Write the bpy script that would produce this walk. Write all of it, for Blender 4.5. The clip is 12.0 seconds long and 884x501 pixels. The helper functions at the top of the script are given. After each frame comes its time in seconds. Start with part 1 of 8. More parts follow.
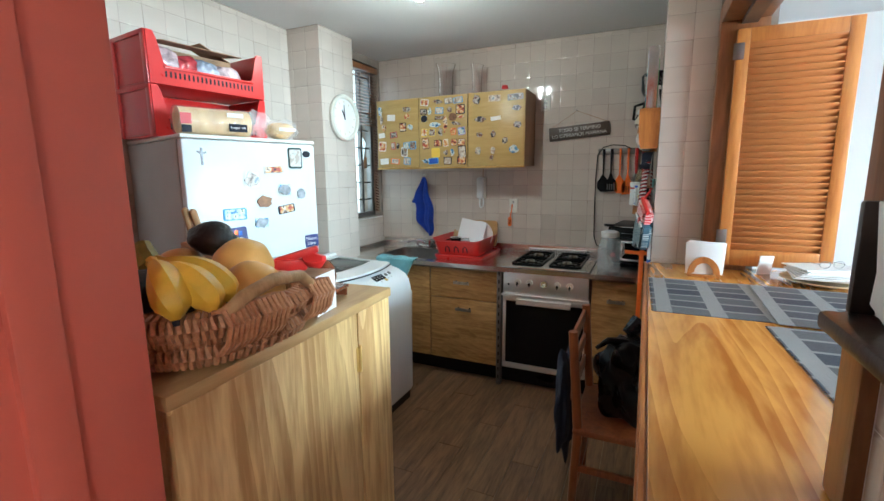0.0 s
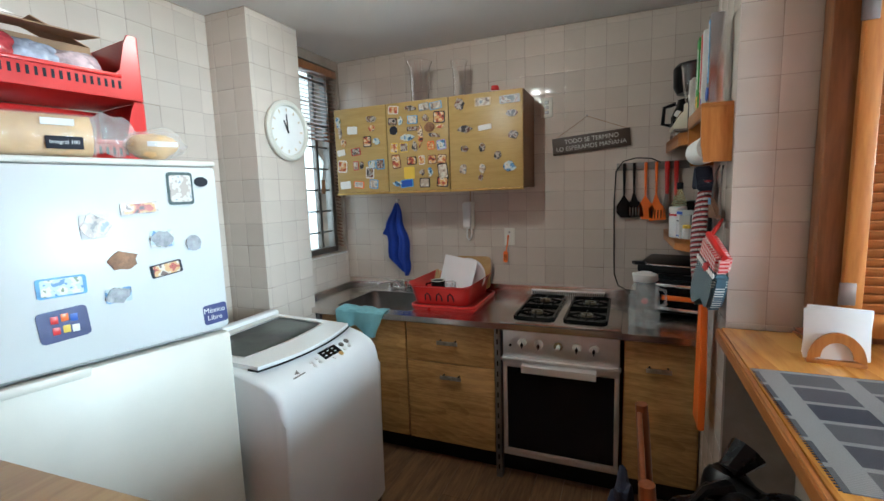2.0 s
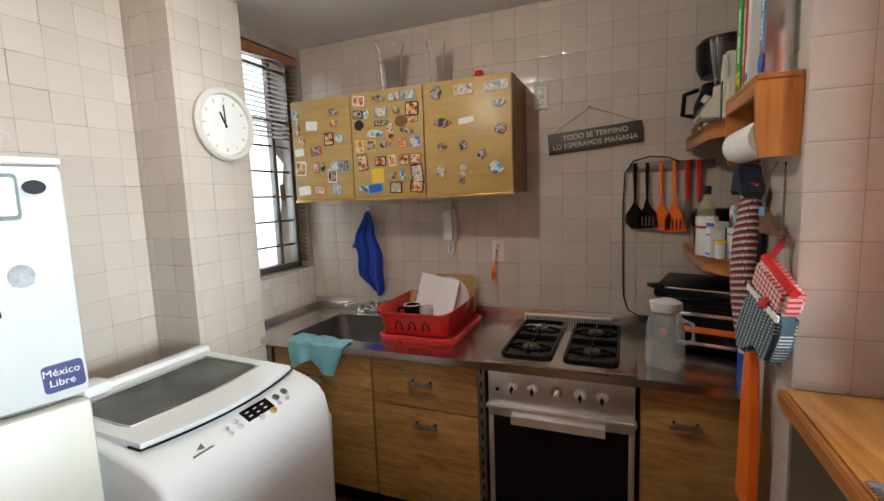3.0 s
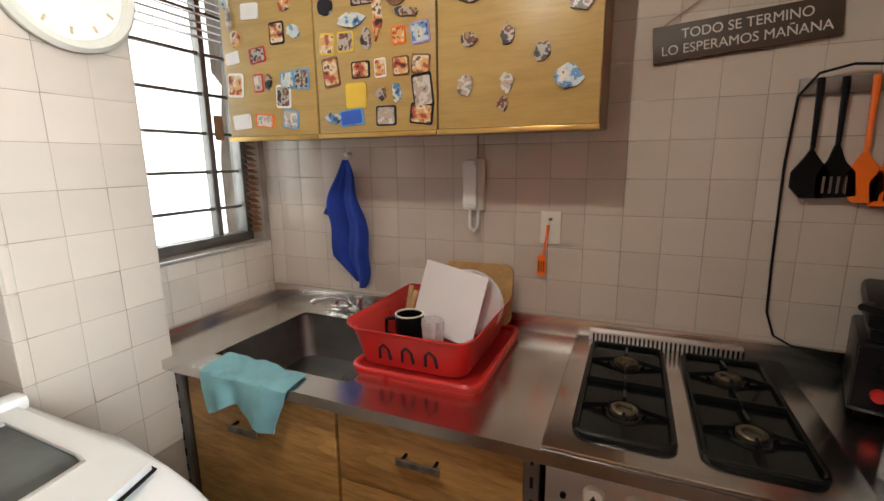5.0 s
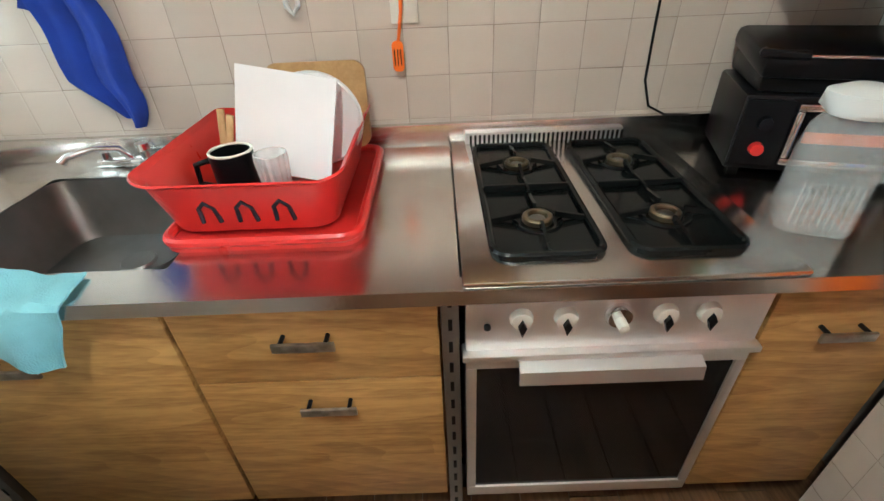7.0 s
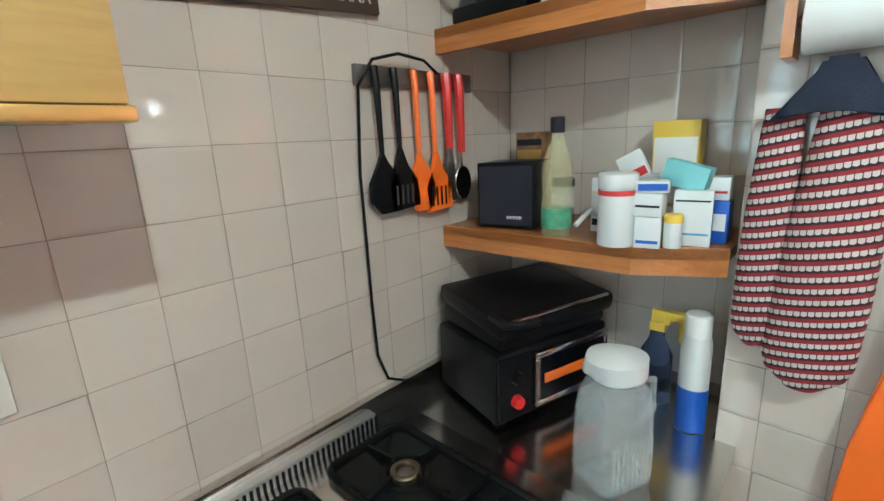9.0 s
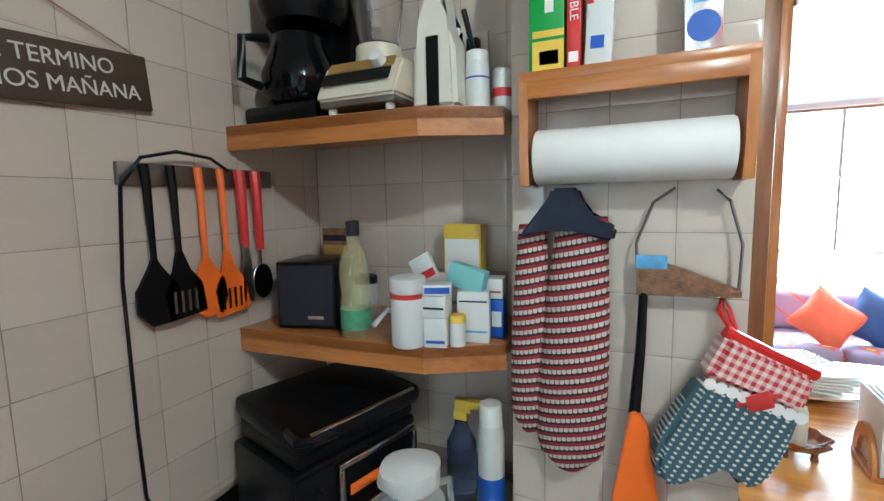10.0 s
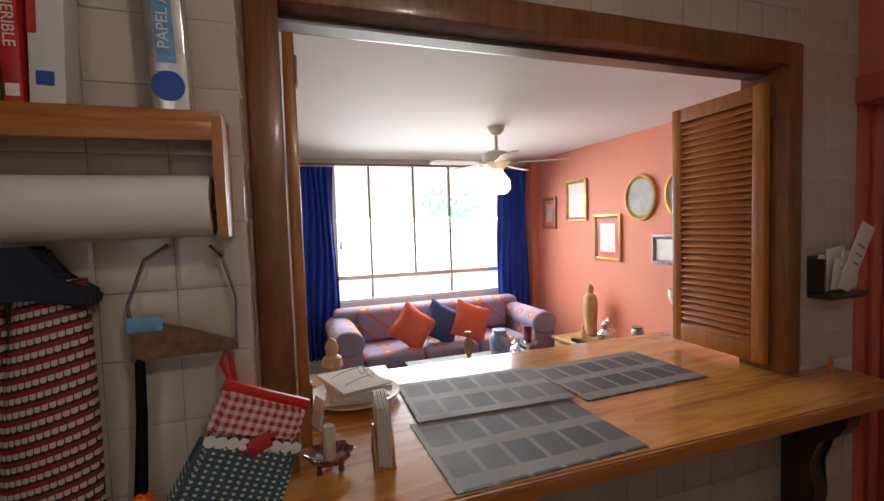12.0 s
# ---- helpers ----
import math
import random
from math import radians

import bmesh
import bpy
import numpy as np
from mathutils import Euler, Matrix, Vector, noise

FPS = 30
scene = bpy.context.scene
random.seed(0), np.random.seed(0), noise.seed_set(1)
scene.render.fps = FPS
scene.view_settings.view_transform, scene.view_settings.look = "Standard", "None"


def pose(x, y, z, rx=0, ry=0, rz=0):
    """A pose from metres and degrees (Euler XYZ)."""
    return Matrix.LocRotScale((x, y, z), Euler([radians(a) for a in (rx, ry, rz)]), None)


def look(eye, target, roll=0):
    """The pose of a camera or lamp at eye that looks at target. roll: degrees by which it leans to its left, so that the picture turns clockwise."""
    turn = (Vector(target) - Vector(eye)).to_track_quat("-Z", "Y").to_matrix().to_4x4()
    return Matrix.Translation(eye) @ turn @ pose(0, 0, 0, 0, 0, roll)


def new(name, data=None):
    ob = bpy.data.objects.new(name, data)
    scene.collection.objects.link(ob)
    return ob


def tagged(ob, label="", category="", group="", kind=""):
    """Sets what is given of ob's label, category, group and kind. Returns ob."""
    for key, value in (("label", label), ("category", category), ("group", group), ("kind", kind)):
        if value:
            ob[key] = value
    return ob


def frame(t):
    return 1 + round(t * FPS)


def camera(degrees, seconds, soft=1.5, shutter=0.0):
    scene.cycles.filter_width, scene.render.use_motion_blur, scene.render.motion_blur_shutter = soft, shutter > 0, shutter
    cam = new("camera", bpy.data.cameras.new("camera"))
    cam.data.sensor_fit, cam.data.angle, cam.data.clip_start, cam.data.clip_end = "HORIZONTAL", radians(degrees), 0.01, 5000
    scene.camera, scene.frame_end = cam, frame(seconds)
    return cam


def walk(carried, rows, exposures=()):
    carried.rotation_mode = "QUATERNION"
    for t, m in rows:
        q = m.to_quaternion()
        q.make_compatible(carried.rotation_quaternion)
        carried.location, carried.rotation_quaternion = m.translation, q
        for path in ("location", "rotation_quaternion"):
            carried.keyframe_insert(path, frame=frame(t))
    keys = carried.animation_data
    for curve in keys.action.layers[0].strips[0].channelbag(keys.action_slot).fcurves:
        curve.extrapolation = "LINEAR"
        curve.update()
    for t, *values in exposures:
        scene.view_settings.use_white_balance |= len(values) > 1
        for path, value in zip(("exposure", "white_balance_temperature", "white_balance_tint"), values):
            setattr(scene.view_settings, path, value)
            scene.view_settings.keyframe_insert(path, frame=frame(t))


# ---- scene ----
cam = camera(89.4, 12.0)
PATH = [
    (0, (-0.039, -3.664, 1.536), (-0.859, -1.87, 1.206), -0.5),
    (0.5, (-0.114, -3.54, 1.523), (-0.947, -1.753, 1.187), -0.6),
    (1, (-0.233, -3.35, 1.557), (-1.01, -1.537, 1.226), -1.2),
    (1.5, (-0.302, -3.142, 1.568), (-1.049, -1.312, 1.263), -1.7),
    (2, (-0.335, -2.907, 1.588), (-1.096, -1.075, 1.332), -1.9),
    (2.5, (-0.344, -2.676, 1.583), (-1.121, -0.848, 1.341), -2.0),
    (3, (-0.401, -2.43, 1.593), (-1.153, -0.592, 1.358), -2.1),
    (4.8, (-0.747, -1.655, 1.544), (-1.515, 0.164, 1.223), -0.1),
    (5, (-0.795, -1.575, 1.519), (-1.563, 0.229, 1.123), -0.6),
    (5.5, (-0.929, -1.42, 1.468), (-1.513, 0.346, 0.733), -1.7),
    (6, (-0.94, -1.365, 1.428), (-1.301, 0.344, 0.455), -2.1),
    (6.5, (-0.946, -1.326, 1.413), (-1.067, 0.323, 0.289), -2.1),
    (6.7, (-0.955, -1.317, 1.381), (-1.04, 0.334, 0.255), -2.1),
    (8.5, (-1.005, -0.930, 1.522), (-0.038, 0.617, 0.703), -3.2),
    (9, (-1.009, -0.817, 1.566), (0.404, 0.512, 1.081), -2.7),
    (9.5, (-0.965, -0.832, 1.621), (0.666, 0.271, 1.27), -1.8),
    (10, (-0.929, -0.9, 1.638), (0.896, -0.109, 1.423), -1.2),
    (10.5, (-0.91, -0.984, 1.66), (1.05, -0.622, 1.487), -1.4),
    (11, (-0.902, -1.047, 1.664), (1.092, -1.047, 1.508), -1.4),
    (11.5, (-0.903, -1.112, 1.665), (1.065, -1.442, 1.532), -1.8),
    (12, (-0.906, -1.162, 1.672), (0.982, -1.812, 1.562), -1.8),
]
walk(cam, [(t, look(eye, target, roll)) for t, eye, target, roll in PATH],
     exposures=[(0, -0.85, 5250, -7), (1.0, -1.0, 4950, -8), (2.0, -1.15, 5500, -2), (3.0, -1.1, 6250, 6), (5.0, -0.85, 6550, 8), (5.5, -0.68, 6200, 4), (6.0, -0.2, 6250, 4), (6.7, 0.2, 5850, -2), (8.5, 0.2, 5150, -10), (9.5, 0.2, 5150, -11), (9.9, -0.15, 5150, -7), (10.4, -1.0, 5300, -4), (11.0, -2.0, 5850, 3), (11.6, -2.4, 6750, 13), (12, -2.45, 7100, 16)])

# ---- world, sun, lamps ----
world = bpy.data.worlds.new("sky")
scene.world = world
world.use_nodes = True
wn = world.node_tree.nodes
sky = wn.new("ShaderNodeTexSky")
sky.sky_type = "NISHITA"
sky.sun_disc = False
sky.sun_elevation, sky.sun_rotation = radians(48), radians(200)
wn["Background"].inputs[1].default_value = 0.12
world.node_tree.links.new(sky.outputs[0], wn["Background"].inputs[0])

sun = new("sun", bpy.data.lights.new("sun", "SUN"))
sun.data.energy, sun.data.angle, sun.data.color = 2.0, radians(0.6), (1, 0.95, 0.88)
sun.matrix_world = look((0, 0, 10), (-1.2, 3.2, 5.5))


def area_lamp(name, eye, target, sx, sy, watts, colour):
    ob = new(name, bpy.data.lights.new(name, "AREA"))
    ob.data.shape, ob.data.size, ob.data.size_y = "RECTANGLE", sx, sy
    ob.data.energy, ob.data.color = watts, colour
    ob.matrix_world = look(eye, target)
    return ob


# daylight standing in the window openings
area_lamp("window_daylight", (-2.5, -0.33, 1.86), (0, -0.9, 1.3), 0.5, 1.2, 5, (0.88, 0.95, 1.0))
living_day = area_lamp("living_window_daylight", (4.55, -2.76, 1.63), (2.0, -2.74, 0.30), 2.1, 1.5, 700, (0.84, 0.93, 1.0))
living_day.data.spread = radians(140)
# the small ceiling lamp that throws the cabinet's shadow
lamp = new("ceiling_bulb", bpy.data.lights.new("ceiling_bulb", "POINT"))
lamp.data.energy, lamp.data.shadow_soft_size, lamp.data.color = 55, 0.03, (1.0, 0.93, 0.81)
lamp.location = (-1.14, -1.50, 2.40)
fan_bulb = new("fan_bulb", bpy.data.lights.new("fan_bulb", "POINT"))
fan_bulb.data.energy, fan_bulb.data.shadow_soft_size, fan_bulb.data.color = 14, 0.07, (1.0, 0.8, 0.55)
fan_bulb.location = (2.55, -2.866, 1.90)
# unseen fill added in the hall to brighten the basket and pine cabinet
hall_fill = new("hall_fill", bpy.data.lights.new("hall_fill", "POINT"))
hall_fill.data.energy, hall_fill.data.shadow_soft_size, hall_fill.data.color = 70, 0.12, (1.0, 0.9, 0.8)
hall_fill.location = (0.6, -4.9, 2.05)


# ---- materials ----
def material(name, colour, rough=0.5, metal=0.0, vary=0.12, scale=6.0, bump=0.05, fine=60.0, per_object=0.0, **more):
    """A plain surface with stains at one scale and grain at another."""
    m = bpy.data.materials.new(name)
    m.use_nodes = True
    n, l = m.node_tree.nodes, m.node_tree.links
    b = n["Principled BSDF"]
    b.inputs["Roughness"].default_value, b.inputs["Metallic"].default_value = rough, metal
    for key, value in more.items():
        b.inputs[key.replace("_", " ")].default_value = value
    tc = n.new("ShaderNodeTexCoord")
    big, small = n.new("ShaderNodeTexNoise"), n.new("ShaderNodeTexNoise")
    big.inputs["Scale"].default_value, small.inputs["Scale"].default_value = scale, fine
    big.inputs["Detail"].default_value, small.inputs["Detail"].default_value = 5, 3
    ramp = n.new("ShaderNodeValToRGB")
    c = colour
    ramp.color_ramp.elements[0].position, ramp.color_ramp.elements[1].position = 0.3, 0.7
    ramp.color_ramp.elements[0].color = (*[v * (1 - vary) for v in c], 1)
    ramp.color_ramp.elements[1].color = (*[min(1, v * (1 + vary)) for v in c], 1)
    l.new(tc.outputs["Object"], big.inputs["Vector"])
    l.new(tc.outputs["Object"], small.inputs["Vector"])
    l.new(big.outputs["Fac"], ramp.inputs["Fac"])
    out = ramp.outputs["Color"]
    if per_object:
        info, hsv, mp = n.new("ShaderNodeObjectInfo"), n.new("ShaderNodeHueSaturation"), n.new("ShaderNodeMapRange")
        mp.inputs["To Min"].default_value, mp.inputs["To Max"].default_value = 1 - per_object, 1 + per_object
        l.new(info.outputs["Random"], mp.inputs["Value"])
        l.new(mp.outputs["Result"], hsv.inputs["Value"])
        l.new(out, hsv.inputs["Color"])
        out = hsv.outputs["Color"]
    l.new(out, b.inputs["Base Color"])
    rr = n.new("ShaderNodeMapRange")
    rr.inputs["To Min"].default_value, rr.inputs["To Max"].default_value = max(0.02, rough - 0.08), min(1, rough + 0.08)
    l.new(big.outputs["Fac"], rr.inputs["Value"])
    l.new(rr.outputs["Result"], b.inputs["Roughness"])
    if bump:
        bp = n.new("ShaderNodeBump")
        bp.inputs["Strength"].default_value, bp.inputs["Distance"].default_value = bump, 0.004
        l.new(small.outputs["Fac"], bp.inputs["Height"])
        l.new(bp.outputs["Normal"], b.inputs["Normal"])
    return m


def wood(name, light, dark, rough=0.35, stretch=(1.2, 14, 14), scale=2.2, coat=0.0, knots=0.35, per_object=0.0, rings=0.0):
    """Grain that runs along the axis whose stretch is small."""
    m = bpy.data.materials.new(name)
    m.use_nodes = True
    n, l = m.node_tree.nodes, m.node_tree.links
    b = n["Principled BSDF"]
    b.inputs["Roughness"].default_value, b.inputs["Coat Weight"].default_value = rough, coat
    b.inputs["Coat Roughness"].default_value = 0.12
    tc, mp = n.new("ShaderNodeTexCoord"), n.new("ShaderNodeMapping")
    mp.inputs["Scale"].default_value = stretch
    l.new(tc.outputs["Object"], mp.inputs["Vector"])
    if per_object:
        info, mul = n.new("ShaderNodeObjectInfo"), n.new("ShaderNodeMath")
        mul.operation = "MULTIPLY"
        mul.inputs[1].default_value = 37.0
        l.new(info.outputs["Random"], mul.inputs[0])
        l.new(mul.outputs[0], mp.inputs["Location"])
    a, f = n.new("ShaderNodeTexNoise"), n.new("ShaderNodeTexNoise")
    a.inputs["Scale"].default_value, a.inputs["Detail"].default_value, a.inputs["Distortion"].default_value = scale, 4, 1.2
    f.inputs["Scale"].default_value, f.inputs["Detail"].default_value = scale * 6, 6
    l.new(mp.outputs["Vector"], a.inputs["Vector"])
    l.new(mp.outputs["Vector"], f.inputs["Vector"])
    mix = n.new("ShaderNodeMath")
    mix.operation = "MULTIPLY_ADD"
    mix.inputs[1].default_value = knots
    l.new(f.outputs["Fac"], mix.inputs[0])
    sub = n.new("ShaderNodeMath")
    sub.operation = "MULTIPLY"
    sub.inputs[1].default_value = 1 - knots
    l.new(a.outputs["Fac"], sub.inputs[0])
    l.new(sub.outputs[0], mix.inputs[2])
    ramp = n.new("ShaderNodeValToRGB")
    ramp.color_ramp.elements[0].position, ramp.color_ramp.elements[1].position = 0.36, 0.60
    ramp.color_ramp.elements[0].color, ramp.color_ramp.elements[1].color = (*dark, 1), (*light, 1)
    figure = mix.outputs[0]
    if rings:
        # growth rings cut at a slant, bent by slow noise
        wave, slow, bend, add = n.new("ShaderNodeTexWave"), n.new("ShaderNodeTexNoise"), n.new("ShaderNodeVectorMath"), n.new("ShaderNodeMath")
        slow.inputs["Scale"].default_value, slow.inputs["Detail"].default_value = 0.55, 1.5
        l.new(mp.outputs["Vector"], slow.inputs["Vector"])
        bend.operation, bend.inputs[1].default_value = "MULTIPLY_ADD", (2.6, 2.6, 2.6)
        l.new(slow.outputs["Color"], bend.inputs[0])
        l.new(mp.outputs["Vector"], bend.inputs[2])
        wave.wave_profile, wave.bands_direction = "SAW", "DIAGONAL"
        wave.inputs["Scale"].default_value, wave.inputs["Distortion"].default_value, wave.inputs["Detail"].default_value = 1.9, 2.2, 2.0
        l.new(bend.outputs[0], wave.inputs["Vector"])
        add.operation, add.inputs[1].default_value = "MULTIPLY_ADD", -rings
        l.new(wave.outputs["Fac"], add.inputs[0])
        shift = n.new("ShaderNodeMath")
        shift.operation, shift.inputs[1].default_value = "ADD", rings * 0.42
        l.new(figure, shift.inputs[0])
        l.new(shift.outputs[0], add.inputs[2])
        figure = add.outputs[0]
    l.new(figure, ramp.inputs["Fac"])
    l.new(ramp.outputs["Color"], b.inputs["Base Color"])
    bp = n.new("ShaderNodeBump")
    bp.inputs["Strength"].default_value, bp.inputs["Distance"].default_value = 0.12, 0.003
    l.new(f.outputs["Fac"], bp.inputs["Height"])
    l.new(bp.outputs["Normal"], b.inputs["Normal"])
    return m


def glass(name, colour=(1, 1, 1), rough=0.02, ior=1.45):
    m = bpy.data.materials.new(name)
    m.use_nodes = True
    b = m.node_tree.nodes["Principled BSDF"]
    b.inputs["Base Color"].default_value = (*colour, 1)
    b.inputs["Transmission Weight"].default_value = 1.0
    b.inputs["Roughness"].default_value, b.inputs["IOR"].default_value = rough, ior
    return m


def glow(name, colour, strength):
    m = bpy.data.materials.new(name)
    m.use_nodes = True
    b = m.node_tree.nodes["Principled BSDF"]
    b.inputs["Base Color"].default_value = (*colour, 1)
    b.inputs["Emission Color"].default_value = (*colour, 1)
    b.inputs["Emission Strength"].default_value = strength
    return m


PLASTER = material("plaster_white", (0.64, 0.61, 0.59), 0.8, vary=0.04, scale=1.5, bump=0.15)
CEILING = material("ceiling_paint", (0.70, 0.69, 0.68), 0.75, vary=0.04, scale=1.2, bump=0.2, fine=140)
SALMON = material("salmon_paint", (0.62, 0.20, 0.13), 0.7, vary=0.05, scale=1.4, bump=0.15)
RED_JAMB = material("red_jamb_paint", (0.54, 0.12, 0.078), 0.45, vary=0.08, scale=2.5, bump=0.06)
GROUT = material("grout", (0.27, 0.22, 0.18), 0.9, vary=0.2, scale=9, bump=0.3)
TILE = material("cream_tile", (0.55, 0.48, 0.415), 0.10, vary=0.04, scale=5, bump=0.025, fine=22, per_object=0.05)
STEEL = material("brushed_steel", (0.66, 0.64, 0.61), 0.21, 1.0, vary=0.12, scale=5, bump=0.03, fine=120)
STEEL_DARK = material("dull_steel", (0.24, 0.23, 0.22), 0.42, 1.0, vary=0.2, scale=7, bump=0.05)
ALUMINIUM = material("aluminium", (0.80, 0.79, 0.78), 0.42, 1.0, vary=0.08, scale=8, bump=0.03)
CHROME = material("chrome", (0.8, 0.8, 0.8), 0.10, 1.0, vary=0.04, bump=0)
BLACK = material("black_plastic", (0.005, 0.005, 0.006), 0.30, vary=0.2, bump=0.03, Specular_IOR_Level=0.16)
BLACK_GLASS = material("black_oven_glass", (0.004, 0.004, 0.005), 0.08, vary=0.2, scale=4, bump=0, Specular_IOR_Level=0.25)
ENAMEL = material("black_enamel", (0.006, 0.007, 0.007), 0.14, vary=0.3, scale=8, bump=0.05, Specular_IOR_Level=0.15)
WASHER_WHITE = material("washer_enamel", (0.84, 0.85, 0.85), 0.24, vary=0.02, scale=3, bump=0.02)
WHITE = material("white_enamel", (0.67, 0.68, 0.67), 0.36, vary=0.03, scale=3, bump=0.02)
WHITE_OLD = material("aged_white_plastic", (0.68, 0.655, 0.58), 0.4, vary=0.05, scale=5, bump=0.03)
# the grey of the fridge's sides is shade put into their colour
FRIDGE_SIDE = material("fridge_side_shade", (0.42, 0.42, 0.40), 0.5, vary=0.06, scale=4, bump=0.2, fine=180)
PAPER = material("white_paper", (0.80, 0.79, 0.77), 0.8, vary=0.04, scale=12, bump=0.1)
RED = material("red_plastic", (0.52, 0.020, 0.018), 0.30, vary=0.08, scale=6, bump=0.03)
ORANGE = material("orange_plastic", (0.85, 0.16, 0.015), 0.35, vary=0.08, scale=6, bump=0.03)
BLUE_CLOTH = material("blue_cloth", (0.012, 0.04, 0.30), 0.95, vary=0.2, scale=10, bump=0.6, fine=320)
AQUA_CLOTH = material("aqua_cloth", (0.20, 0.42, 0.46), 0.95, vary=0.12, scale=12, bump=0.6, fine=320)
OAK = wood("cabinet_oak", (0.50, 0.29, 0.10), (0.29, 0.15, 0.045), 0.42, (1.3, 9, 9), 2.4, rings=0.10)
PINE = wood("pale_pine", (0.66, 0.45, 0.20), (0.40, 0.225, 0.08), 0.38, (7, 7, 0.8), 2.2, rings=0.16)
PINE_TOP = wood("pale_pine_top", (0.46, 0.29, 0.12), (0.36, 0.21, 0.08), 0.42, (9, 1.2, 9), 2.2)
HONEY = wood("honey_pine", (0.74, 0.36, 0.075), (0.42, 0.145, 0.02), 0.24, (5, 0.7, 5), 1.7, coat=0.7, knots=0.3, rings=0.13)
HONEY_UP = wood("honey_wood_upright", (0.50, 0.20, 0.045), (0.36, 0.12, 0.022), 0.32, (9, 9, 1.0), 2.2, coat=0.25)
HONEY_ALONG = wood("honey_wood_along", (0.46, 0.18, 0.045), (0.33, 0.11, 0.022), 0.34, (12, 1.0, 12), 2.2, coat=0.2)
BROWN_FRAME = wood("brown_frame", (0.26, 0.105, 0.038), (0.16, 0.06, 0.02), 0.35, (9, 9, 1.0), 2.4, coat=0.2)
CHAIR_WOOD = wood("chair_wood", (0.30, 0.085, 0.024), (0.19, 0.05, 0.014), 0.33, (9, 9, 1.0), 2.4, coat=0.3)
FLOOR_WOOD = wood("floor_plank", (0.21, 0.115, 0.058), (0.085, 0.042, 0.021), 0.34, (10, 0.9, 10), 1.9, knots=0.45, per_object=1)
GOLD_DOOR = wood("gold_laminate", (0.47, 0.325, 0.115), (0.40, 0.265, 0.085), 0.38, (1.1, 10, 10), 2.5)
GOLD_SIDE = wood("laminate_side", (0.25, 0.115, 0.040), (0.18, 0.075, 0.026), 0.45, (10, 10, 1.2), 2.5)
DARK_WOOD = wood("dark_carved_wood", (0.05, 0.026, 0.016), (0.025, 0.013, 0.009), 0.35, (9, 9, 1.2), 2.4, coat=0.2)
GOLD_TRIM = material("gilt_trim", (0.62, 0.42, 0.14), 0.35, 0.8, vary=0.15, scale=14, bump=0.2)
CLEAR = glass("clear_glass")
WINDOW_GLASS = glass("window_glass", (0.97, 1, 0.98), 0.0, 1.02)


# ---- mesh helpers ----
def box(bm, x0, x1, y0, y1, z0, z1, bevel=0.0, seg=2):
    made = bmesh.ops.create_cube(bm, size=1)["verts"]
    bmesh.ops.scale(bm, vec=(x1 - x0, y1 - y0, z1 - z0), verts=made)
    bmesh.ops.translate(bm, vec=((x0 + x1) / 2, (y0 + y1) / 2, (z0 + z1) / 2), verts=made)
    if bevel:
        edges = {e for v in made for e in v.link_edges}
        return bmesh.ops.bevel(bm, geom=list(edges), offset=bevel, segments=seg, profile=0.5, affect="EDGES")["verts"]
    return made


def lathe(bm, profile, steps=24, centre=(0, 0, 0), axis="z", close=True):
    """Turns (radius, height) pairs round an axis."""
    rings = []
    for r, h in profile:
        ring = []
        for i in range(steps):
            a = 2 * math.pi * i / steps
            c, s = r * math.cos(a), r * math.sin(a)
            p = {"z": (c, s, h), "y": (c, h, -s), "x": (h, c, s)}[axis]
            ring.append(bm.verts.new((centre[0] + p[0], centre[1] + p[1], centre[2] + p[2])))
        rings.append(ring)
    for a, b in zip(rings, rings[1:]):
        for i in range(steps):
            j = (i + 1) % steps
            bm.faces.new((a[i], a[j], b[j], b[i]))
    if close:
        bm.faces.new(rings[0][::-1])
        bm.faces.new(rings[-1])
    return [v for ring in rings for v in ring]


def tube(bm, points, radius, steps=8, closed=False):
    """A round rod along points; radius may be a list."""
    pts = [Vector(p) for p in points]
    rs = radius if isinstance(radius, (list, tuple)) else [radius] * len(pts)
    rings, up = [], Vector((0.123, 0.456, 0.88)).normalized()
    for i, p in enumerate(pts):
        d = (pts[min(i + 1, len(pts) - 1)] - pts[max(i - 1, 0)]).normalized()
        if closed:
            d = (pts[(i + 1) % len(pts)] - pts[i - 1]).normalized()
        side = d.cross(up)
        if side.length < 0.05:
            side = d.cross(Vector((1, 0, 0)))
        side.normalize()
        top = side.cross(d)
        rings.append([bm.verts.new(p + rs[i] * (math.cos(a) * side + math.sin(a) * top)) for a in [2 * math.pi * k / steps for k in range(steps)]])
    pairs = list(zip(rings, rings[1:])) + ([(rings[-1], rings[0])] if closed else [])
    for a, b in pairs:
        for i in range(steps):
            j = (i + 1) % steps
            bm.faces.new((a[i], a[j], b[j], b[i]))
    if not closed:
        bm.faces.new(rings[0][::-1])
        bm.faces.new(rings[-1])


def prism(bm, outline, h0, h1, axis="z"):
    """Raises a flat outline along an axis: x, y (outline in x, z) or z."""
    def at(p, h):
        return {"z": (p[0], p[1], h), "y": (p[0], h, p[1]), "x": (h, p[0], p[1])}[axis]
    a = [bm.verts.new(at(p, h0)) for p in outline]
    b = [bm.verts.new(at(p, h1)) for p in outline]
    bm.faces.new(a[::-1])
    bm.faces.new(b)
    for i in range(len(a)):
        j = (i + 1) % len(a)
        bm.faces.new((a[i], a[j], b[j], b[i]))
    return a + b


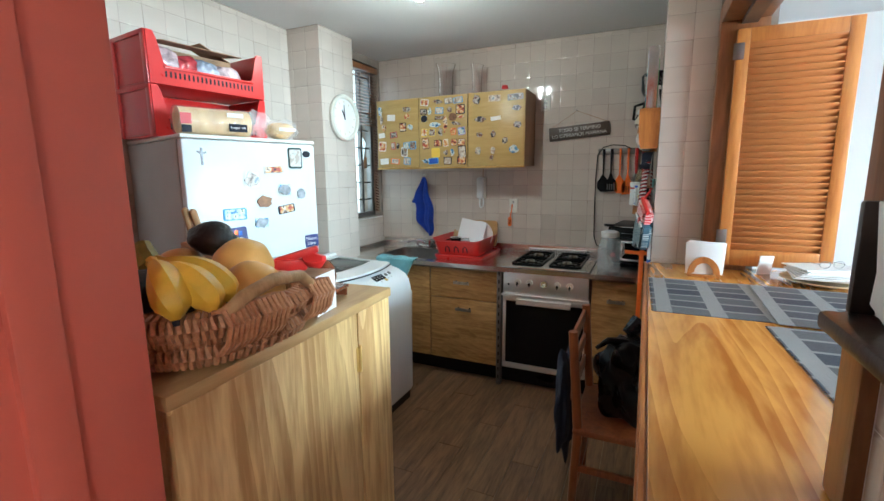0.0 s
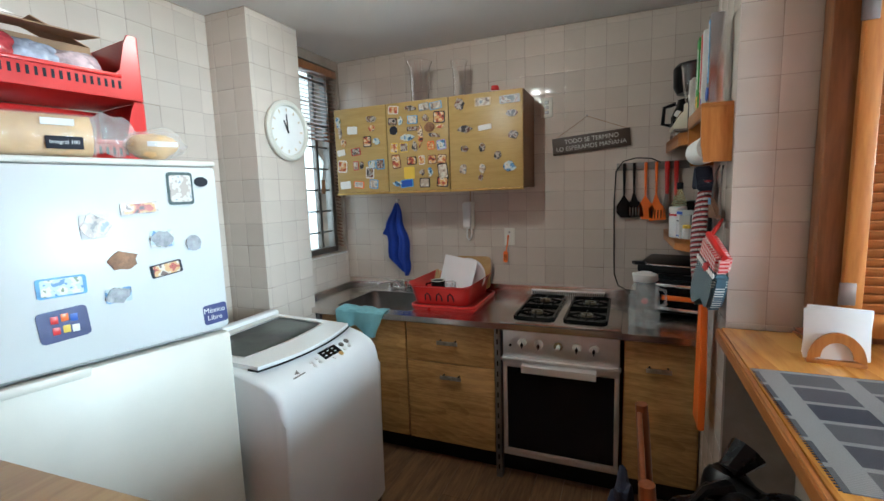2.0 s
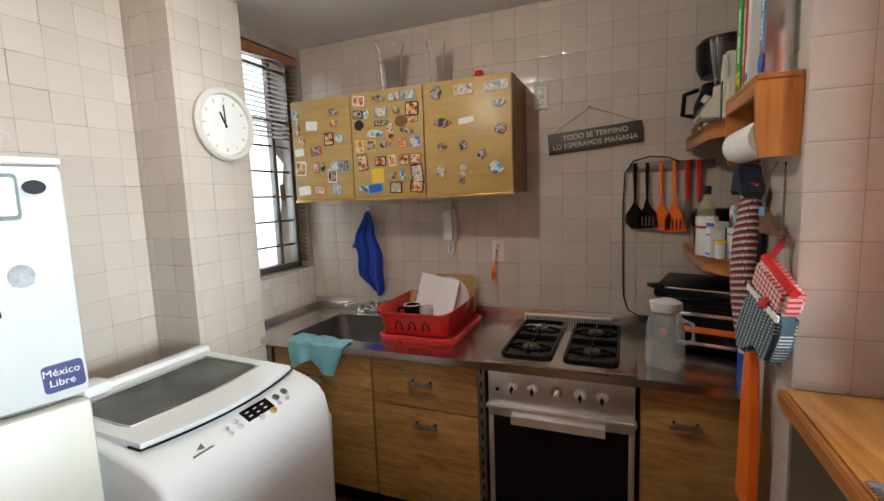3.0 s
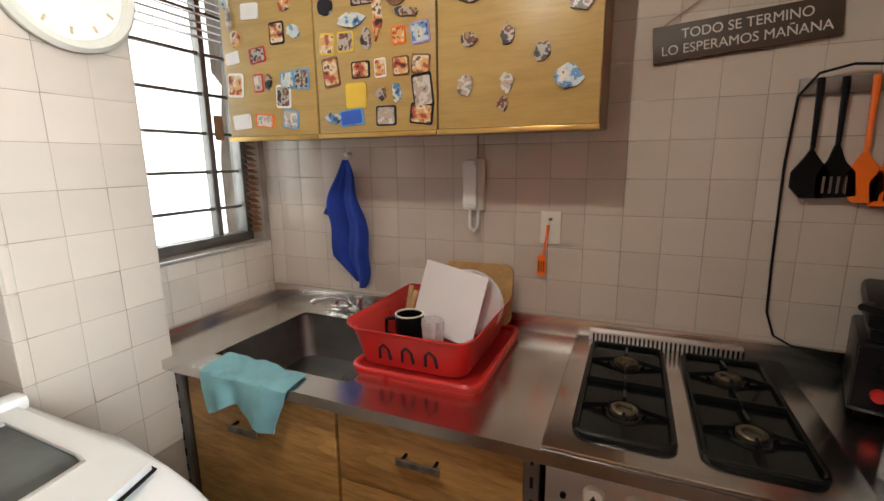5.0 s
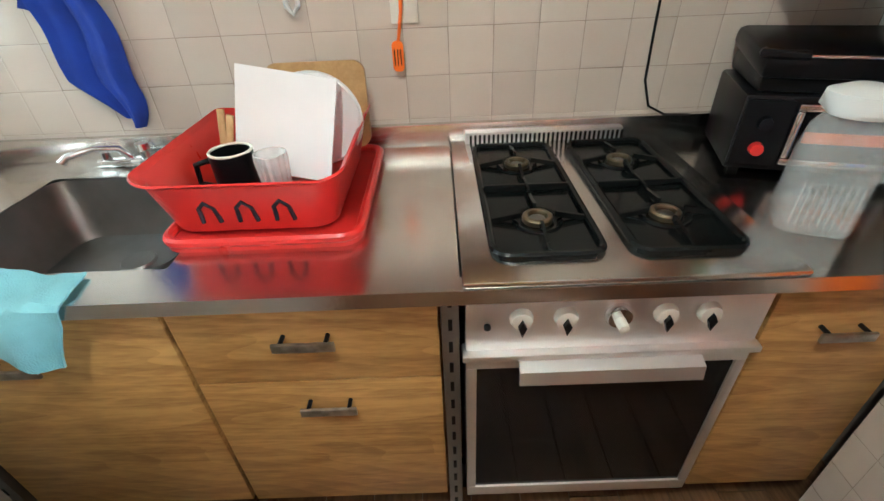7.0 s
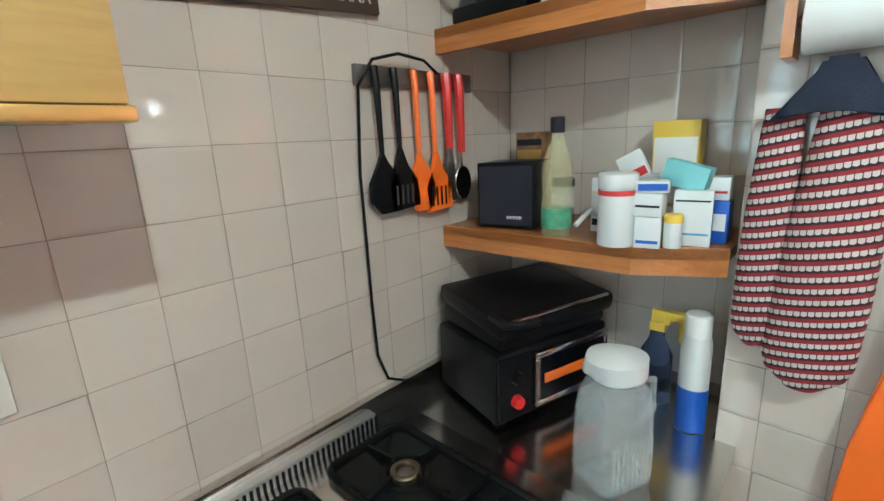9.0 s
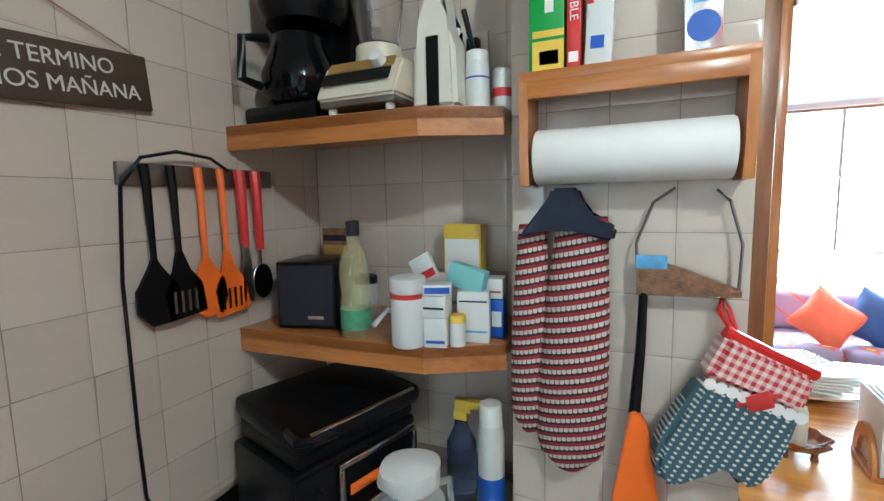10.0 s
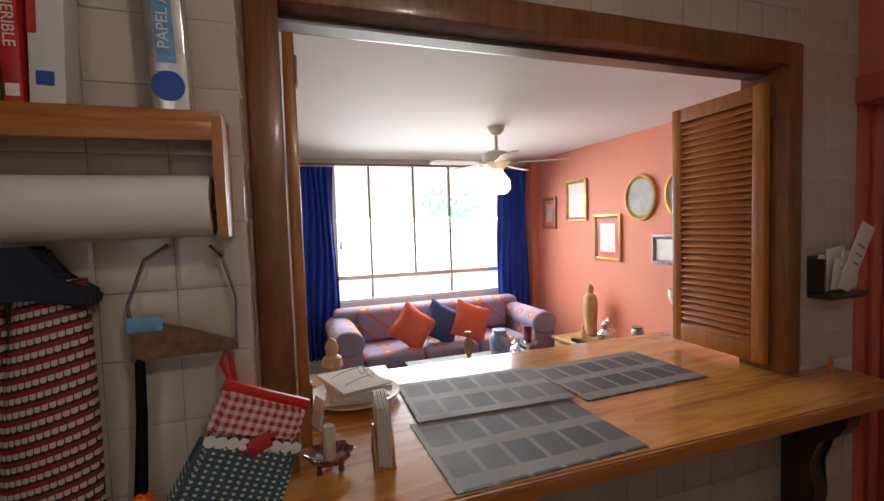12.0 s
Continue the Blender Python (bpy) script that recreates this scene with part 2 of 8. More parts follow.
def rounded(x0, x1, y0, y1, r, n=5):
    pts = []
    for cx, cy, s in ((x1 - r, y1 - r, 0), (x0 + r, y1 - r, 90), (x0 + r, y0 + r, 180), (x1 - r, y0 + r, 270)):
        for k in range(n + 1):
            a = radians(s + 90 * k / n)
            pts.append((cx + r * math.cos(a), cy + r * math.sin(a)))
    return pts


def grid_cloth(bm, f, nu, nv, thick=0.0):
    """A sheet from f(u, v)."""
    rows = [[bm.verts.new(f(i / nu, j / nv)) for i in range(nu + 1)] for j in range(nv + 1)]
    faces = [bm.faces.new((rows[j][i], rows[j][i + 1], rows[j + 1][i + 1], rows[j + 1][i])) for j in range(nv) for i in range(nu)]
    if thick:
        bmesh.ops.recalc_face_normals(bm, faces=faces)
        bmesh.ops.solidify(bm, geom=faces, thickness=thick)


def spin(bm, verts, angle, axis, centre=(0, 0, 0)):
    bmesh.ops.rotate(bm, verts=verts, cent=centre, matrix=Matrix.Rotation(radians(angle), 3, axis))


def to_mesh(name, bm, mat, smooth=True):
    bmesh.ops.recalc_face_normals(bm, faces=bm.faces)
    me = bpy.data.meshes.new(name)
    bm.to_mesh(me)
    bm.free()
    me.materials.append(mat)
    if smooth:
        for p in me.polygons:
            p.use_smooth = True
        me.set_sharp_from_angle(angle=radians(38))
    return me


def part(name, bm, mat, parent, label=""):
    ob = new(name, to_mesh(name, bm, mat))
    ob.parent = parent
    return tagged(ob, label) if label else ob


def thing(name, label, category, at=(0, 0, 0), rz=0.0, group="", kind=""):
    ob = new(name)
    ob.empty_display_size = 0.05
    ob.matrix_world = pose(*at, 0, 0, rz)
    return tagged(ob, label, category, group, kind)


def solid(name, bm, mat, label, category, at=(0, 0, 0), rz=0.0, kind="", group=""):
    ob = new(name, to_mesh(name, bm, mat))
    ob.matrix_world = pose(*at, 0, 0, rz)
    return tagged(ob, label, category, group, kind)


def boxes(*dims, bevel=0.0):
    bm = bmesh.new()
    for d in dims:
        box(bm, *d, bevel=bevel)
    return bm


def structure(name, bm, mat, label, category):
    return solid(name, bm, mat, label, category, kind="structure")


def writing(name, text, size, m, mat, parent, label="", extrude=0.0006, align="CENTER"):
    """Lettering in the built-in font, turned into a mesh."""
    cu = bpy.data.curves.new(name, "FONT")
    cu.body, cu.size, cu.extrude, cu.align_x, cu.align_y = text, size, extrude, align, "CENTER"
    tmp = bpy.data.objects.new(name, cu)
    scene.collection.objects.link(tmp)
    me = bpy.data.meshes.new_from_object(tmp.evaluated_get(bpy.context.evaluated_depsgraph_get()))
    bpy.data.objects.remove(tmp)
    me.materials.clear()
    me.materials.append(mat)
    ob = new(name, me)
    ob.parent = parent
    ob.matrix_local = m
    return tagged(ob, label) if label else ob


# ---- the large structure ----
CZ = 2.565     # kitchen ceiling
LZ = 2.49      # living-room ceiling
floor_base = structure("floor", boxes((-2.9, 6.0, -6.2, 0.6, -0.12, -0.012)), GROUT, "brown wood-look plank floor with dark joints", "floor")
structure("ceiling", boxes((-2.6, 0.45, -3.30, 0.2, CZ, CZ + 0.08)), CEILING, "plain white painted kitchen ceiling", "ceiling")
structure("ceiling_living", boxes((0.45, 4.7, -4.45, 0.2, LZ, LZ + 0.1)), CEILING, "plain white painted living room ceiling", "ceiling")
structure("ceiling_hall", boxes((-2.6, 0.45, -6.2, -3.30, CZ, CZ + 0.08), (0.45, 4.7, -6.2, -4.45, LZ, LZ + 0.1)), CEILING, "plain white painted hall ceiling", "ceiling")

wall_north = structure("wall_north", boxes((-2.6, 0.45, 0.0015, 0.16, 0, CZ)), GROUT, "kitchen wall of glossy cream square tiles", "wall")
# west wall with the window's opening, and the pier beside the window
WX = -2.33
wall_west = structure("wall_west", boxes((WX - 0.2, WX - 0.0015, -0.66, 0.0015, 0, 1.17), (WX - 0.2, WX - 0.0015, -0.03, 0.0015, 1.17, 2.50), (WX - 0.2, WX - 0.0015, -0.66, 0.0015, 2.50, CZ), (-2.60, -2.4315, -3.30, -0.66, 0, CZ)), GROUT, "kitchen wall of glossy cream square tiles beside the window", "wall")
wall_pier = structure("wall_pier", boxes((-2.5, -2.1515, -1.0465, -0.6615, 0, CZ)), GROUT, "tiled pier that juts out beside the kitchen window", "pier")
# east side: the niche, the pillar and the opening to the living room
wall_niche = structure("wall_niche", boxes((0.1965, 0.45, -0.66, 0.0015, 0, CZ)), GROUT, "tiled wall at the back of the shelf niche", "wall")
wall_pillar = structure("wall_pillar", boxes((0.0015, 0.45, -1.0885, -0.6615, 0, CZ)), GROUT, "tiled pillar between the cooking niche and the opening", "pillar")
wall_east = structure("wall_east", boxes((0.24, 0.40, -2.96, -1.082, 0, 1.035), (0.24, 0.40, -2.96, -1.082, 2.29, CZ + 0.07), (0.2415, 0.40, -3.30, -2.96, 0, CZ + 0.07)), PLASTER, "kitchen wall under and over the serving hatch", "wall")
structure("wall_south", boxes((-2.6, -0.70, -3.50, -3.30, 0, CZ), (-0.70, 0.29, -3.50, -3.30, 2.16, CZ), (0.29, 0.41, -3.50, -3.30, 0, CZ)), SALMON, "salmon painted wall around the kitchen doorway", "wall")
structure("door_frame", boxes((-0.715, -0.664, -3.52, -3.292, 0, 2.16), (-0.75, -0.695, -3.54, -3.288, 0, 2.20), (-0.715, -0.652, -3.44, -3.39, 0, 2.13), (0.243, 0.30, -3.52, -3.305, 0, 2.16), (0.225, 0.243, -3.45, -3.39, 0, 2.14), (0.215, 0.24, -3.545, -3.48, 0, 2.2), (-0.715, 0.30, -3.52, -3.285, 2.10, 2.20), bevel=0.004), RED_JAMB, "brick-red painted frame of the kitchen doorway", "door frame")
structure("wall_salmon", boxes((0.41, 4.6, -4.45, -4.29, 0, LZ)), SALMON, "salmon-pink painted living room wall hung with pictures", "wall")
structure("wall_pilaster", boxes((4.27, 4.43, -4.29, -4.21, 0, LZ)), SALMON, "salmon-pink painted pilaster in the living room corner", "pilaster")
LW = 4.43
structure("wall_window", boxes((LW, LW + 0.18, -4.45, -3.85, 0, LZ), (LW, LW + 0.18, -1.67, 0.2, 0, LZ), (LW, LW + 0.18, -3.85, -1.67, 0, 0.80), (LW, LW + 0.18, -3.85, -1.67, 2.45, LZ)), PLASTER, "pale living room wall around the wide window", "wall")
structure("wall_living_north", boxes((0.45, 4.68, 0.05, 0.2, 0, LZ)), PLASTER, "plain pale living room wall", "wall")
structure("wall_hall", boxes((-2.6, 4.7, -6.35, -6.2, 0, LZ), (-2.75, -2.6, -6.2, -3.2, 0, CZ), (4.6, 4.75, -6.2, -4.2, 0, LZ)), PLASTER, "plain pale hall wall", "wall")

# ---- kitchen furniture ----
HANDLE_STEEL = material("worn_handle_steel", (0.42, 0.40, 0.37), 0.36, 1.0, vary=0.3, scale=40, bump=0.2)


def bar_handle(parent, x, y, z, w=0.12):
    """A flat steel pull on two studs, on a front that faces -y."""
    h = part("handle", boxes((x - w / 2, x + w / 2, y - 0.030, y - 0.022, z - 0.011, z + 0.011), bevel=0.002), HANDLE_STEEL, parent, "dull steel bar handle")
    for sx in (-0.36, 0.36):
        bm = bmesh.new()
        lathe(bm, [(0.005, 0.0), (0.005, 0.024)], 10, (x + sx * w, y - 0.024, z + 0.008), "y")
        part("stud", bm, BLACK, h)
    return h


FY = -0.645    # front of the base cabinets
def base_cabinet(x0, x1, split, label, handles):
    t = thing("base_cabinet", label, "cabinet", ((x0 + x1) / 2, FY, 0.13))
    w = (x1 - x0) / 2
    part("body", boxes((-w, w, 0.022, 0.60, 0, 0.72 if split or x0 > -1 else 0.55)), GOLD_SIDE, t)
    cuts = [0.004] + split + [0.718]
    for a, b in zip(cuts, cuts[1:]):
        kind = "drawer_front" if b - a < 0.3 else "door"
        d = part(kind, boxes((-w + 0.003, w - 0.003, 0, 0.020, a + 0.002, b - 0.002), bevel=0.002), OAK, t)
        for hz, hx, hw in handles:
            if a < hz - 0.13 < b:
                bar_handle(d, hx - (x0 + x1) / 2, 0, hz - 0.13, hw)
    return t


base_cabinet(-2.12, -1.525, [], "oak-grain laminate sink cabinet with one door", [(0.70, -1.86, 0.12)])
base_cabinet(-1.52, -0.985, [0.49], "oak-grain laminate cabinet with a drawer over a door", [(0.748, -1.255, 0.125), (0.545, -1.240, 0.125)])
base_cabinet(-0.335, 0.0, [], "oak-grain laminate cabinet at the end of the counter", [(0.72, -0.18, 0.11)])
# slotted steel uprights that carry the worktop
for ux0, ux1 in ((-2.175, -2.125), (-0.982, -0.948)):
    up = thing("steel_upright", "dark steel angle upright that carries the worktop", "upright", (ux0, FY, 0), group="worktop uprights")
    part("post", boxes((0, ux1 - ux0, -0.015, 0.03, 0, 0.868), bevel=0.002), STEEL_DARK, up)
    for k in range(14):
        part("slot", boxes(((ux1 - ux0) / 2 - 0.004, (ux1 - ux0) / 2 + 0.004, -0.017, -0.014, 0.05 + k * 0.06, 0.078 + k * 0.06)), BLACK, up)
structure("plinth", boxes((-2.12, 0.0, -0.56, -0.54, 0.0, 0.13)), BLACK, "dark recessed plinth under the base cabinets", "plinth")

# worktop with its sink
SX0, SX1, SY0, SY1 = -2.03, -1.50, -0.60, -0.155
wt = thing("worktop", "stainless steel worktop with raised back edge and sunken sink", "worktop", (0, 0, 0))
def deck(outline, hole=None, z0=0.868, z1=0.90):
    """A slab with an optional square hole."""
    bm = bmesh.new()
    if not hole:
        prism(bm, outline, z0, z1)
        return bm
    for h in (z0, z1):
        o, i = [bm.verts.new((*p, h)) for p in outline], [bm.verts.new((*p, h)) for p in hole]
        for k in range(4):
            j = (k + 1) % 4
            bm.faces.new((o[k], o[j], i[j], i[k]))
    vs = list(bm.verts)
    for s in (0, 4):
        for k in range(4):
            j = (k + 1) % 4
            bm.faces.new((vs[s + k], vs[s + j], vs[8 + s + j], vs[8 + s + k]))
    return bm


part("sink_deck", deck([(-2.30, -0.70), (-0.945, -0.70), (-0.945, -0.02), (-2.30, -0.02)], [(SX0, SY0), (SX1, SY0), (SX1, SY1), (SX0, SY1)]), STEEL, wt)
part("end_deck", deck([(-0.35, -0.70), (0.0, -0.70), (0.0, -0.655), (0.19, -0.655), (0.19, -0.02), (-0.35, -0.02)]), STEEL, wt)
part("front_strip", deck([(-0.945, -0.70), (-0.35, -0.70), (-0.35, -0.66), (-0.945, -0.66)], None, 0.868, 0.899), STEEL, wt)
part("back_edge", boxes((-2.31, 0.19, -0.024, -0.002, 0.88, 0.965), (-2.322, -2.30, -0.66, -0.024, 0.88, 0.93), bevel=0.004), STEEL, wt)
bm = bmesh.new()
rim = rounded(SX0 + 0.002, SX1 - 0.002, SY0 + 0.002, SY1 - 0.002, 0.05)
low = rounded(SX0 + 0.03, SX1 - 0.03, SY0 + 0.03, SY1 - 0.03, 0.06)
levels = [[bm.verts.new((x, y, 0.899)) for x, y in rim], [bm.verts.new((x, y, 0.885)) for x, y in rim], [bm.verts.new((x, y, 0.75)) for x, y in low], [bm.verts.new((x * 0.97 - 0.053, y * 0.97 - 0.011, 0.735)) for x, y in low]]
for a, b in zip(levels, levels[1:]):
    for i in range(len(a)):
        j = (i + 1) % len(a)
        bm.faces.new((a[i], a[j], b[j], b[i]))
bm.faces.new(levels[-1])
# darker steel than the deck paints the shade inside the deep bowl
sink = part("sink_bowl", bm, STEEL_DARK, wt, "brushed steel sink bowl, coloured dark for its inner shade")
bm = bmesh.new()
lathe(bm, [(0.045, 0.736), (0.04, 0.742), (0.02, 0.739)], 20, (-1.77, -0.33, 0))
part("drain", bm, STEEL_DARK, sink)

# cooker
OX0, OX1 = -0.935, -0.352
st = thing("gas_cooker", "built-in steel gas cooker with four black burners and oven", "cooker", ((OX0 + OX1) / 2, FY, 0))
hw = (OX1 - OX0) / 2
part("hob", boxes((-hw - 0.006, hw + 0.006, -0.052, 0.62, 0.90, 0.912), bevel=0.003), STEEL, st, "scuffed steel hob plate")
part("oven_body", boxes((-hw, hw, 0.012, 0.58, 0.14, 0.865)), STEEL_DARK, st)
panel = part("control_panel", boxes((-hw, hw, -0.012, 0.012, 0.705, 0.862), bevel=0.004), ALUMINIUM, st, "worn aluminium control panel")
part("panel_lip", boxes((-hw - 0.008, hw + 0.008, -0.030, 0.012, 0.690, 0.706), bevel=0.003), ALUMINIUM, st)
for kx in (-0.185, -0.100, 0.0, 0.090, 0.172):
    bm = bmesh.new()
    big = kx == 0.0
    r = 0.027 if big else 0.023
    lathe(bm, [(r, -0.013), (r, -0.020), (r * 0.85, -0.028), (0.004, -0.029)], 22, (kx, 0, 0.795), "y")
    k = part("knob", bm, WHITE_OLD if not big else CHROME, panel, "ivory control knob" if not big else "chrome-ringed control knob")
    bm = bmesh.new()
    if big:
        lathe(bm, [(0.011, -0.028), (0.010, -0.052), (0.002, -0.053)], 14, (kx, 0, 0.790), "y")
        part("pointer", bm, WHITE_OLD, k)
    else:
        prism(bm, [(kx - 0.008, 0.787), (kx, 0.803), (kx + 0.008, 0.787), (kx, 0.765)], -0.038, -0.028, "y")
        part("pointer", bm, BLACK, k)
bm = bmesh.new()
lathe(bm, [(0.007, -0.013), (0.007, -0.02)], 12, (-0.25, 0, 0.775), "y")
part("push_button", bm, BLACK, panel)
door = part("oven_door", boxes((-hw, hw, -0.016, 0.006, 0.655, 0.688), (-hw, hw, -0.016, 0.006, 0.15, 0.19), (-hw, -hw + 0.022, -0.016, 0.006, 0.19, 0.655), (hw - 0.022, hw, -0.016, 0.006, 0.19, 0.655), bevel=0.002), ALUMINIUM, st, "aluminium-framed oven door")
part("oven_window", boxes((-hw + 0.022, hw - 0.022, -0.010, 0.004, 0.19, 0.655)), BLACK_GLASS, door, "black glass oven window")
bm = bmesh.new()
prism(bm, [(-0.016, 0.690), (-0.050, 0.678), (-0.055, 0.645), (-0.047, 0.640), (-0.042, 0.668), (-0.016, 0.680)], -0.185, 0.185, "x")
part("oven_handle", bm, ALUMINIUM, door, "worn aluminium strip handle")
vent = part("vent_strip", boxes((-0.255, 0.195, 0.595, 0.628, 0.905, 0.944), bevel=0.002), ALUMINIUM, st, "steel vent strip with dark slots")
for k in range(34):
    vx = -0.243 + k * 0.0131
    part("slot", boxes((vx, vx + 0.006, 0.592, 0.596, 0.911, 0.937)), BLACK, vent)


BRASS = material("dull_brass", (0.15, 0.12, 0.075), 0.35, 0.9, vary=0.3, scale=30, bump=0.1)


def burner_tray(cx, w):
    y0, y1 = 0.006, 0.556
    bm = bmesh.new()
    prism(bm, rounded(cx - w / 2, cx + w / 2, y0, y1, 0.035), 0.912, 0.917)
    tray = part("burner_tray", bm, ENAMEL, st, "black enamel burner tray")
    bm = bmesh.new()
    tube(bm, [(x, y, 0.921) for x, y in rounded(cx - w / 2 + 0.006, cx + w / 2 - 0.006, y0 + 0.006, y1 - 0.006, 0.03)], 0.008, 8, closed=True)
    part("rim", bm, ENAMEL, tray)
    for by in (0.142, 0.418):
        for a in range(4):
            bm = bmesh.new()
            c, s = math.cos(a * math.pi / 2), math.sin(a * math.pi / 2)
            reach = (w / 2 - 0.012) if a % 2 == 0 else 0.122
            for q in range(3):
                f0, f1 = 0.036 + (reach - 0.036) * q / 3, 0.036 + (reach - 0.036) * (q + 1) / 3
                z0, z1 = 0.938 - 0.004 * q, 0.938 - 0.004 * (q + 1)
                side = (-s * 0.0035, c * 0.0035)
                vs = [bm.verts.new((cx + c * f + e * side[0], by + s * f + e * side[1], z - d)) for f, z in ((f0, z0), (f1, z1)) for e in (-1, 1) for d in (0, 0.012)]
                for ids in ((0, 2, 6, 4), (1, 5, 7, 3), (0, 4, 5, 1), (2, 3, 7, 6), (0, 1, 3, 2), (4, 6, 7, 5)):
                    bm.faces.new([vs[i] for i in ids])
            bmesh.ops.remove_doubles(bm, verts=bm.verts, dist=0.0002)
            part("grate_arm", bm, ENAMEL, tray)
        bm = bmesh.new()
        lathe(bm, [(0.052, 0.917), (0.050, 0.922), (0.040, 0.921), (0.034, 0.918)], 24, (cx, by, 0), close=False)
        part("well", bm, ENAMEL, tray, "raised black burner well")
        bm = bmesh.new()
        lathe(bm, [(0.031, 0.916), (0.031, 0.927), (0.028, 0.930), (0.021, 0.930), (0.019, 0.926), (0.019, 0.918)], 24, (cx, by, 0), close=False)
        burner = part("burner", bm, BRASS, tray, "brass gas burner ring")
        bm = bmesh.new()
        lathe(bm, [(0.019, 0.917), (0.017, 0.922), (0.008, 0.925), (0.002, 0.925)], 16, (cx, by, 0))
        part("burner_cap", bm, STEEL_DARK, burner)
    part("cross_bar", boxes((cx - w / 2 + 0.012, cx + w / 2 - 0.012, 0.276, 0.284, 0.917, 0.932), bevel=0.001), ENAMEL, tray)
    part("spine", boxes((cx - 0.003, cx + 0.003, 0.245, 0.315, 0.920, 0.934), bevel=0.001), ENAMEL, tray)


burner_tray(-0.135, 0.215)
burner_tray(0.125, 0.215)

# wall cabinets
CY = -0.325
def wall_cabinet(x0, x1, label):
    t = thing("wall_cabinet", label, "wall cabinet", ((x0 + x1) / 2, 0, 1.605), group="wall cabinets")
    w = (x1 - x0) / 2
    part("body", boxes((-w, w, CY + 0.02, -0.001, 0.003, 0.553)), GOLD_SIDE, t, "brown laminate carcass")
    part("door", boxes((-w + 0.002, w - 0.002, CY - 0.001, CY + 0.018, 0.004, 0.552), bevel=0.002), GOLD_DOOR, t, "yellow-brown laminate door")
    part("pull_strip", boxes((-w, w, CY - 0.012, CY + 0.02, -0.012, 0.002), bevel=0.002), GOLD_TRIM, t, "gold metal pull strip")
    return t


cab_a = wall_cabinet(-2.16, -1.765, "yellow laminate wall cabinet covered with fridge magnets")
cab_b = wall_cabinet(-1.762, -1.338, "yellow laminate wall cabinet crowded with colourful magnets")
cab_c = wall_cabinet(-1.335, -0.885, "yellow laminate wall cabinet with a few scattered magnets")

# fridge
fr = thing("refrigerator", "white two-door refrigerator with magnets on the freezer door", "refrigerator", (-1.79, -2.40, 0), 75)
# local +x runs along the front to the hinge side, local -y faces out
part("body", boxes((0, 0.645, 0.055, 0.66, 0.03, 1.70), bevel=0.012), FRIDGE_SIDE, fr, "textured side walls, coloured grey for their shade")
part("top_cap", boxes((0.0, 0.645, 0.0, 0.66, 1.70, 1.718), bevel=0.006), WHITE_OLD, fr)
freezer = part("freezer_door", boxes((0, 0.645, 0, 0.052, 1.145, 1.70), bevel=0.016), WHITE, fr, "glossy white freezer door")
lower = part("fridge_door", boxes((0, 0.645, 0, 0.052, 0.08, 1.130), bevel=0.016), WHITE_OLD, fr, "glossy off-white lower door")
part("door_grip", boxes((0.03, 0.24, -0.006, 0.03, 1.105, 1.133), bevel=0.008), WHITE_OLD, lower)
for fx in (0.05, 0.58):
    bm = bmesh.new()
    lathe(bm, [(0.02, 0), (0.02, 0.03)], 10, (fx, 0.1, 0))
    part("foot", bm, BLACK, fr)

# washing machine
SKY_STICKER = material("pale_blue_sticker", (0.42, 0.58, 0.68), 0.4, vary=0.15, scale=40, bump=0)
wm = thing("washing_machine", "white top-loading washing machine with glass lid", "washing machine", (-1.455, -1.395, 0), 90)
# local x across the front, local -y is the front
WASH = [(0.012, 0.06), (0.0, 0.085), (0.0, 0.76), (0.004, 0.81), (0.016, 0.855), (0.040, 0.888), (0.090, 0.916), (0.16, 0.938), (0.30, 0.950), (0.64, 0.962), (0.66, 0.950), (0.66, 0.06)]
bm = bmesh.new()
prism(bm, WASH, -0.335, 0.335, "x")
sides = [e for e in bm.edges if abs(e.verts[0].co.x - e.verts[1].co.x) < 1e-6]
bmesh.ops.bevel(bm, geom=sides, offset=0.024, segments=4, profile=0.5, affect="EDGES")
part("shell", bm, WASHER_WHITE, wm, "glossy white steel shell")


def fascia(y):
    """Height and slope of the washer's top at depth y."""
    for (ya, za), (yb, zb) in zip(WASH[4:], WASH[5:]):
        if ya <= y <= yb:
            return za + (zb - za) * (y - ya) / (yb - ya), math.degrees(math.atan2(zb - za, yb - ya))


def ring_slab(outer, inner, z0, z1):
    """A flat frame between two loops of the same length; heights follow the washer's slope."""
    bm = bmesh.new()
    o0, i0, o1, i1 = [[bm.verts.new((x, y, z + y * 0.035)) for x, y in lp] for lp, z in ((outer, z0), (inner, z0), (outer, z1), (inner, z1))]
    n = len(outer)
    for k in range(n):
        j = (k + 1) % n
        for a, b in ((o0, o1), (o1, i1), (i1, i0), (i0, o0)):
            bm.faces.new((a[k], a[j], b[j], b[k]))
    return bm


LID_OUT = [(-0.296, 0.60), (-0.296, 0.20)] + [(-0.296 + 0.592 * k / 16, 0.150 - 0.048 * (1 - (1 - k / 8) ** 2)) for k in range(17)] + [(0.296, 0.20), (0.296, 0.60)]
LID_IN = [(-0.250, 0.545), (-0.252, 0.30)] + [(-0.245 + 0.49 * k / 16, 0.262 - 0.022 * (1 - (1 - k / 8) ** 2)) for k in range(17)] + [(0.252, 0.30), (0.250, 0.545)]
lid = part("lid", ring_slab(LID_OUT, LID_IN, 0.938, 0.956), WASHER_WHITE, wm, "white lid frame around a tinted window")
bm = bmesh.new()
bm.faces.new([bm.verts.new((x, y, 0.9525 + y * 0.035)) for x, y in LID_IN])
bmesh.ops.solidify(bm, geom=list(bm.faces), thickness=0.006)
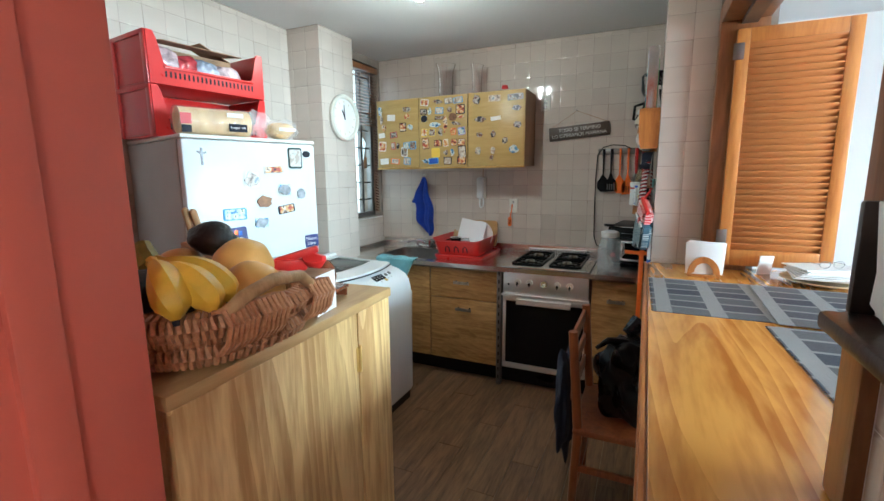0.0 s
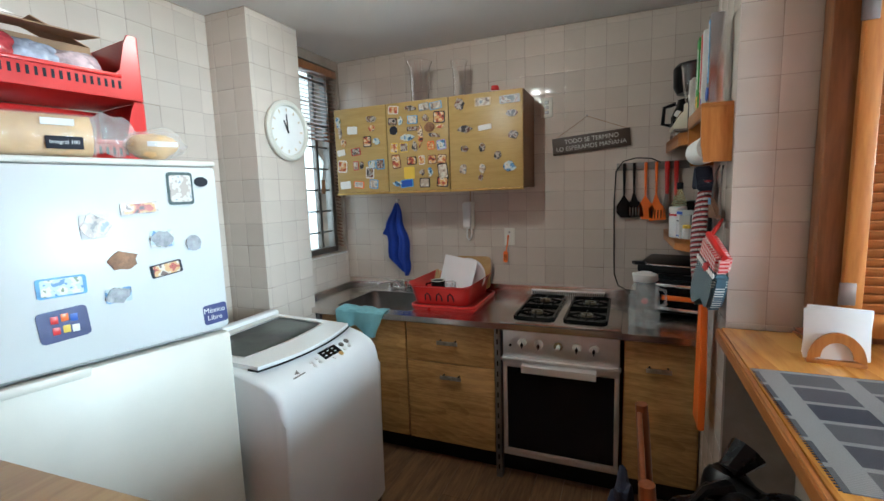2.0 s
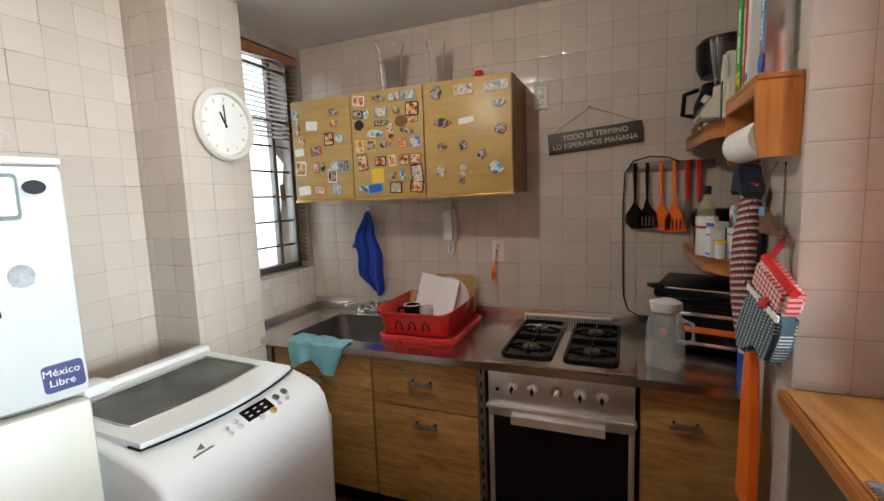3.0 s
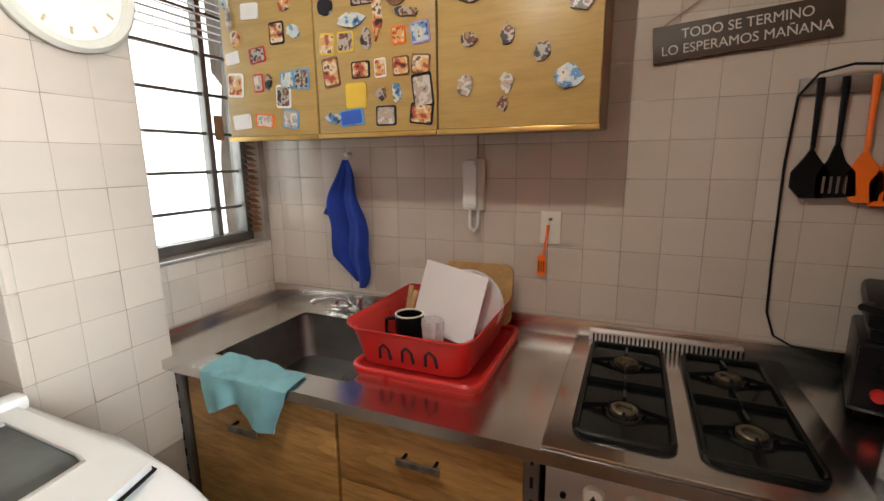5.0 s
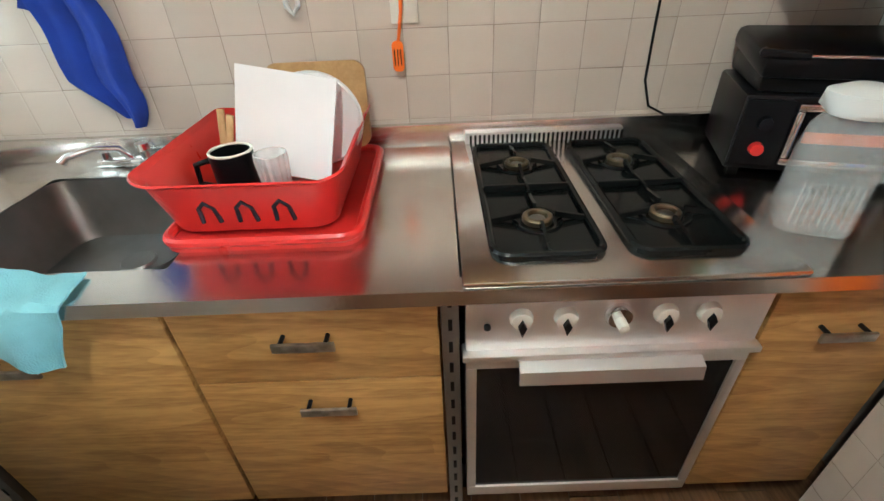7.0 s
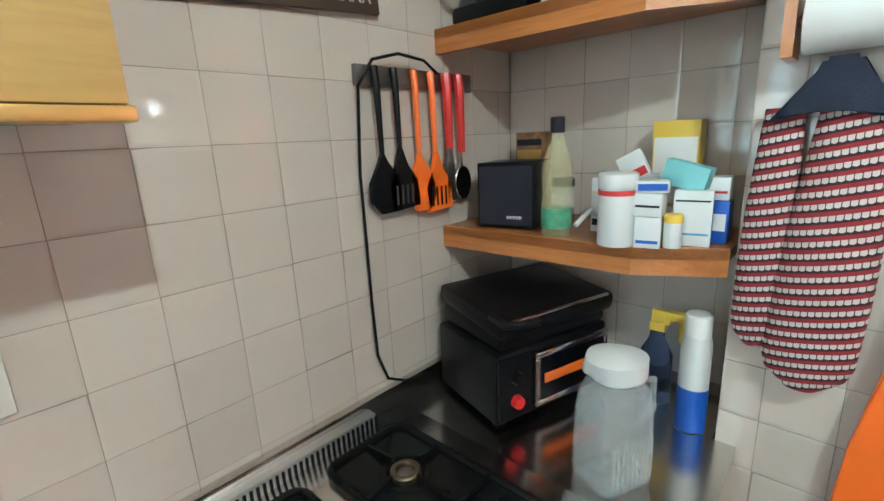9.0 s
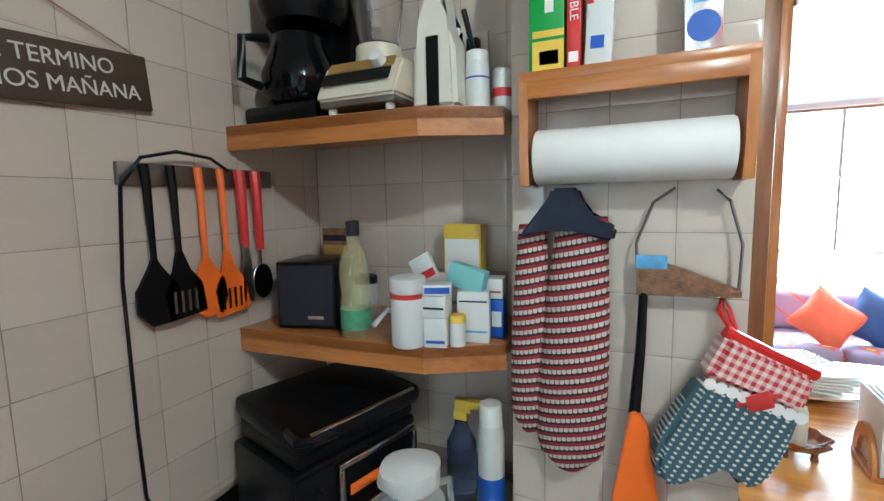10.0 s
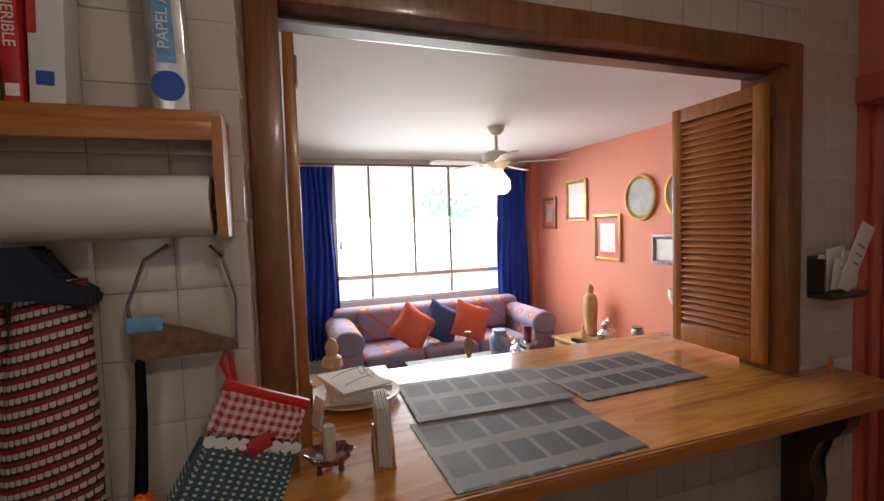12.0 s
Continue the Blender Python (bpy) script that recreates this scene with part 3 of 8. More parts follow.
LIDG = material("tinted_lid", (0.17, 0.185, 0.18), 0.05, vary=0.45, scale=4, bump=0)
glass_pane = part("lid_glass", bm, LIDG, lid, "tinted lid window")
bm = bmesh.new()
tube(bm, [(x * 0.998, y + 0.002, 0.957 + y * 0.035) for x, y in LID_IN], 0.004, 6, closed=True)
part("glass_trim", bm, ALUMINIUM, lid, "grey trim round the window")
bm = bmesh.new()
tube(bm, [(x * 1.008, y - 0.004, 0.9405 + y * 0.03) for x, y in LID_OUT[1:-1]], 0.004, 6)
part("lid_gap", bm, BLACK, wm, "dark gap along the lid")
part("rear_deck", boxes((-0.325, 0.325, 0.605, 0.66, 0.955, 0.995), bevel=0.014), WASHER_WHITE, wm)
part("rear_console", boxes((-0.32, -0.10, 0.56, 0.655, 0.975, 1.02), bevel=0.018), WASHER_WHITE, wm, "raised rear corner")


def on_fascia(bm, x, y, lift=0.0):
    z, slope = fascia(y)
    spin(bm, bm.verts, slope, "X")
    bmesh.ops.translate(bm, verts=bm.verts, vec=(x, y, z + lift))
    return bm


disp = part("display", on_fascia(boxes((-0.058, 0.058, -0.024, 0.024, -0.002, 0.0025), bevel=0.001), 0.045, 0.078), BLACK_GLASS, wm, "small black display")
for k in range(6):
    part("symbol", on_fascia(boxes((-0.007, 0.007, -0.002, 0.002, 0.0022, 0.0030)), 0.008 + 0.032 * (k % 3), 0.070 + 0.016 * (k // 3)), PAPER, disp)
for x, y, r, m in ((0.135, 0.082, 0.013, STEEL_DARK), (0.180, 0.086, 0.013, STEEL_DARK), (0.035, 0.048, 0.011, ALUMINIUM), (0.085, 0.048, 0.012, GOLD_TRIM), (-0.045, 0.080, 0.009, ALUMINIUM), (-0.045, 0.060, 0.009, ALUMINIUM), (-0.085, 0.076, 0.009, ALUMINIUM), (-0.085, 0.056, 0.009, ALUMINIUM), (0.125, 0.056, 0.009, ALUMINIUM), (0.165, 0.060, 0.009, ALUMINIUM)):
    bm = bmesh.new()
    lathe(bm, [(r, -0.002), (r, 0.004), (r * 0.6, 0.006)], 14)
    part("button", on_fascia(bm, x, y), m, wm)
bm = bmesh.new()
prism(bm, [(-0.012, -0.004), (0.010, -0.012), (0.012, 0.010)], -0.001, 0.0012)
prism(bm, [(-0.034, -0.022), (0.034, -0.022), (0.034, -0.016), (-0.034, -0.016)], -0.001, 0.0012)
part("maker_mark", on_fascia(bm, -0.185, 0.070), STEEL_DARK, wm)
part("sticker", boxes((0.3345, 0.3358, 0.05, 0.13, 0.76, 0.84)), SKY_STICKER, wm, "pale blue energy sticker")
part("base", boxes((-0.31, 0.31, 0.02, 0.64, 0.0, 0.07)), BLACK, wm)

# low pine cabinet by the doorway
PCX, PCF, PCT = -0.716, -2.562, 1.212    # front, far end, top
lc = thing("pine_cabinet", "pale pine cabinet with two doors beside the doorway", "cabinet", (PCX, PCF, 0), 3)
part("body", boxes((-0.57, -0.024, -0.700, -0.004, 0.05, PCT - 0.027)), PINE, lc)
part("top", boxes((-0.575, 0.004, -0.710, 0.004, PCT - 0.026, PCT), bevel=0.003), PINE_TOP, lc, "smooth pine top")
part("back_rail", boxes((-0.575, -0.55, -0.71, 0.0, PCT, PCT + 0.012), bevel=0.003), PINE_TOP, lc)
part("door", boxes((-0.022, 0.0, -0.702, -0.178, 0.05, PCT - 0.027), bevel=0.003), PINE, lc, "wide knotty pine door")
part("door", boxes((-0.022, 0.0, -0.172, -0.002, 0.05, PCT - 0.027), bevel=0.003), PINE, lc, "narrow knotty pine door")
for hz in (1.06, 0.2):
    bm = bmesh.new()
    lathe(bm, [(0.0055, hz - 0.035), (0.0055, hz + 0.035)], 10, (0.003, -0.175, 0))
    box(bm, -0.004, 0.002, -0.187, -0.163, hz - 0.033, hz + 0.033, bevel=0.001)
    part("hinge", bm, GOLD_TRIM, lc, "small brass butt hinge")
part("plinth", boxes((-0.55, -0.04, -0.68, -0.02, 0, 0.05)), PINE, lc)

# serving counter in the opening
TZ = 1.075
sc_ = thing("serving_counter", "varnished honey-pine serving counter between kitchen and living room", "counter", (0, 0, TZ - 0.042))
bm = bmesh.new()
prism(bm, [(-0.012, -1.092), (0.93, -1.092), (0.93, -3.08), (0.30, -3.142), (0.067, -3.142), (-0.012, -3.063)], 0, 0.042)
bmesh.ops.bevel(bm, geom=[e for e in bm.edges if abs(e.verts[0].co.z - e.verts[1].co.z) < 1e-5], offset=0.0015, segments=1, affect="EDGES")
part("top", bm, HONEY, sc_, "varnished pine slab with wavy grain")
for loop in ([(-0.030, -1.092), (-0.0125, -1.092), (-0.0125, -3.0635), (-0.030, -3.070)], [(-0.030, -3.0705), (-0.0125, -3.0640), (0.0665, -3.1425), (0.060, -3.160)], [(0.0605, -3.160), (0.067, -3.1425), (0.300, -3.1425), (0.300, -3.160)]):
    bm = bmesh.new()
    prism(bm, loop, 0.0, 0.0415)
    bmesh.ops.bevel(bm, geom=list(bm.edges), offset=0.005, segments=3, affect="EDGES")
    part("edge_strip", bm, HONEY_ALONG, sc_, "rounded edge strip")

# frame of the opening
hf = thing("hatch_frame", "brown wooden frame around the serving hatch", "frame", (0.24, -1.09, TZ))
part("jamb", boxes((-0.018, 0.17, -0.075, 0.0, 0.002, 1.215), bevel=0.004), BROWN_FRAME, hf)
part("jamb", boxes((-0.018, 0.17, -1.87, -1.80, 0.002, 1.215), bevel=0.004), BROWN_FRAME, hf)
part("header", boxes((-0.018, 0.17, -1.80, -0.075, 1.135, 1.215), bevel=0.004), BROWN_FRAME, hf)
part("track", boxes((0.06, 0.12, -1.80, -0.075, 1.118, 1.135)), STEEL_DARK, hf, "dark metal shutter track")


def shutter(y, label, angle):
    t = thing("louvred_shutter", label, "shutter", (0.285, y, TZ + 0.03), angle, group="hatch shutters")
    W, H, s = 0.44, 1.06, 0.05
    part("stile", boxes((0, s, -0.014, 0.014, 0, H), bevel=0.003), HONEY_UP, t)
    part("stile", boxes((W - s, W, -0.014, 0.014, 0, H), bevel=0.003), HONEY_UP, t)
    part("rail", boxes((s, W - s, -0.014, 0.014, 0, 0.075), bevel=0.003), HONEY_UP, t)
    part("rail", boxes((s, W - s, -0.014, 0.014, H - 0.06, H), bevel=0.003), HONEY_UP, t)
    bm = boxes((s, W - s, -0.003, 0.003, -0.019, 0.019), bevel=0.001)
    spin(bm, bm.verts, 38, "X")
    slat = to_mesh("slat", bm, HONEY_ALONG2)
    n = 33
    for k in range(n):
        o = new("slat", slat)
        o.parent = t
        o.location = (0, 0, 0.09 + k * (H - 0.165) / (n - 1))
    for hz in (0.1, 0.93):
        part("hinge", boxes((-0.012, 0.03, -0.019, -0.014, hz, hz + 0.07), bevel=0.001), STEEL_DARK, t)
    return t


HONEY_ALONG2 = wood("honey_slats", (0.50, 0.20, 0.06), (0.40, 0.14, 0.035), 0.36, (1.0, 12, 12), 2.2, coat=0.2)
shutter(-1.185, "open honey-wood louvred shutter at the pillar", 0)
shutter(-2.868, "open honey-wood louvred shutter beside the doorway", -2)

# ---- patterned materials ----
def patterned(name, build, rough=0.9, bump=0.4, fine=260):
    """A cloth whose colour comes from build(nodes, links, x, y, z), sockets of object space."""
    m = bpy.data.materials.new(name)
    m.use_nodes = True
    n, l = m.node_tree.nodes, m.node_tree.links
    b = n["Principled BSDF"]
    b.inputs["Roughness"].default_value = rough
    tc, sp = n.new("ShaderNodeTexCoord"), n.new("ShaderNodeSeparateXYZ")
    l.new(tc.outputs["Object"], sp.inputs[0])
    l.new(build(n, l, *sp.outputs), b.inputs["Base Color"])
    ns, bp = n.new("ShaderNodeTexNoise"), n.new("ShaderNodeBump")
    ns.inputs["Scale"].default_value = fine
    l.new(tc.outputs["Object"], ns.inputs["Vector"])
    l.new(ns.outputs["Fac"], bp.inputs["Height"])
    bp.inputs["Strength"].default_value, bp.inputs["Distance"].default_value = bump, 0.003
    l.new(bp.outputs["Normal"], b.inputs["Normal"])
    return m


def op(n, l, kind, a, b=None):
    k = n.new("ShaderNodeMath")
    k.operation = kind
    for i, v in enumerate((a, b)):
        if v is None:
            continue
        if isinstance(v, (int, float)):
            k.inputs[i].default_value = v
        else:
            l.new(v, k.inputs[i])
    return k.outputs[0]


def blend(n, l, fac, a, b):
    k = n.new("ShaderNodeMix")
    k.data_type = "RGBA"
    l.new(fac, k.inputs[0])
    for i, v in ((6, a), (7, b)):
        if isinstance(v, tuple):
            k.inputs[i].default_value = (*v, 1)
        else:
            l.new(v, k.inputs[i])
    return k.outputs[2]


def part_of(n, l, v, freq, shift=0.0):
    return op(n, l, "FRACT", op(n, l, "ADD", op(n, l, "MULTIPLY", v, freq), 50.0 + shift))


def knit(n, l, x, y, z):
    zz = op(n, l, "ADD", z, op(n, l, "MULTIPLY", y, 0.22))
    f = part_of(n, l, zz, 49)
    row = op(n, l, "FLOOR", op(n, l, "MULTIPLY", zz, 49))
    stitch = part_of(n, l, op(n, l, "ADD", y, op(n, l, "MULTIPLY", row, 0.0043)), 105)
    bow = op(n, l, "MULTIPLY", op(n, l, "ABSOLUTE", op(n, l, "SUBTRACT", stitch, 0.5)), 0.22)
    white = op(n, l, "MULTIPLY", op(n, l, "GREATER_THAN", f, op(n, l, "ADD", bow, 0.54)), op(n, l, "GREATER_THAN", stitch, 0.14))
    red = op(n, l, "LESS_THAN", f, 0.36)
    return blend(n, l, white, blend(n, l, red, (0.035, 0.014, 0.020), (0.24, 0.020, 0.026)), (0.56, 0.50, 0.47))


def gingham(n, l, x, y, z):
    u, v = op(n, l, "ADD", y, op(n, l, "MULTIPLY", z, 0.45)), op(n, l, "SUBTRACT", z, op(n, l, "MULTIPLY", y, 0.45))
    a, b = op(n, l, "GREATER_THAN", part_of(n, l, u, 62), 0.5), op(n, l, "GREATER_THAN", part_of(n, l, v, 62), 0.5)
    s = op(n, l, "MULTIPLY", op(n, l, "ADD", a, b), 0.5)
    return blend(n, l, s, (0.72, 0.62, 0.58), (0.50, 0.03, 0.035))


def dotted(n, l, x, y, z):
    u, v = op(n, l, "ADD", y, op(n, l, "MULTIPLY", z, 0.5)), op(n, l, "SUBTRACT", z, op(n, l, "MULTIPLY", y, 0.5))
    du, dv = op(n, l, "SUBTRACT", part_of(n, l, u, 60), 0.5), op(n, l, "SUBTRACT", part_of(n, l, v, 90), 0.5)
    d = op(n, l, "ADD", op(n, l, "MULTIPLY", du, du), op(n, l, "MULTIPLY", dv, dv))
    return blend(n, l, op(n, l, "LESS_THAN", d, 0.055), (0.055, 0.10, 0.13), (0.60, 0.62, 0.58))


def mat_checks(n, l, x, y, z):
    fx, fy = part_of(n, l, x, 6.2, 0.1), part_of(n, l, y, 11.0, 0.2)
    inner = op(n, l, "MULTIPLY", op(n, l, "GREATER_THAN", fx, 0.30), op(n, l, "GREATER_THAN", fy, 0.16))
    tone = part_of(n, l, op(n, l, "FLOOR", op(n, l, "ADD", op(n, l, "MULTIPLY", y, 11.0), 0.2)), 0.37)
    dark = blend(n, l, tone, (0.030, 0.034, 0.050), (0.11, 0.105, 0.11))
    rib = op(n, l, "GREATER_THAN", part_of(n, l, y, 190), 0.5)
    return blend(n, l, inner, blend(n, l, rib, (0.22, 0.215, 0.21), (0.29, 0.285, 0.275)), dark)


def ikat(n, l, x, y, z):
    h = op(n, l, "ADD", x, z)
    a, b = op(n, l, "ABSOLUTE", op(n, l, "SUBTRACT", part_of(n, l, y, 4.2), 0.5)), op(n, l, "ABSOLUTE", op(n, l, "SUBTRACT", part_of(n, l, h, 4.2), 0.5))
    d = op(n, l, "ADD", a, b)
    outer, inner = op(n, l, "LESS_THAN", d, 0.30), op(n, l, "LESS_THAN", d, 0.14)
    base = blend(n, l, op(n, l, "GREATER_THAN", part_of(n, l, y, 2.1), 0.5), (0.25, 0.20, 0.29), (0.30, 0.25, 0.34))
    return blend(n, l, inner, blend(n, l, outer, base, (0.40, 0.10, 0.06)), (0.60, 0.36, 0.12))


KNIT = patterned("striped_knit", knit)
GINGHAM = patterned("red_gingham", gingham)
DOTTED = patterned("dotted_cotton", dotted)
MAT_WEAVE = patterned("woven_check", mat_checks, 0.68, 0.5, 400)
IKAT = patterned("sofa_ikat", ikat)
NAVY = material("navy_cloth", (0.012, 0.016, 0.035), 0.9, vary=0.2, scale=20, bump=0.4, fine=250)
CURTAIN = material("royal_blue_curtain", (0.008, 0.045, 0.33), 0.85, vary=0.12, scale=5, bump=0.3, fine=200)
RUST = material("rust_cushion", (0.55, 0.095, 0.045), 0.9, vary=0.1, scale=12, bump=0.4, fine=240)
DENIM = material("navy_cushion", (0.025, 0.045, 0.13), 0.9, vary=0.15, scale=12, bump=0.4, fine=240)
WICKER = wood("wicker", (0.56, 0.29, 0.14), (0.36, 0.16, 0.07), 0.5, (9, 9, 9), 3.0)
KRAFT = material("kraft_card", (0.34, 0.21, 0.12), 0.85, vary=0.1, scale=14, bump=0.15)
BANANA = material("banana_skin", (0.66, 0.43, 0.035), 0.45, vary=0.22, scale=14, bump=0.05)
STEM = material("banana_stem", (0.24, 0.24, 0.05), 0.6, vary=0.4, scale=30, bump=0.2)
MANGO = material("yellow_orange_fruit", (0.66, 0.36, 0.09), 0.42, vary=0.25, scale=7, bump=0.08, fine=90)
AVOCADO = material("dark_avocado", (0.012, 0.014, 0.013), 0.45, vary=0.4, scale=14, bump=0.6, fine=110)
CREAM = material("cream_plastic", (0.64, 0.60, 0.48), 0.4, vary=0.05, scale=6, bump=0.03)
BREAD = material("bread_crust", (0.72, 0.47, 0.20), 0.6, vary=0.25, scale=14, bump=0.2)
WRAP = material("clear_wrap_film", (0.78, 0.75, 0.73), 0.12, vary=0.08, scale=8, bump=0.9, fine=26, Alpha=0.22)
OIL = material("pale_oil_in_clear_plastic", (0.66, 0.62, 0.34), 0.06, vary=0.15, scale=9, bump=0.02, Alpha=0.30)
WATER_GLASS = material("pressed_glass", (0.74, 0.78, 0.78), 0.05, vary=0.06, scale=30, bump=0.12, fine=50, Alpha=0.30)
BLUE_GLASS = glass("blue_glass", (0.35, 0.45, 0.75), 0.1, 1.2)
BLUE_LABEL = material("blue_label", (0.02, 0.09, 0.45), 0.4, vary=0.1, bump=0.02)
GREEN_LABEL = material("green_label", (0.03, 0.30, 0.04), 0.45, vary=0.1, bump=0.02)
YELLOW = material("yellow_card", (0.75, 0.52, 0.06), 0.5, vary=0.08, bump=0.02)
TEAL = material("teal_card", (0.26, 0.56, 0.58), 0.6, vary=0.06, bump=0.02)
BLUE_INK = material("navy_print", (0.018, 0.025, 0.13), 0.4, vary=0.1, bump=0)
INK = material("dark_ink", (0.018, 0.018, 0.026), 0.6, vary=0.1, bump=0, Specular_IOR_Level=0.2)
RED_INK = material("red_ink", (0.50, 0.03, 0.03), 0.5, vary=0.1, bump=0)
SKY_INK = material("sky_blue_print", (0.13, 0.35, 0.62), 0.5, vary=0.3, scale=40, bump=0)
GREEN_INK = material("green_print", (0.10, 0.30, 0.17), 0.5, vary=0.3, scale=40, bump=0)
SAND = material("sand_print", (0.55, 0.42, 0.25), 0.5, vary=0.3, scale=40, bump=0)
PEWTER = material("pewter", (0.28, 0.28, 0.29), 0.45, 0.6, vary=0.35, scale=60, bump=0.6, fine=180)
BRONZE = material("bronze_relief", (0.20, 0.10, 0.05), 0.45, 0.3, vary=0.4, scale=60, bump=0.6, fine=180)
LAVENDER = material("lavender_print", (0.35, 0.28, 0.55), 0.5, vary=0.3, scale=40, bump=0)
SIGN_BROWN = material("sign_board", (0.055, 0.035, 0.024), 0.5, vary=0.15, scale=12, bump=0.1)
SIGN_TEXT = material("sign_letters", (0.62, 0.60, 0.55), 0.6, vary=0.08, bump=0)
EGG_WOOD = wood("polished_red_wood", (0.20, 0.06, 0.025), (0.10, 0.028, 0.012), 0.2, (6, 6, 1.2), 3.0, coat=0.5)
CARVED = wood("carved_pale_wood", (0.52, 0.33, 0.15), (0.34, 0.19, 0.075), 0.5, (8, 8, 1.5), 3.0)
BLUE_CHINA = material("blue_white_china", (0.22, 0.26, 0.42), 0.25, vary=0.5, scale=18, bump=0.03)
SILVER = material("silver", (0.66, 0.66, 0.68), 0.22, 1.0, vary=0.1, bump=0.05)
CANVAS = material("dim_picture", (0.30, 0.31, 0.30), 0.6, vary=0.3, scale=9, bump=0.1)
PALE_PRINT = material("pale_print", (0.62, 0.62, 0.60), 0.6, vary=0.12, scale=16, bump=0.05)
BAG = material("black_bag_film", (0.005, 0.005, 0.006), 0.28, vary=0.3, scale=10, bump=0.8, fine=30, Specular_IOR_Level=0.25)
OUTSIDE = glow("bright_outdoors", (1.0, 1.0, 1.0), 8.0)
OUTSIDE_YARD = glow("bright_light_well", (1.0, 1.0, 1.0), 2.6)
OUTSIDE_GREEN = glow("sunlit_leaves", (0.45, 0.75, 0.66), 5.0)
SHADE_GLOW = glow("lit_lamp_shade", (1.0, 0.86, 0.62), 14.0)

# ---- beyond the windows ----
structure("backdrop", boxes((-3.6, -3.58, -2.6, 2.0, 0.0, 3.6)), OUTSIDE_YARD, "overexposed daylight outside the kitchen window", "backdrop")
structure("backdrop_street", boxes((7.5, 7.52, -7.5, 3.0, -1.0, 5.5)), OUTSIDE, "overexposed daylight outside the living room window", "backdrop")
rng = random.Random(4)
bm = bmesh.new()
for _ in range(420):
    c = (6.4 + rng.random() * 0.7, -3.9 + rng.gauss(0, 0.28), 1.55 + rng.gauss(0, 0.32))
    d = Vector((rng.gauss(0, 1), rng.gauss(0, 1), rng.gauss(0, 1))).normalized()
    e = d.orthogonal().normalized()
    bm.faces.new([bm.verts.new(Vector(c) + 0.09 * (a * d + b * e)) for a, b in ((-1, 0), (0, -0.4), (1, 0), (0, 0.4))])
structure("foliage", bm, OUTSIDE_GREEN, "pale washed-out leaves of a tree outside", "tree")

# ---- kitchen window ----
kw = thing("window_1", "kitchen window with steel bars and venetian blind", "window", (-2.43, -0.33, 1.19), kind="structure")
part("window_frame", boxes((-0.03, 0.03, -0.33, 0.30, -0.02, 0.02), (-0.03, 0.03, -0.33, 0.30, 1.27, 1.31), (-0.03, 0.03, 0.265, 0.30, 0.02, 1.27), (-0.03, 0.03, -0.33, -0.30, 0.02, 1.27), (-0.02, 0.02, 0.12, 0.145, 0.02, 1.27), bevel=0.003), STEEL_DARK, kw, "dark steel window frame")
for k in range(8):
    part("bar", boxes((-0.008, 0.008, -0.30, 0.265, 0.13 + k * 0.155, 0.142 + k * 0.155)), STEEL_DARK, kw)
part("window_sill", boxes((-0.03, 0.105, -0.33, 0.31, -0.035, -0.021), bevel=0.003), ALUMINIUM, kw)
pane = part("pane", boxes((-0.022, -0.018, -0.30, 0.265, 0.02, 1.27)), WINDOW_GLASS, kw)
pane.visible_shadow = False
tg = thing("paper_tag", "small brown card tag hung on the window bars", "tag", (-2.405, -0.16, 1.66))
part("card", boxes((-0.001, 0.001, -0.022, 0.022, -0.05, 0.05), bevel=0.0005), KRAFT, tg)
bm = bmesh.new()
tube(bm, [(0, 0, 0.048), (-0.012, 0, 0.075)], 0.0012, 5)
part("string", bm, KRAFT, tg)
vb = thing("venetian_blind", "brown venetian blind half raised in the kitchen window", "blind", (-2.36, -0.33, 1.19))
part("head_rail", boxes((-0.03, 0.03, -0.33, 0.305, 1.25, 1.30), bevel=0.004), BROWN_FRAME, vb, "brown wooden head rail")
bm = boxes((-0.020, 0.020, -0.325, 0.30, -0.001, 0.001))
spin(bm, bm.verts, 28, "Y")
slat_mesh = to_mesh("slat", bm, BROWN_FRAME)
for k in range(17):
    o = new("slat", slat_mesh)
    o.parent, o.location = vb, (0, 0, 0.80 + k * 0.027)
bm = boxes((-0.018, 0.018, 0.255, 0.30, -0.001, 0.001))
spin(bm, bm.verts, 28, "Y")
end_mesh = to_mesh("slat_end", bm, BROWN_FRAME)
for k in range(29):
    o = new("slat_end", end_mesh)
    o.parent, o.location = vb, (0, 0, 0.03 + k * 0.026)
for cy in (-0.2, 0.2):
    bm = bmesh.new()
    tube(bm, [(0.01, cy, 1.26), (0.012, cy, 0.80)], 0.0015, 5)
    part("cord", bm, PAPER, vb)

# ---- things on the back wall ----
sg = thing("hanging_sign", "dark brown wooden sign with white lettering on a string", "sign", (-0.545, -0.012, 1.862))
sign_bm = boxes((-0.224, 0.224, -0.006, 0.006, -0.051, 0.051), bevel=0.002)
spin(sign_bm, sign_bm.verts, -4.5, "Y")
board = part("board", sign_bm, SIGN_BROWN, sg)
for txt, zz, sx in (("TODO SE TERMINO", 0.020, 0.006), ("LO ESPERAMOS MAÑANA", -0.021, 0.0)):
    writing("lettering", txt, 0.037, pose(0, 0, 0, 0, -4.5, 0) @ pose(sx, -0.0068, zz, 90, 0, 0) @ Matrix.Diagonal((0.95, 1, 1, 1)), SIGN_TEXT, board, "white painted lettering")
bm = bmesh.new()
tube(bm, [(-0.20, -0.002, 0.035), (-0.02, 0.004, 0.155), (0.205, -0.002, 0.066)], 0.002, 6)
part("string", bm, KRAFT, sg)
bm = bmesh.new()
lathe(bm, [(0.005, -0.012), (0.005, 0.011)], 8, (-0.02, 0, 0.157), "y")
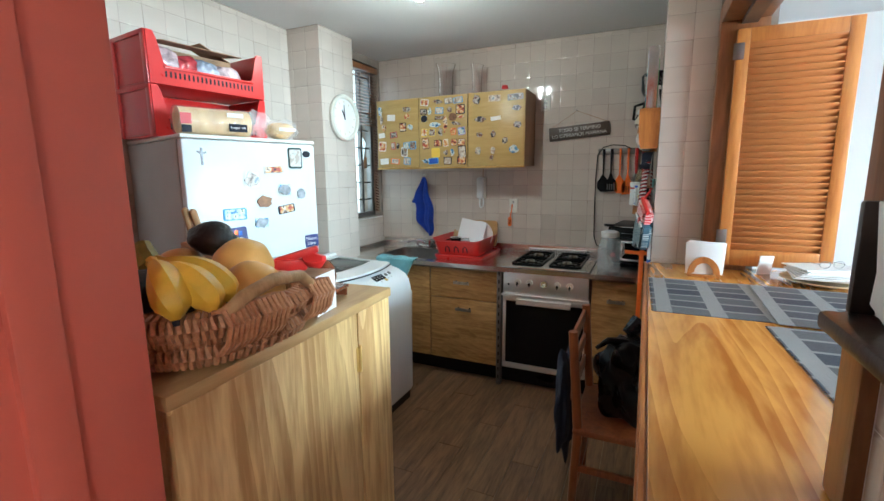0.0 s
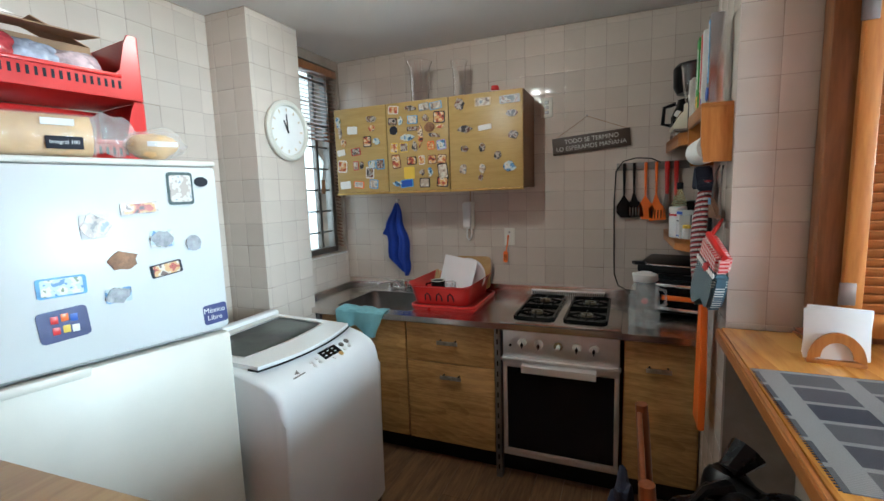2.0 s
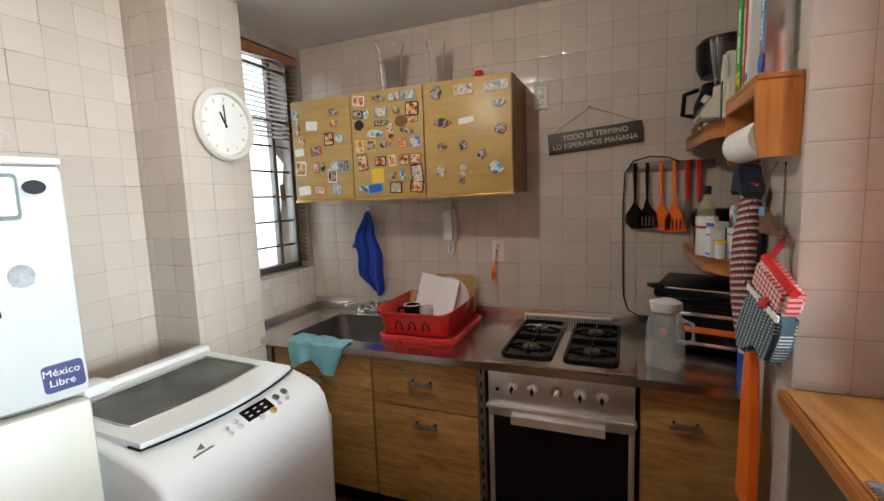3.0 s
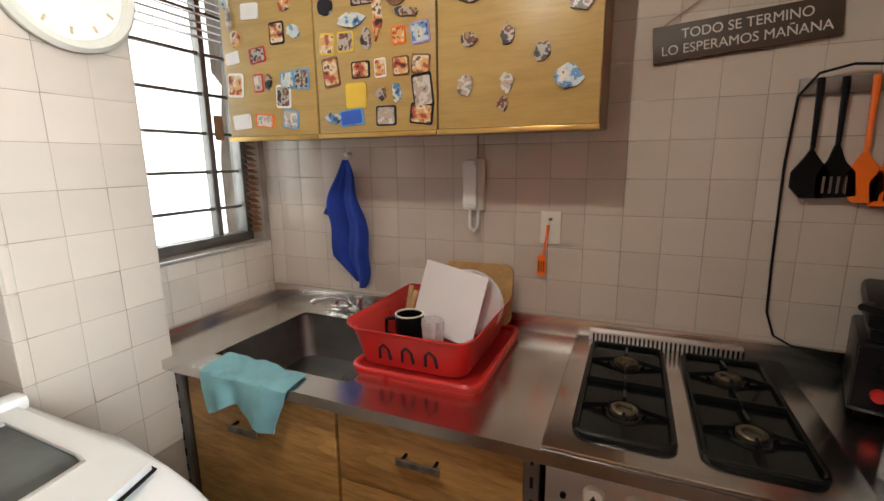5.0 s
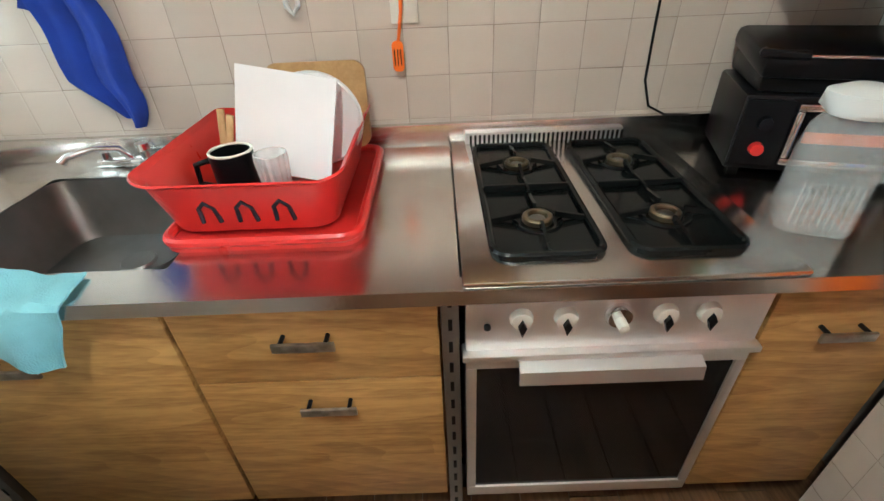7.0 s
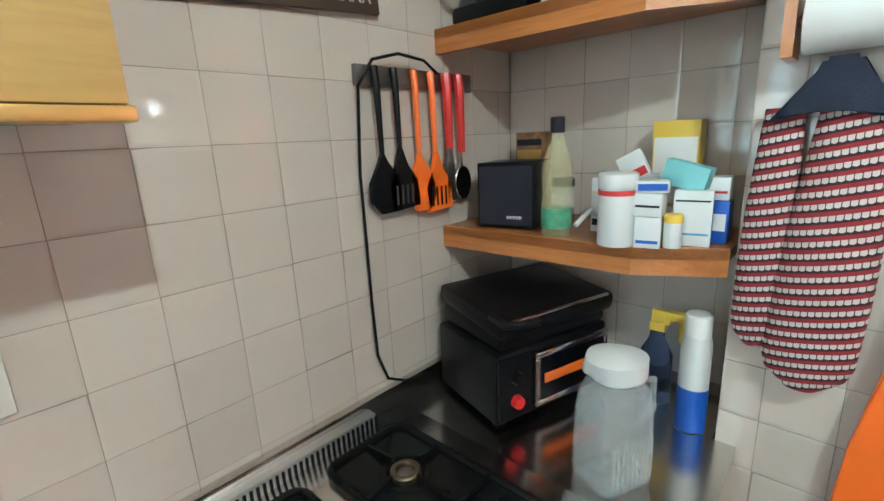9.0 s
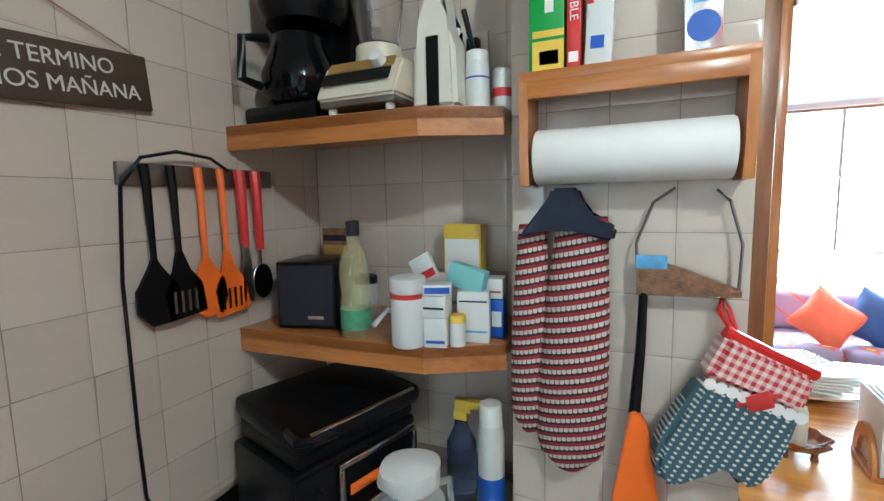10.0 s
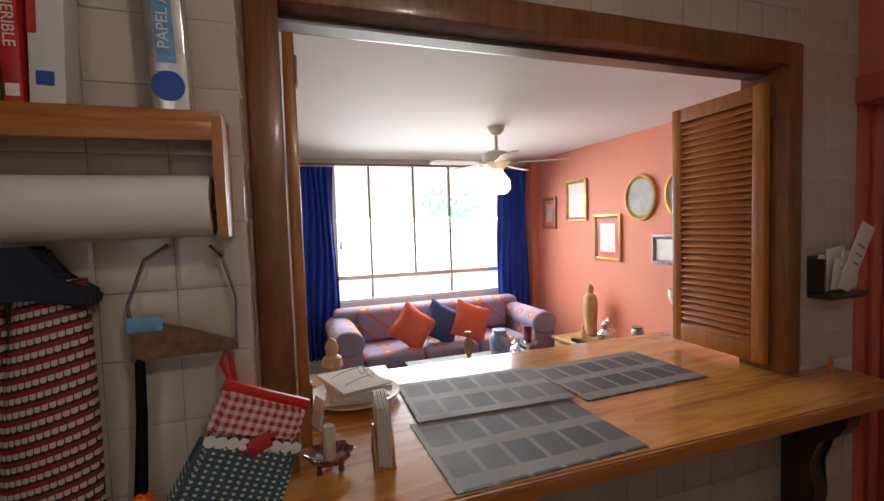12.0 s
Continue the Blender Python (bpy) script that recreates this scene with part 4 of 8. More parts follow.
part("nail", bm, STEEL_DARK, sg)


def wall_plate(x, z, w, hgt, label, holes):
    t = thing("wall_plate", label, "outlet", (x, -0.002, z))
    part("plate", boxes((-w / 2, w / 2, -0.009, 0, -hgt / 2, hgt / 2), bevel=0.002), WHITE_OLD, t)
    for hx, hz in holes:
        r = 0.5 if len(holes) == 1 else 1.0
        part("socket", boxes((hx - 0.012 * r, hx + 0.012 * r, -0.0105, -0.008, hz - 0.010 * r, hz + 0.010 * r), bevel=0.001), STEEL_DARK, t)


wall_plate(-0.805, 2.09, 0.072, 0.118, "ivory light switch plate on the tiles", [(0, 0.03), (0, 0.0), (0, -0.03)])
wall_plate(-1.050, 1.285, 0.070, 0.115, "ivory wall socket on the tiles", [(0, 0.030)])

hs = thing("hanging_spatula", "small orange slotted spatula hanging from the socket", "spatula", (-1.062, -0.03, 1.285))
bm = bmesh.new()
tube(bm, [(0.008, 0, 0.012), (0.004, 0, -0.03), (-0.008, 0, -0.10)], [0.006, 0.0045, 0.004], 8)
part("handle", bm, ORANGE, hs)
bm = bmesh.new()
prism(bm, rounded(-0.026, 0.004, -0.17, -0.095, 0.012), -0.003, 0.003, "y")
bld = part("blade", bm, ORANGE, hs)
for k in range(3):
    part("slot", boxes((-0.021 + k * 0.008, -0.018 + k * 0.008, -0.0036, -0.003, -0.155, -0.115)), BLACK, bld)

ph = thing("intercom_phone", "white wall intercom handset with curled cord", "intercom", (-1.325, -0.002, 1.43))
part("base", boxes((-0.036, 0.036, -0.026, 0, -0.092, 0.092), bevel=0.006), WHITE_OLD, ph, "ivory back plate")
bm = bmesh.new()
prism(bm, [(-0.026, 0.088), (-0.056, 0.086), (-0.062, 0.070), (-0.052, 0.045), (-0.048, 0.0), (-0.050, -0.055), (-0.058, -0.070), (-0.054, -0.086), (-0.026, -0.090)], -0.034, 0.018, "x")
bmesh.ops.bevel(bm, geom=list(bm.edges), offset=0.005, segments=2, affect="EDGES")
part("handset", bm, WHITE, ph, "white handset with hollow grip")
bm = bmesh.new()
tube(bm, [(-0.012, -0.03, -0.085), (-0.015, -0.030, -0.125), (-0.013, -0.030, -0.152), (0.0, -0.028, -0.168), (0.014, -0.026, -0.152), (0.016, -0.024, -0.12), (0.014, -0.022, -0.085)], 0.0065, 8)
part("cord", bm, WHITE, ph)
bm = bmesh.new()
tube(bm, [(0.005, -0.004, 0.085), (0.007, -0.004, 0.175)], 0.0035, 6)
part("wire", bm, KRAFT, ph)


def fold(u, v):
    """A towel hung from one corner."""
    low = max(0.0, v - 0.80) / 0.20
    w = (0.012 + 0.068 * min(1, v / 0.42) ** 0.8) * (1 - 0.78 * low ** 1.3)
    x = (u - 0.5) * 2 * w + 0.042 * low - 0.012 * math.sin(v * 6.0) + 0.007 * math.sin(v * 15)
    y = -0.030 - (0.015 * math.sin(u * 8.5 + 0.6 + 1.2 * v) + 0.006 * math.sin(u * 21 + v * 4)) * min(1, v * 3) - 0.008 * v
    return (x, y, -0.495 * v - 0.035 * u * v)


def corner(u, v):
    """The short corner of the towel that falls behind the long one."""
    return (-0.010 - 0.115 * v * (1 - u) - 0.012 * v, -0.016 - 0.006 * math.sin(u * 9 + v * 3) * v, -0.02 - (0.205 + 0.045 * u) * v)


tw = thing("dish_towel", "royal blue dish towel hung from one corner on a hook", "towel", (-1.870, -0.004, 1.525))
bm = bmesh.new()
grid_cloth(bm, fold, 26, 30, 0.004)
part("cloth", bm, BLUE_CLOTH, tw)
bm = bmesh.new()
grid_cloth(bm, corner, 14, 16, 0.004)
part("corner_flap", bm, BLUE_CLOTH, tw)
bm = bmesh.new()
lathe(bm, [(0.012, 0), (0.010, -0.012), (0.004, -0.02), (0.008, -0.03)], 12, (0, 0, 0.02), "y")
part("hook", bm, WHITE_OLD, tw, "white plastic hook")

# utensil rail
ur = thing("utensil_rail", "dull steel rail for hanging kitchen utensils", "rail", (-0.20, 0, 1.705))
part("strip", boxes((-0.195, 0.19, -0.014, -0.002, -0.022, 0.022), bevel=0.002), STEEL_DARK, ur)


def utensil(x, mat, hmat, shape, label, ln):
    t = thing("kitchen_utensil", label, "utensil", (x, -0.028, 1.705), group="hanging utensils")
    bm = bmesh.new()
    tube(bm, [(0, 0.004, 0.018), (0, 0, -0.02), (0.002, 0, -ln * 0.55)], [0.009, 0.0085, 0.006] if hmat is not RED else [0.013, 0.013, 0.010], 8)
    part("handle", bm, hmat, t)
    bm = bmesh.new()
    z1 = -ln
    if shape == "ladle":
        pts = [(0.0, z1 * 0.52), (0.012, z1 * 0.62), (0.040, z1 * 0.74), (0.047, z1 * 0.88), (0.030, z1), (-0.012, z1), (-0.036, z1 * 0.90), (-0.036, z1 * 0.76), (-0.010, z1 * 0.62)]
    elif shape == "turner":
        pts = [(-0.005, z1 * 0.52), (0.006, z1 * 0.52), (0.018, z1 * 0.66), (0.044, z1 * 0.76), (0.052, z1 * 0.98), (-0.030, z1), (-0.038, z1 * 0.80), (-0.012, z1 * 0.66)]
    elif shape == "fork":
        pts = [(-0.005, z1 * 0.5), (0.005, z1 * 0.5), (0.014, z1 * 0.75), (0.016, z1), (0.008, z1), (0.006, z1 * 0.82), (-0.006, z1 * 0.82), (-0.008, z1), (-0.016, z1), (-0.014, z1 * 0.75)]
    else:
        pts = [(0.030 * math.cos(a), z1 * 0.80 + 0.045 * math.sin(a)) for a in [2 * math.pi * k / 16 for k in range(16)]]
    pts = [(px * 1.1, pz) for px, pz in pts]
    prism(bm, pts[::-1], -0.006, 0.004, "y")
    bmesh.ops.bevel(bm, geom=list(bm.edges), offset=0.0015, segments=1, affect="EDGES")
    head = part("head", bm, mat, t)
    if shape == "turner":
        for k in range(4):
            part("slot", boxes((-0.022 + k * 0.016, -0.016 + k * 0.016, -0.0068, -0.0058, z1 * 0.95, z1 * 0.80)), BLACK if mat is not BLACK else STEEL_DARK, head)
    if shape == "skimmer":
        bm = bmesh.new()
        tube(bm, [(0, 0, -ln * 0.5), (0, 0, -ln * 0.72)], 0.004, 6)
        part("shank", bm, STEEL, head)


utensil(-0.352, BLACK, BLACK, "ladle", "black plastic ladle hanging from the rail", 0.30)
utensil(-0.298, BLACK, BLACK, "turner", "black plastic turner hanging from the rail", 0.30)
utensil(-0.236, ORANGE, ORANGE, "ladle", "orange plastic spoon hanging from the rail", 0.31)
utensil(-0.180, ORANGE, ORANGE, "turner", "orange slotted turner hanging from the rail", 0.32)
utensil(-0.125, STEEL_DARK, RED, "fork", "red-handled steel fork hanging from the rail", 0.30)
utensil(-0.078, STEEL, RED, "skimmer", "red-handled steel skimmer hanging from the rail", 0.32)
bm = bmesh.new()
tube(bm, [(-0.16, -0.03, 1.72), (-0.21, -0.035, 1.745), (-0.29, -0.035, 1.752), (-0.36, -0.03, 1.735), (-0.397, -0.022, 1.68), (-0.405, -0.015, 1.50), (-0.402, -0.012, 1.20), (-0.398, -0.012, 1.06), (-0.375, -0.016, 0.99), (-0.33, -0.03, 0.968), (-0.27, -0.05, 0.972)], 0.0036, 8)
solid("power_cord", bm, BLACK, "black power cord looped over the utensil rail", "cord")

# ---- sink and drainer ----
fc = thing("tap", "chrome mixer tap on the back of the sink", "tap", (-1.875, -0.070, 0.90))
part("base", boxes((-0.075, 0.075, -0.02, 0.02, 0, 0.022), bevel=0.006), CHROME, fc)
bm = bmesh.new()
tube(bm, [(0.02, 0, 0.02), (0.0, -0.01, 0.052), (-0.045, -0.04, 0.064), (-0.095, -0.08, 0.060), (-0.107, -0.09, 0.046)], [0.012, 0.011, 0.010, 0.010, 0.013], 10)
part("spout", bm, CHROME, fc)
for sx in (-0.055, 0.062):
    bm = bmesh.new()
    lathe(bm, [(0.014, 0.02), (0.013, 0.04), (0.020, 0.046), (0.018, 0.062), (0.004, 0.066)], 12, (sx, 0, 0))
    part("handle", bm, CHROME, fc)

dr = thing("dish_drainer", "red plastic dish drainer on its drip tray", "dish rack", (-1.352, -0.302, 0.90))
dr.scale = (1.05, 1.0, 1.10)
bm = bmesh.new()
prism(bm, rounded(-0.175, 0.205, -0.245, 0.24, 0.04), 0.0, 0.012)
tube(bm, [(x, y, 0.018) for x, y in rounded(-0.172, 0.202, -0.242, 0.237, 0.04)], 0.010, 8, closed=True)
part("drip_tray", bm, RED, dr, "red drip tray")
bm = bmesh.new()
rings = []
for hz, gx, gy, thick in ((0.022, 0.0, 0.0, 0), (0.11, 0.024, 0.024, 0), (0.122, 0.034, 0.034, 0), (0.118, 0.036, 0.036, 0), (0.108, 0.018, 0.018, 0), (0.028, -0.006, -0.006, 0)):
    rings.append([bm.verts.new((x, y, hz + (0.02 * abs(x / 0.2) ** 3 if hz > 0.1 else 0))) for x, y in rounded(-0.165 - gx, 0.155 + gx, -0.205 - gy, 0.205 + gy, 0.045)])
for a, b in zip(rings, rings[1:]):
    for i in range(len(a)):
        j = (i + 1) % len(a)
        bm.faces.new((a[i], a[j], b[j], b[i]))
bm.faces.new(rings[0])
bm.faces.new(rings[-1][::-1])
rackb = part("basket", bm, RED, dr, "red slotted basket")
for k in range(3):
    cx = -0.075 + k * 0.07
    bm = bmesh.new()
    tube(bm, [(cx - 0.016, -0.2135, 0.045), (cx - 0.014, -0.218, 0.075), (cx, -0.2215, 0.088), (cx + 0.014, -0.218, 0.075), (cx + 0.018, -0.2135, 0.045)], 0.0045, 6)
    part("vent_slot", bm, INK, rackb)


PORCELAIN = material("white_porcelain", (0.84, 0.85, 0.86), 0.16, vary=0.02, scale=8, bump=0)


def plate_square(at):
    t = thing("square_plate", "white square plate standing in the drainer", "plate", at)
    bm = bmesh.new()
    o = [(-0.115, 0.0), (0.115, 0.0), (0.115, 0.23), (-0.115, 0.23)]
    i = [(-0.078, 0.037), (0.078, 0.037), (0.078, 0.193), (-0.078, 0.193)]
    of, inf, ob, ib = [[bm.verts.new((x, d, z)) for x, z in lp] for lp, d in ((o, 0.0), (i, 0.018), (o, 0.006), (i, 0.024))]
    for k in range(4):
        j = (k + 1) % 4
        for a, b in ((of, inf), (ob, of), (ib, ob)):
            bm.faces.new((a[k], a[j], b[j], b[k]))
    bm.faces.new(inf)
    bm.faces.new(ib[::-1])
    spin(bm, bm.verts, -14, "X")
    spin(bm, bm.verts, 9, "Y")
    spin(bm, bm.verts, -8, "Z")
    part("dish", bm, PORCELAIN, t)


plate_square((-1.345, -0.31, 0.955))
rp = thing("round_plate", "white round plate standing in the drainer", "plate", (-1.262, -0.235, 0.945))
bm = bmesh.new()
lathe(bm, [(0.105, -0.012), (0.108, -0.008), (0.075, 0.004), (0.0, 0.006), (0.0, 0.010), (0.078, 0.009), (0.112, -0.006)], 28, (0, 0, 0.115), "y", close=False)
part("dish", bm, PORCELAIN, rp)
bm = bmesh.new()
prism(bm, rounded(-0.13, 0.12, 0.0, 0.215, 0.03), 0, 0.016, "y")
spin(bm, bm.verts, -8, "X")
solid("chopping_board", bm, PINE_TOP, "pale wooden chopping board standing behind the plates", "chopping board", (-1.275, -0.135, 0.950))
mg = thing("mug", "black mug with a white rim upside in the drainer", "mug", (-1.415, -0.385, 0.950))
mg.scale = (1.12, 1.12, 1.1)
bm = bmesh.new()
lathe(bm, [(0.035, 0), (0.040, 0.01), (0.041, 0.088), (0.037, 0.088), (0.036, 0.012), (0.0, 0.010)], 24, close=False)
part("cup", bm, BLACK, mg)
bm = bmesh.new()
tube(bm, [(0.0385 * math.cos(a), 0.0385 * math.sin(a), 0.089) for a in [2 * math.pi * k / 24 for k in range(24)]], 0.003, 6, closed=True)
part("rim", bm, WHITE_OLD, mg, "pale glazed rim")
bm = bmesh.new()
tube(bm, [(-0.038, -0.01, 0.075), (-0.066, -0.014, 0.068), (-0.068, -0.014, 0.03), (-0.038, -0.01, 0.018)], 0.006, 8)
part("handle", bm, BLACK, mg)
TUMBLER = material("ribbed_glass", (0.72, 0.74, 0.75), 0.06, vary=0.1, scale=40, bump=0.1, Alpha=0.38)
bm = bmesh.new()
lathe(bm, [(0.028, 0.0), (0.0335, 0.078), (0.034, 0.09), (0.031, 0.09), (0.026, 0.012), (0.0, 0.012)], 84, close=False)
for v in bm.verts:
    if v.co.z < 0.08 and v.co.xy.length > 0.0275:
        v.co.xy *= 1 + 0.07 * math.cos(14 * math.atan2(v.co.y, v.co.x))
solid("drinking_glass", bm, TUMBLER, "clear ribbed drinking glass in the drainer", "glass", (-1.328, -0.400, 0.955))
for k, (px, tilt) in enumerate([(-1.48, 12), (-1.455, 22), (-1.50, 5)]):
    bm = boxes((-0.009, 0.009, -0.004, 0.004, 0, 0.15), bevel=0.003)
    spin(bm, bm.verts, tilt, "Y")
    spin(bm, bm.verts, -14, "X")
    solid("wooden_spatula", bm, CARVED, "pale wooden spatula standing in the drainer", "spatula", (px, -0.30 + 0.02 * k, 0.945), group="wooden spatulas")

dc = thing("dishcloth", "wet aqua dishcloth draped over the worktop edge", "cloth", (-1.80, -0.70, 0.90))
def drape(u, v):
    x = -0.15 + 0.31 * u + 0.010 * math.sin(v * 5) - 0.035 * (1 - v) * (1 - u)
    s = v * 0.235
    flat = 0.115 + 0.010 * math.sin(u * 5) - 0.012 * u
    if s < flat:
        return (x, flat - s - 0.008, 0.008 + 0.004 * math.sin(u * 14 + v * 5) + 0.002 * math.sin(u * 31 - v * 17))
    d = s - flat
    t = d / 0.12
    return (x + (0.022 - 0.065 * u) * t, -0.014 - (0.010 * math.sin(u * 11) + 0.004 * math.sin(u * 23 + 2)) * min(1, d * 20), 0.004 - d * (0.93 + 0.17 * math.cos(u * 6.8)))
bm = bmesh.new()
grid_cloth(bm, drape, 30, 26, 0.004)
part("cloth", bm, AQUA_CLOTH, dc)

# ---- niche: shelves and what stands on them ----
SH = [(-0.132, -0.001), (-0.118, -0.50), (-0.035, -0.655), (0.190, -0.655), (0.190, -0.001)]
for top, label in ((1.825, "upper corner shelf of varnished honey wood"), (1.335, "lower corner shelf of varnished honey wood")):
    t = thing("corner_shelf", label, "shelf", (0, 0, top), group="corner shelves")
    bm = bmesh.new()
    prism(bm, SH, -0.022, 0.0)
    part("board", bm, HONEY_ALONG, t)
    for k, ((xa, ya), (xb, yb)) in enumerate(((SH[0], SH[1]), (SH[1], SH[2]))):
        d = Vector((xb - xa, yb - ya, 0))
        nrm = Vector((d.y, -d.x, 0)).normalized() * 0.016
        if nrm.x > 0:
            nrm = -nrm
        bm = bmesh.new()
        prism(bm, [(xa, ya), (xb, yb), (xb - nrm.x, yb - nrm.y), (xa - nrm.x, ya - nrm.y)], -0.055, 0.002)
        part("edge_strip", bm, HONEY_ALONG, t)

# coffee maker
cm = thing("coffee_maker", "black drip coffee maker with glass carafe", "coffee maker", (0.0, -0.15, 1.827))
cm.scale = (1.18, 1.18, 1.18)
part("base", boxes((-0.10, 0.12, -0.09, 0.09, 0, 0.035), bevel=0.010), BLACK, cm)
part("tower", boxes((0.04, 0.12, -0.085, 0.085, 0.035, 0.31), bevel=0.012), BLACK, cm)
bm = bmesh.new()
lathe(bm, [(0.075, 0.20), (0.09, 0.23), (0.092, 0.31), (0.08, 0.325)], 24, (-0.01, 0, 0))
part("filter_basket", bm, BLACK, cm)
bm = bmesh.new()
lathe(bm, [(0.055, 0.037), (0.074, 0.06), (0.076, 0.10), (0.055, 0.15), (0.05, 0.175), (0.0, 0.18)], 24, (-0.03, 0, 0), close=False)
car = part("carafe", bm, BLACK_GLASS, cm, "dark glass carafe")
bm = bmesh.new()
tube(bm, [(-0.085, 0.03, 0.165), (-0.13, 0.05, 0.155), (-0.135, 0.05, 0.08), (-0.10, 0.035, 0.07)], 0.009, 8)
part("handle", bm, BLACK, car)

# blender
bl = thing("blender", "cream retro blender base with clear jug", "blender", (-0.055, -0.37, 1.827), 0)
bm = bmesh.new()
prism(bm, [(-0.085, 0.025), (-0.085, 0.04), (-0.045, 0.105), (0.07, 0.115), (0.085, 0.025)], -0.095, 0.095, "y")
bmesh.ops.bevel(bm, geom=list(bm.edges), offset=0.006, segments=2, affect="EDGES")
bb = part("housing", bm, CREAM, bl, "cream plastic housing")
bm = boxes((-0.001, 0.001, -0.08, 0.08, -0.030, 0.0))
spin(bm, bm.verts, 32, "Y")
bmesh.ops.translate(bm, verts=bm.verts, vec=(-0.068, 0, 0.082))
part("key_strip", bm, BLACK, bb, "dark key strip")
bm = boxes((-0.001, 0.001, -0.08, 0.08, -0.012, 0.012))
spin(bm, bm.verts, 32, "Y")
bmesh.ops.translate(bm, verts=bm.verts, vec=(-0.053, 0, 0.098))
part("badge_strip", bm, GOLD_TRIM, bb)
bm = bmesh.new()
lathe(bm, [(0.016, 0), (0.014, 0.018), (0.003, 0.02)], 14)
spin(bm, bm.verts, -58, "Y")
bmesh.ops.translate(bm, verts=bm.verts, vec=(-0.055, -0.045, 0.098))
part("dial", bm, WHITE, bb)
part("foot_plate", boxes((-0.08, 0.08, -0.09, 0.09, 0.012, 0.027), bevel=0.004), STEEL_DARK, bl)
for fx in (-0.06, 0.06):
    for fy in (-0.07, 0.07):
        bm = bmesh.new()
        lathe(bm, [(0.010, 0), (0.010, 0.013)], 10, (fx, fy, 0))
        part("foot", bm, WHITE, bl)
bm = bmesh.new()
lathe(bm, [(0.052, 0.112), (0.05, 0.15)], 20, (0.02, 0.0, 0))
part("collar", bm, CREAM, bl)
bm = bmesh.new()
lathe(bm, [(0.045, 0.15), (0.068, 0.33), (0.064, 0.33), (0.042, 0.156), (0.0, 0.156)], 20, (0.02, 0.0, 0), close=False)
part("jug", bm, CLEAR, bl, "clear jug")
# hand mixer standing on end
mx = thing("hand_mixer", "white hand mixer with a black stripe standing on end", "mixer", (-0.035, -0.52, 1.827))
bm = bmesh.new()
prism(bm, [(-0.05, 0.0), (0.05, 0.0), (0.045, 0.13), (0.02, 0.17), (0.018, 0.24), (-0.018, 0.24), (-0.022, 0.17), (-0.045, 0.13)], -0.045, 0.045, "x")
bmesh.ops.bevel(bm, geom=list(bm.edges), offset=0.010, segments=2, affect="EDGES")
mb = part("shell", bm, WHITE_OLD, mx)
part("stripe", boxes((-0.048, -0.044, -0.013, 0.013, 0.005, 0.14)), BLACK, mb)
bm = bmesh.new()
tube(bm, [(0.03, -0.04, 0.21), (0.04, -0.06, 0.12), (0.04, -0.062, 0.02)], 0.006, 8)
part("cord", bm, BLACK, mx)


def bottle(name, at, r, h, mat, capmat, label, cap=0.03, neck=0.7, band=None, category="bottle"):
    t = thing(name, label, category, at)
    bm = bmesh.new()
    lathe(bm, [(r * 0.94, 0), (r, 0.004), (r, h * 0.72), (r * 0.93, h * 0.78), (r * neck, h * 0.86), (r * neck, h - cap)], 24)
    body = part("body", bm, mat, t)
    bm = bmesh.new()
    lathe(bm, [(r * neck * 1.08, h - cap), (r * neck * 1.08, h - 0.003), (r * neck * 0.95, h)], 20)
    part("cap", bm, capmat, t)
    if band:
        z0, z1, bmat = band
        bm = bmesh.new()
        lathe(bm, [(r + 0.0006, z0 * h), (r + 0.0006, z1 * h)], 24, close=False)
        part("label_band", bm, bmat, body)
    return t


bottle("pill_bottle", (-0.015, -0.592, 1.827), 0.025, 0.118, WHITE, WHITE, "white plastic pill bottle with a thin blue line", 0.022, 0.86, (0.52, 0.55, BLUE_LABEL))
bottle("pill_bottle", (0.04, -0.630, 1.827), 0.022, 0.092, WHITE, WHITE, "white pill bottle with a red and blue label", 0.020, 0.9, (0.35, 0.55, RED_INK))
wall_t = thing("wall_plate", "ivory socket plate in the niche with a dark plug", "outlet", (0.193, -0.52, 2.0))
part("plate", boxes((-0.008, 0, -0.035, 0.035, -0.06, 0.06), bevel=0.002), WHITE_OLD, wall_t)
part("plug", boxes((-0.034, -0.008, -0.016, 0.016, 0.0, 0.04), bevel=0.004), BLACK, wall_t)

# lower shelf
Z2 = 1.337
sp = thing("speaker", "small black loudspeaker box", "speaker", (0.0, -0.15, Z2), 14)
part("cabinet", boxes((-0.085, 0.07, -0.075, 0.075, 0, 0.165), bevel=0.004), BLACK, sp)
part("grille", boxes((-0.088, -0.085, -0.068, 0.068, 0.01, 0.155)), INK, sp)
part("badge", boxes((-0.0895, -0.088, -0.045, -0.005, 0.025, 0.033)), SILVER, sp)
ob_ = thing("oil_bottle", "clear bottle of yellow cooking oil with a dark cap", "bottle", (-0.085, -0.315, Z2))
bm = bmesh.new()
lathe(bm, [(0.030, 0), (0.034, 0.006), (0.034, 0.085), (0.029, 0.10), (0.034, 0.115), (0.034, 0.155), (0.026, 0.19), (0.013, 0.215), (0.013, 0.232)], 24)
part("bottle", bm, OIL, ob_)
bm = bmesh.new()
lathe(bm, [(0.0152, 0.230), (0.0152, 0.262), (0.013, 0.264)], 16)
part("cap", bm, INK, ob_, "dark screw cap")
bm = bmesh.new()
lathe(bm, [(0.0346, 0.02), (0.0346, 0.065)], 24, close=False)
part("label", bm, GREEN_INK, ob_)
bottle("supplement_tub", (-0.105, -0.462, Z2), 0.037, 0.148, WHITE, WHITE, "white plastic tub with a red band", 0.03, 0.97, (0.70, 0.77, RED_INK), "tub")
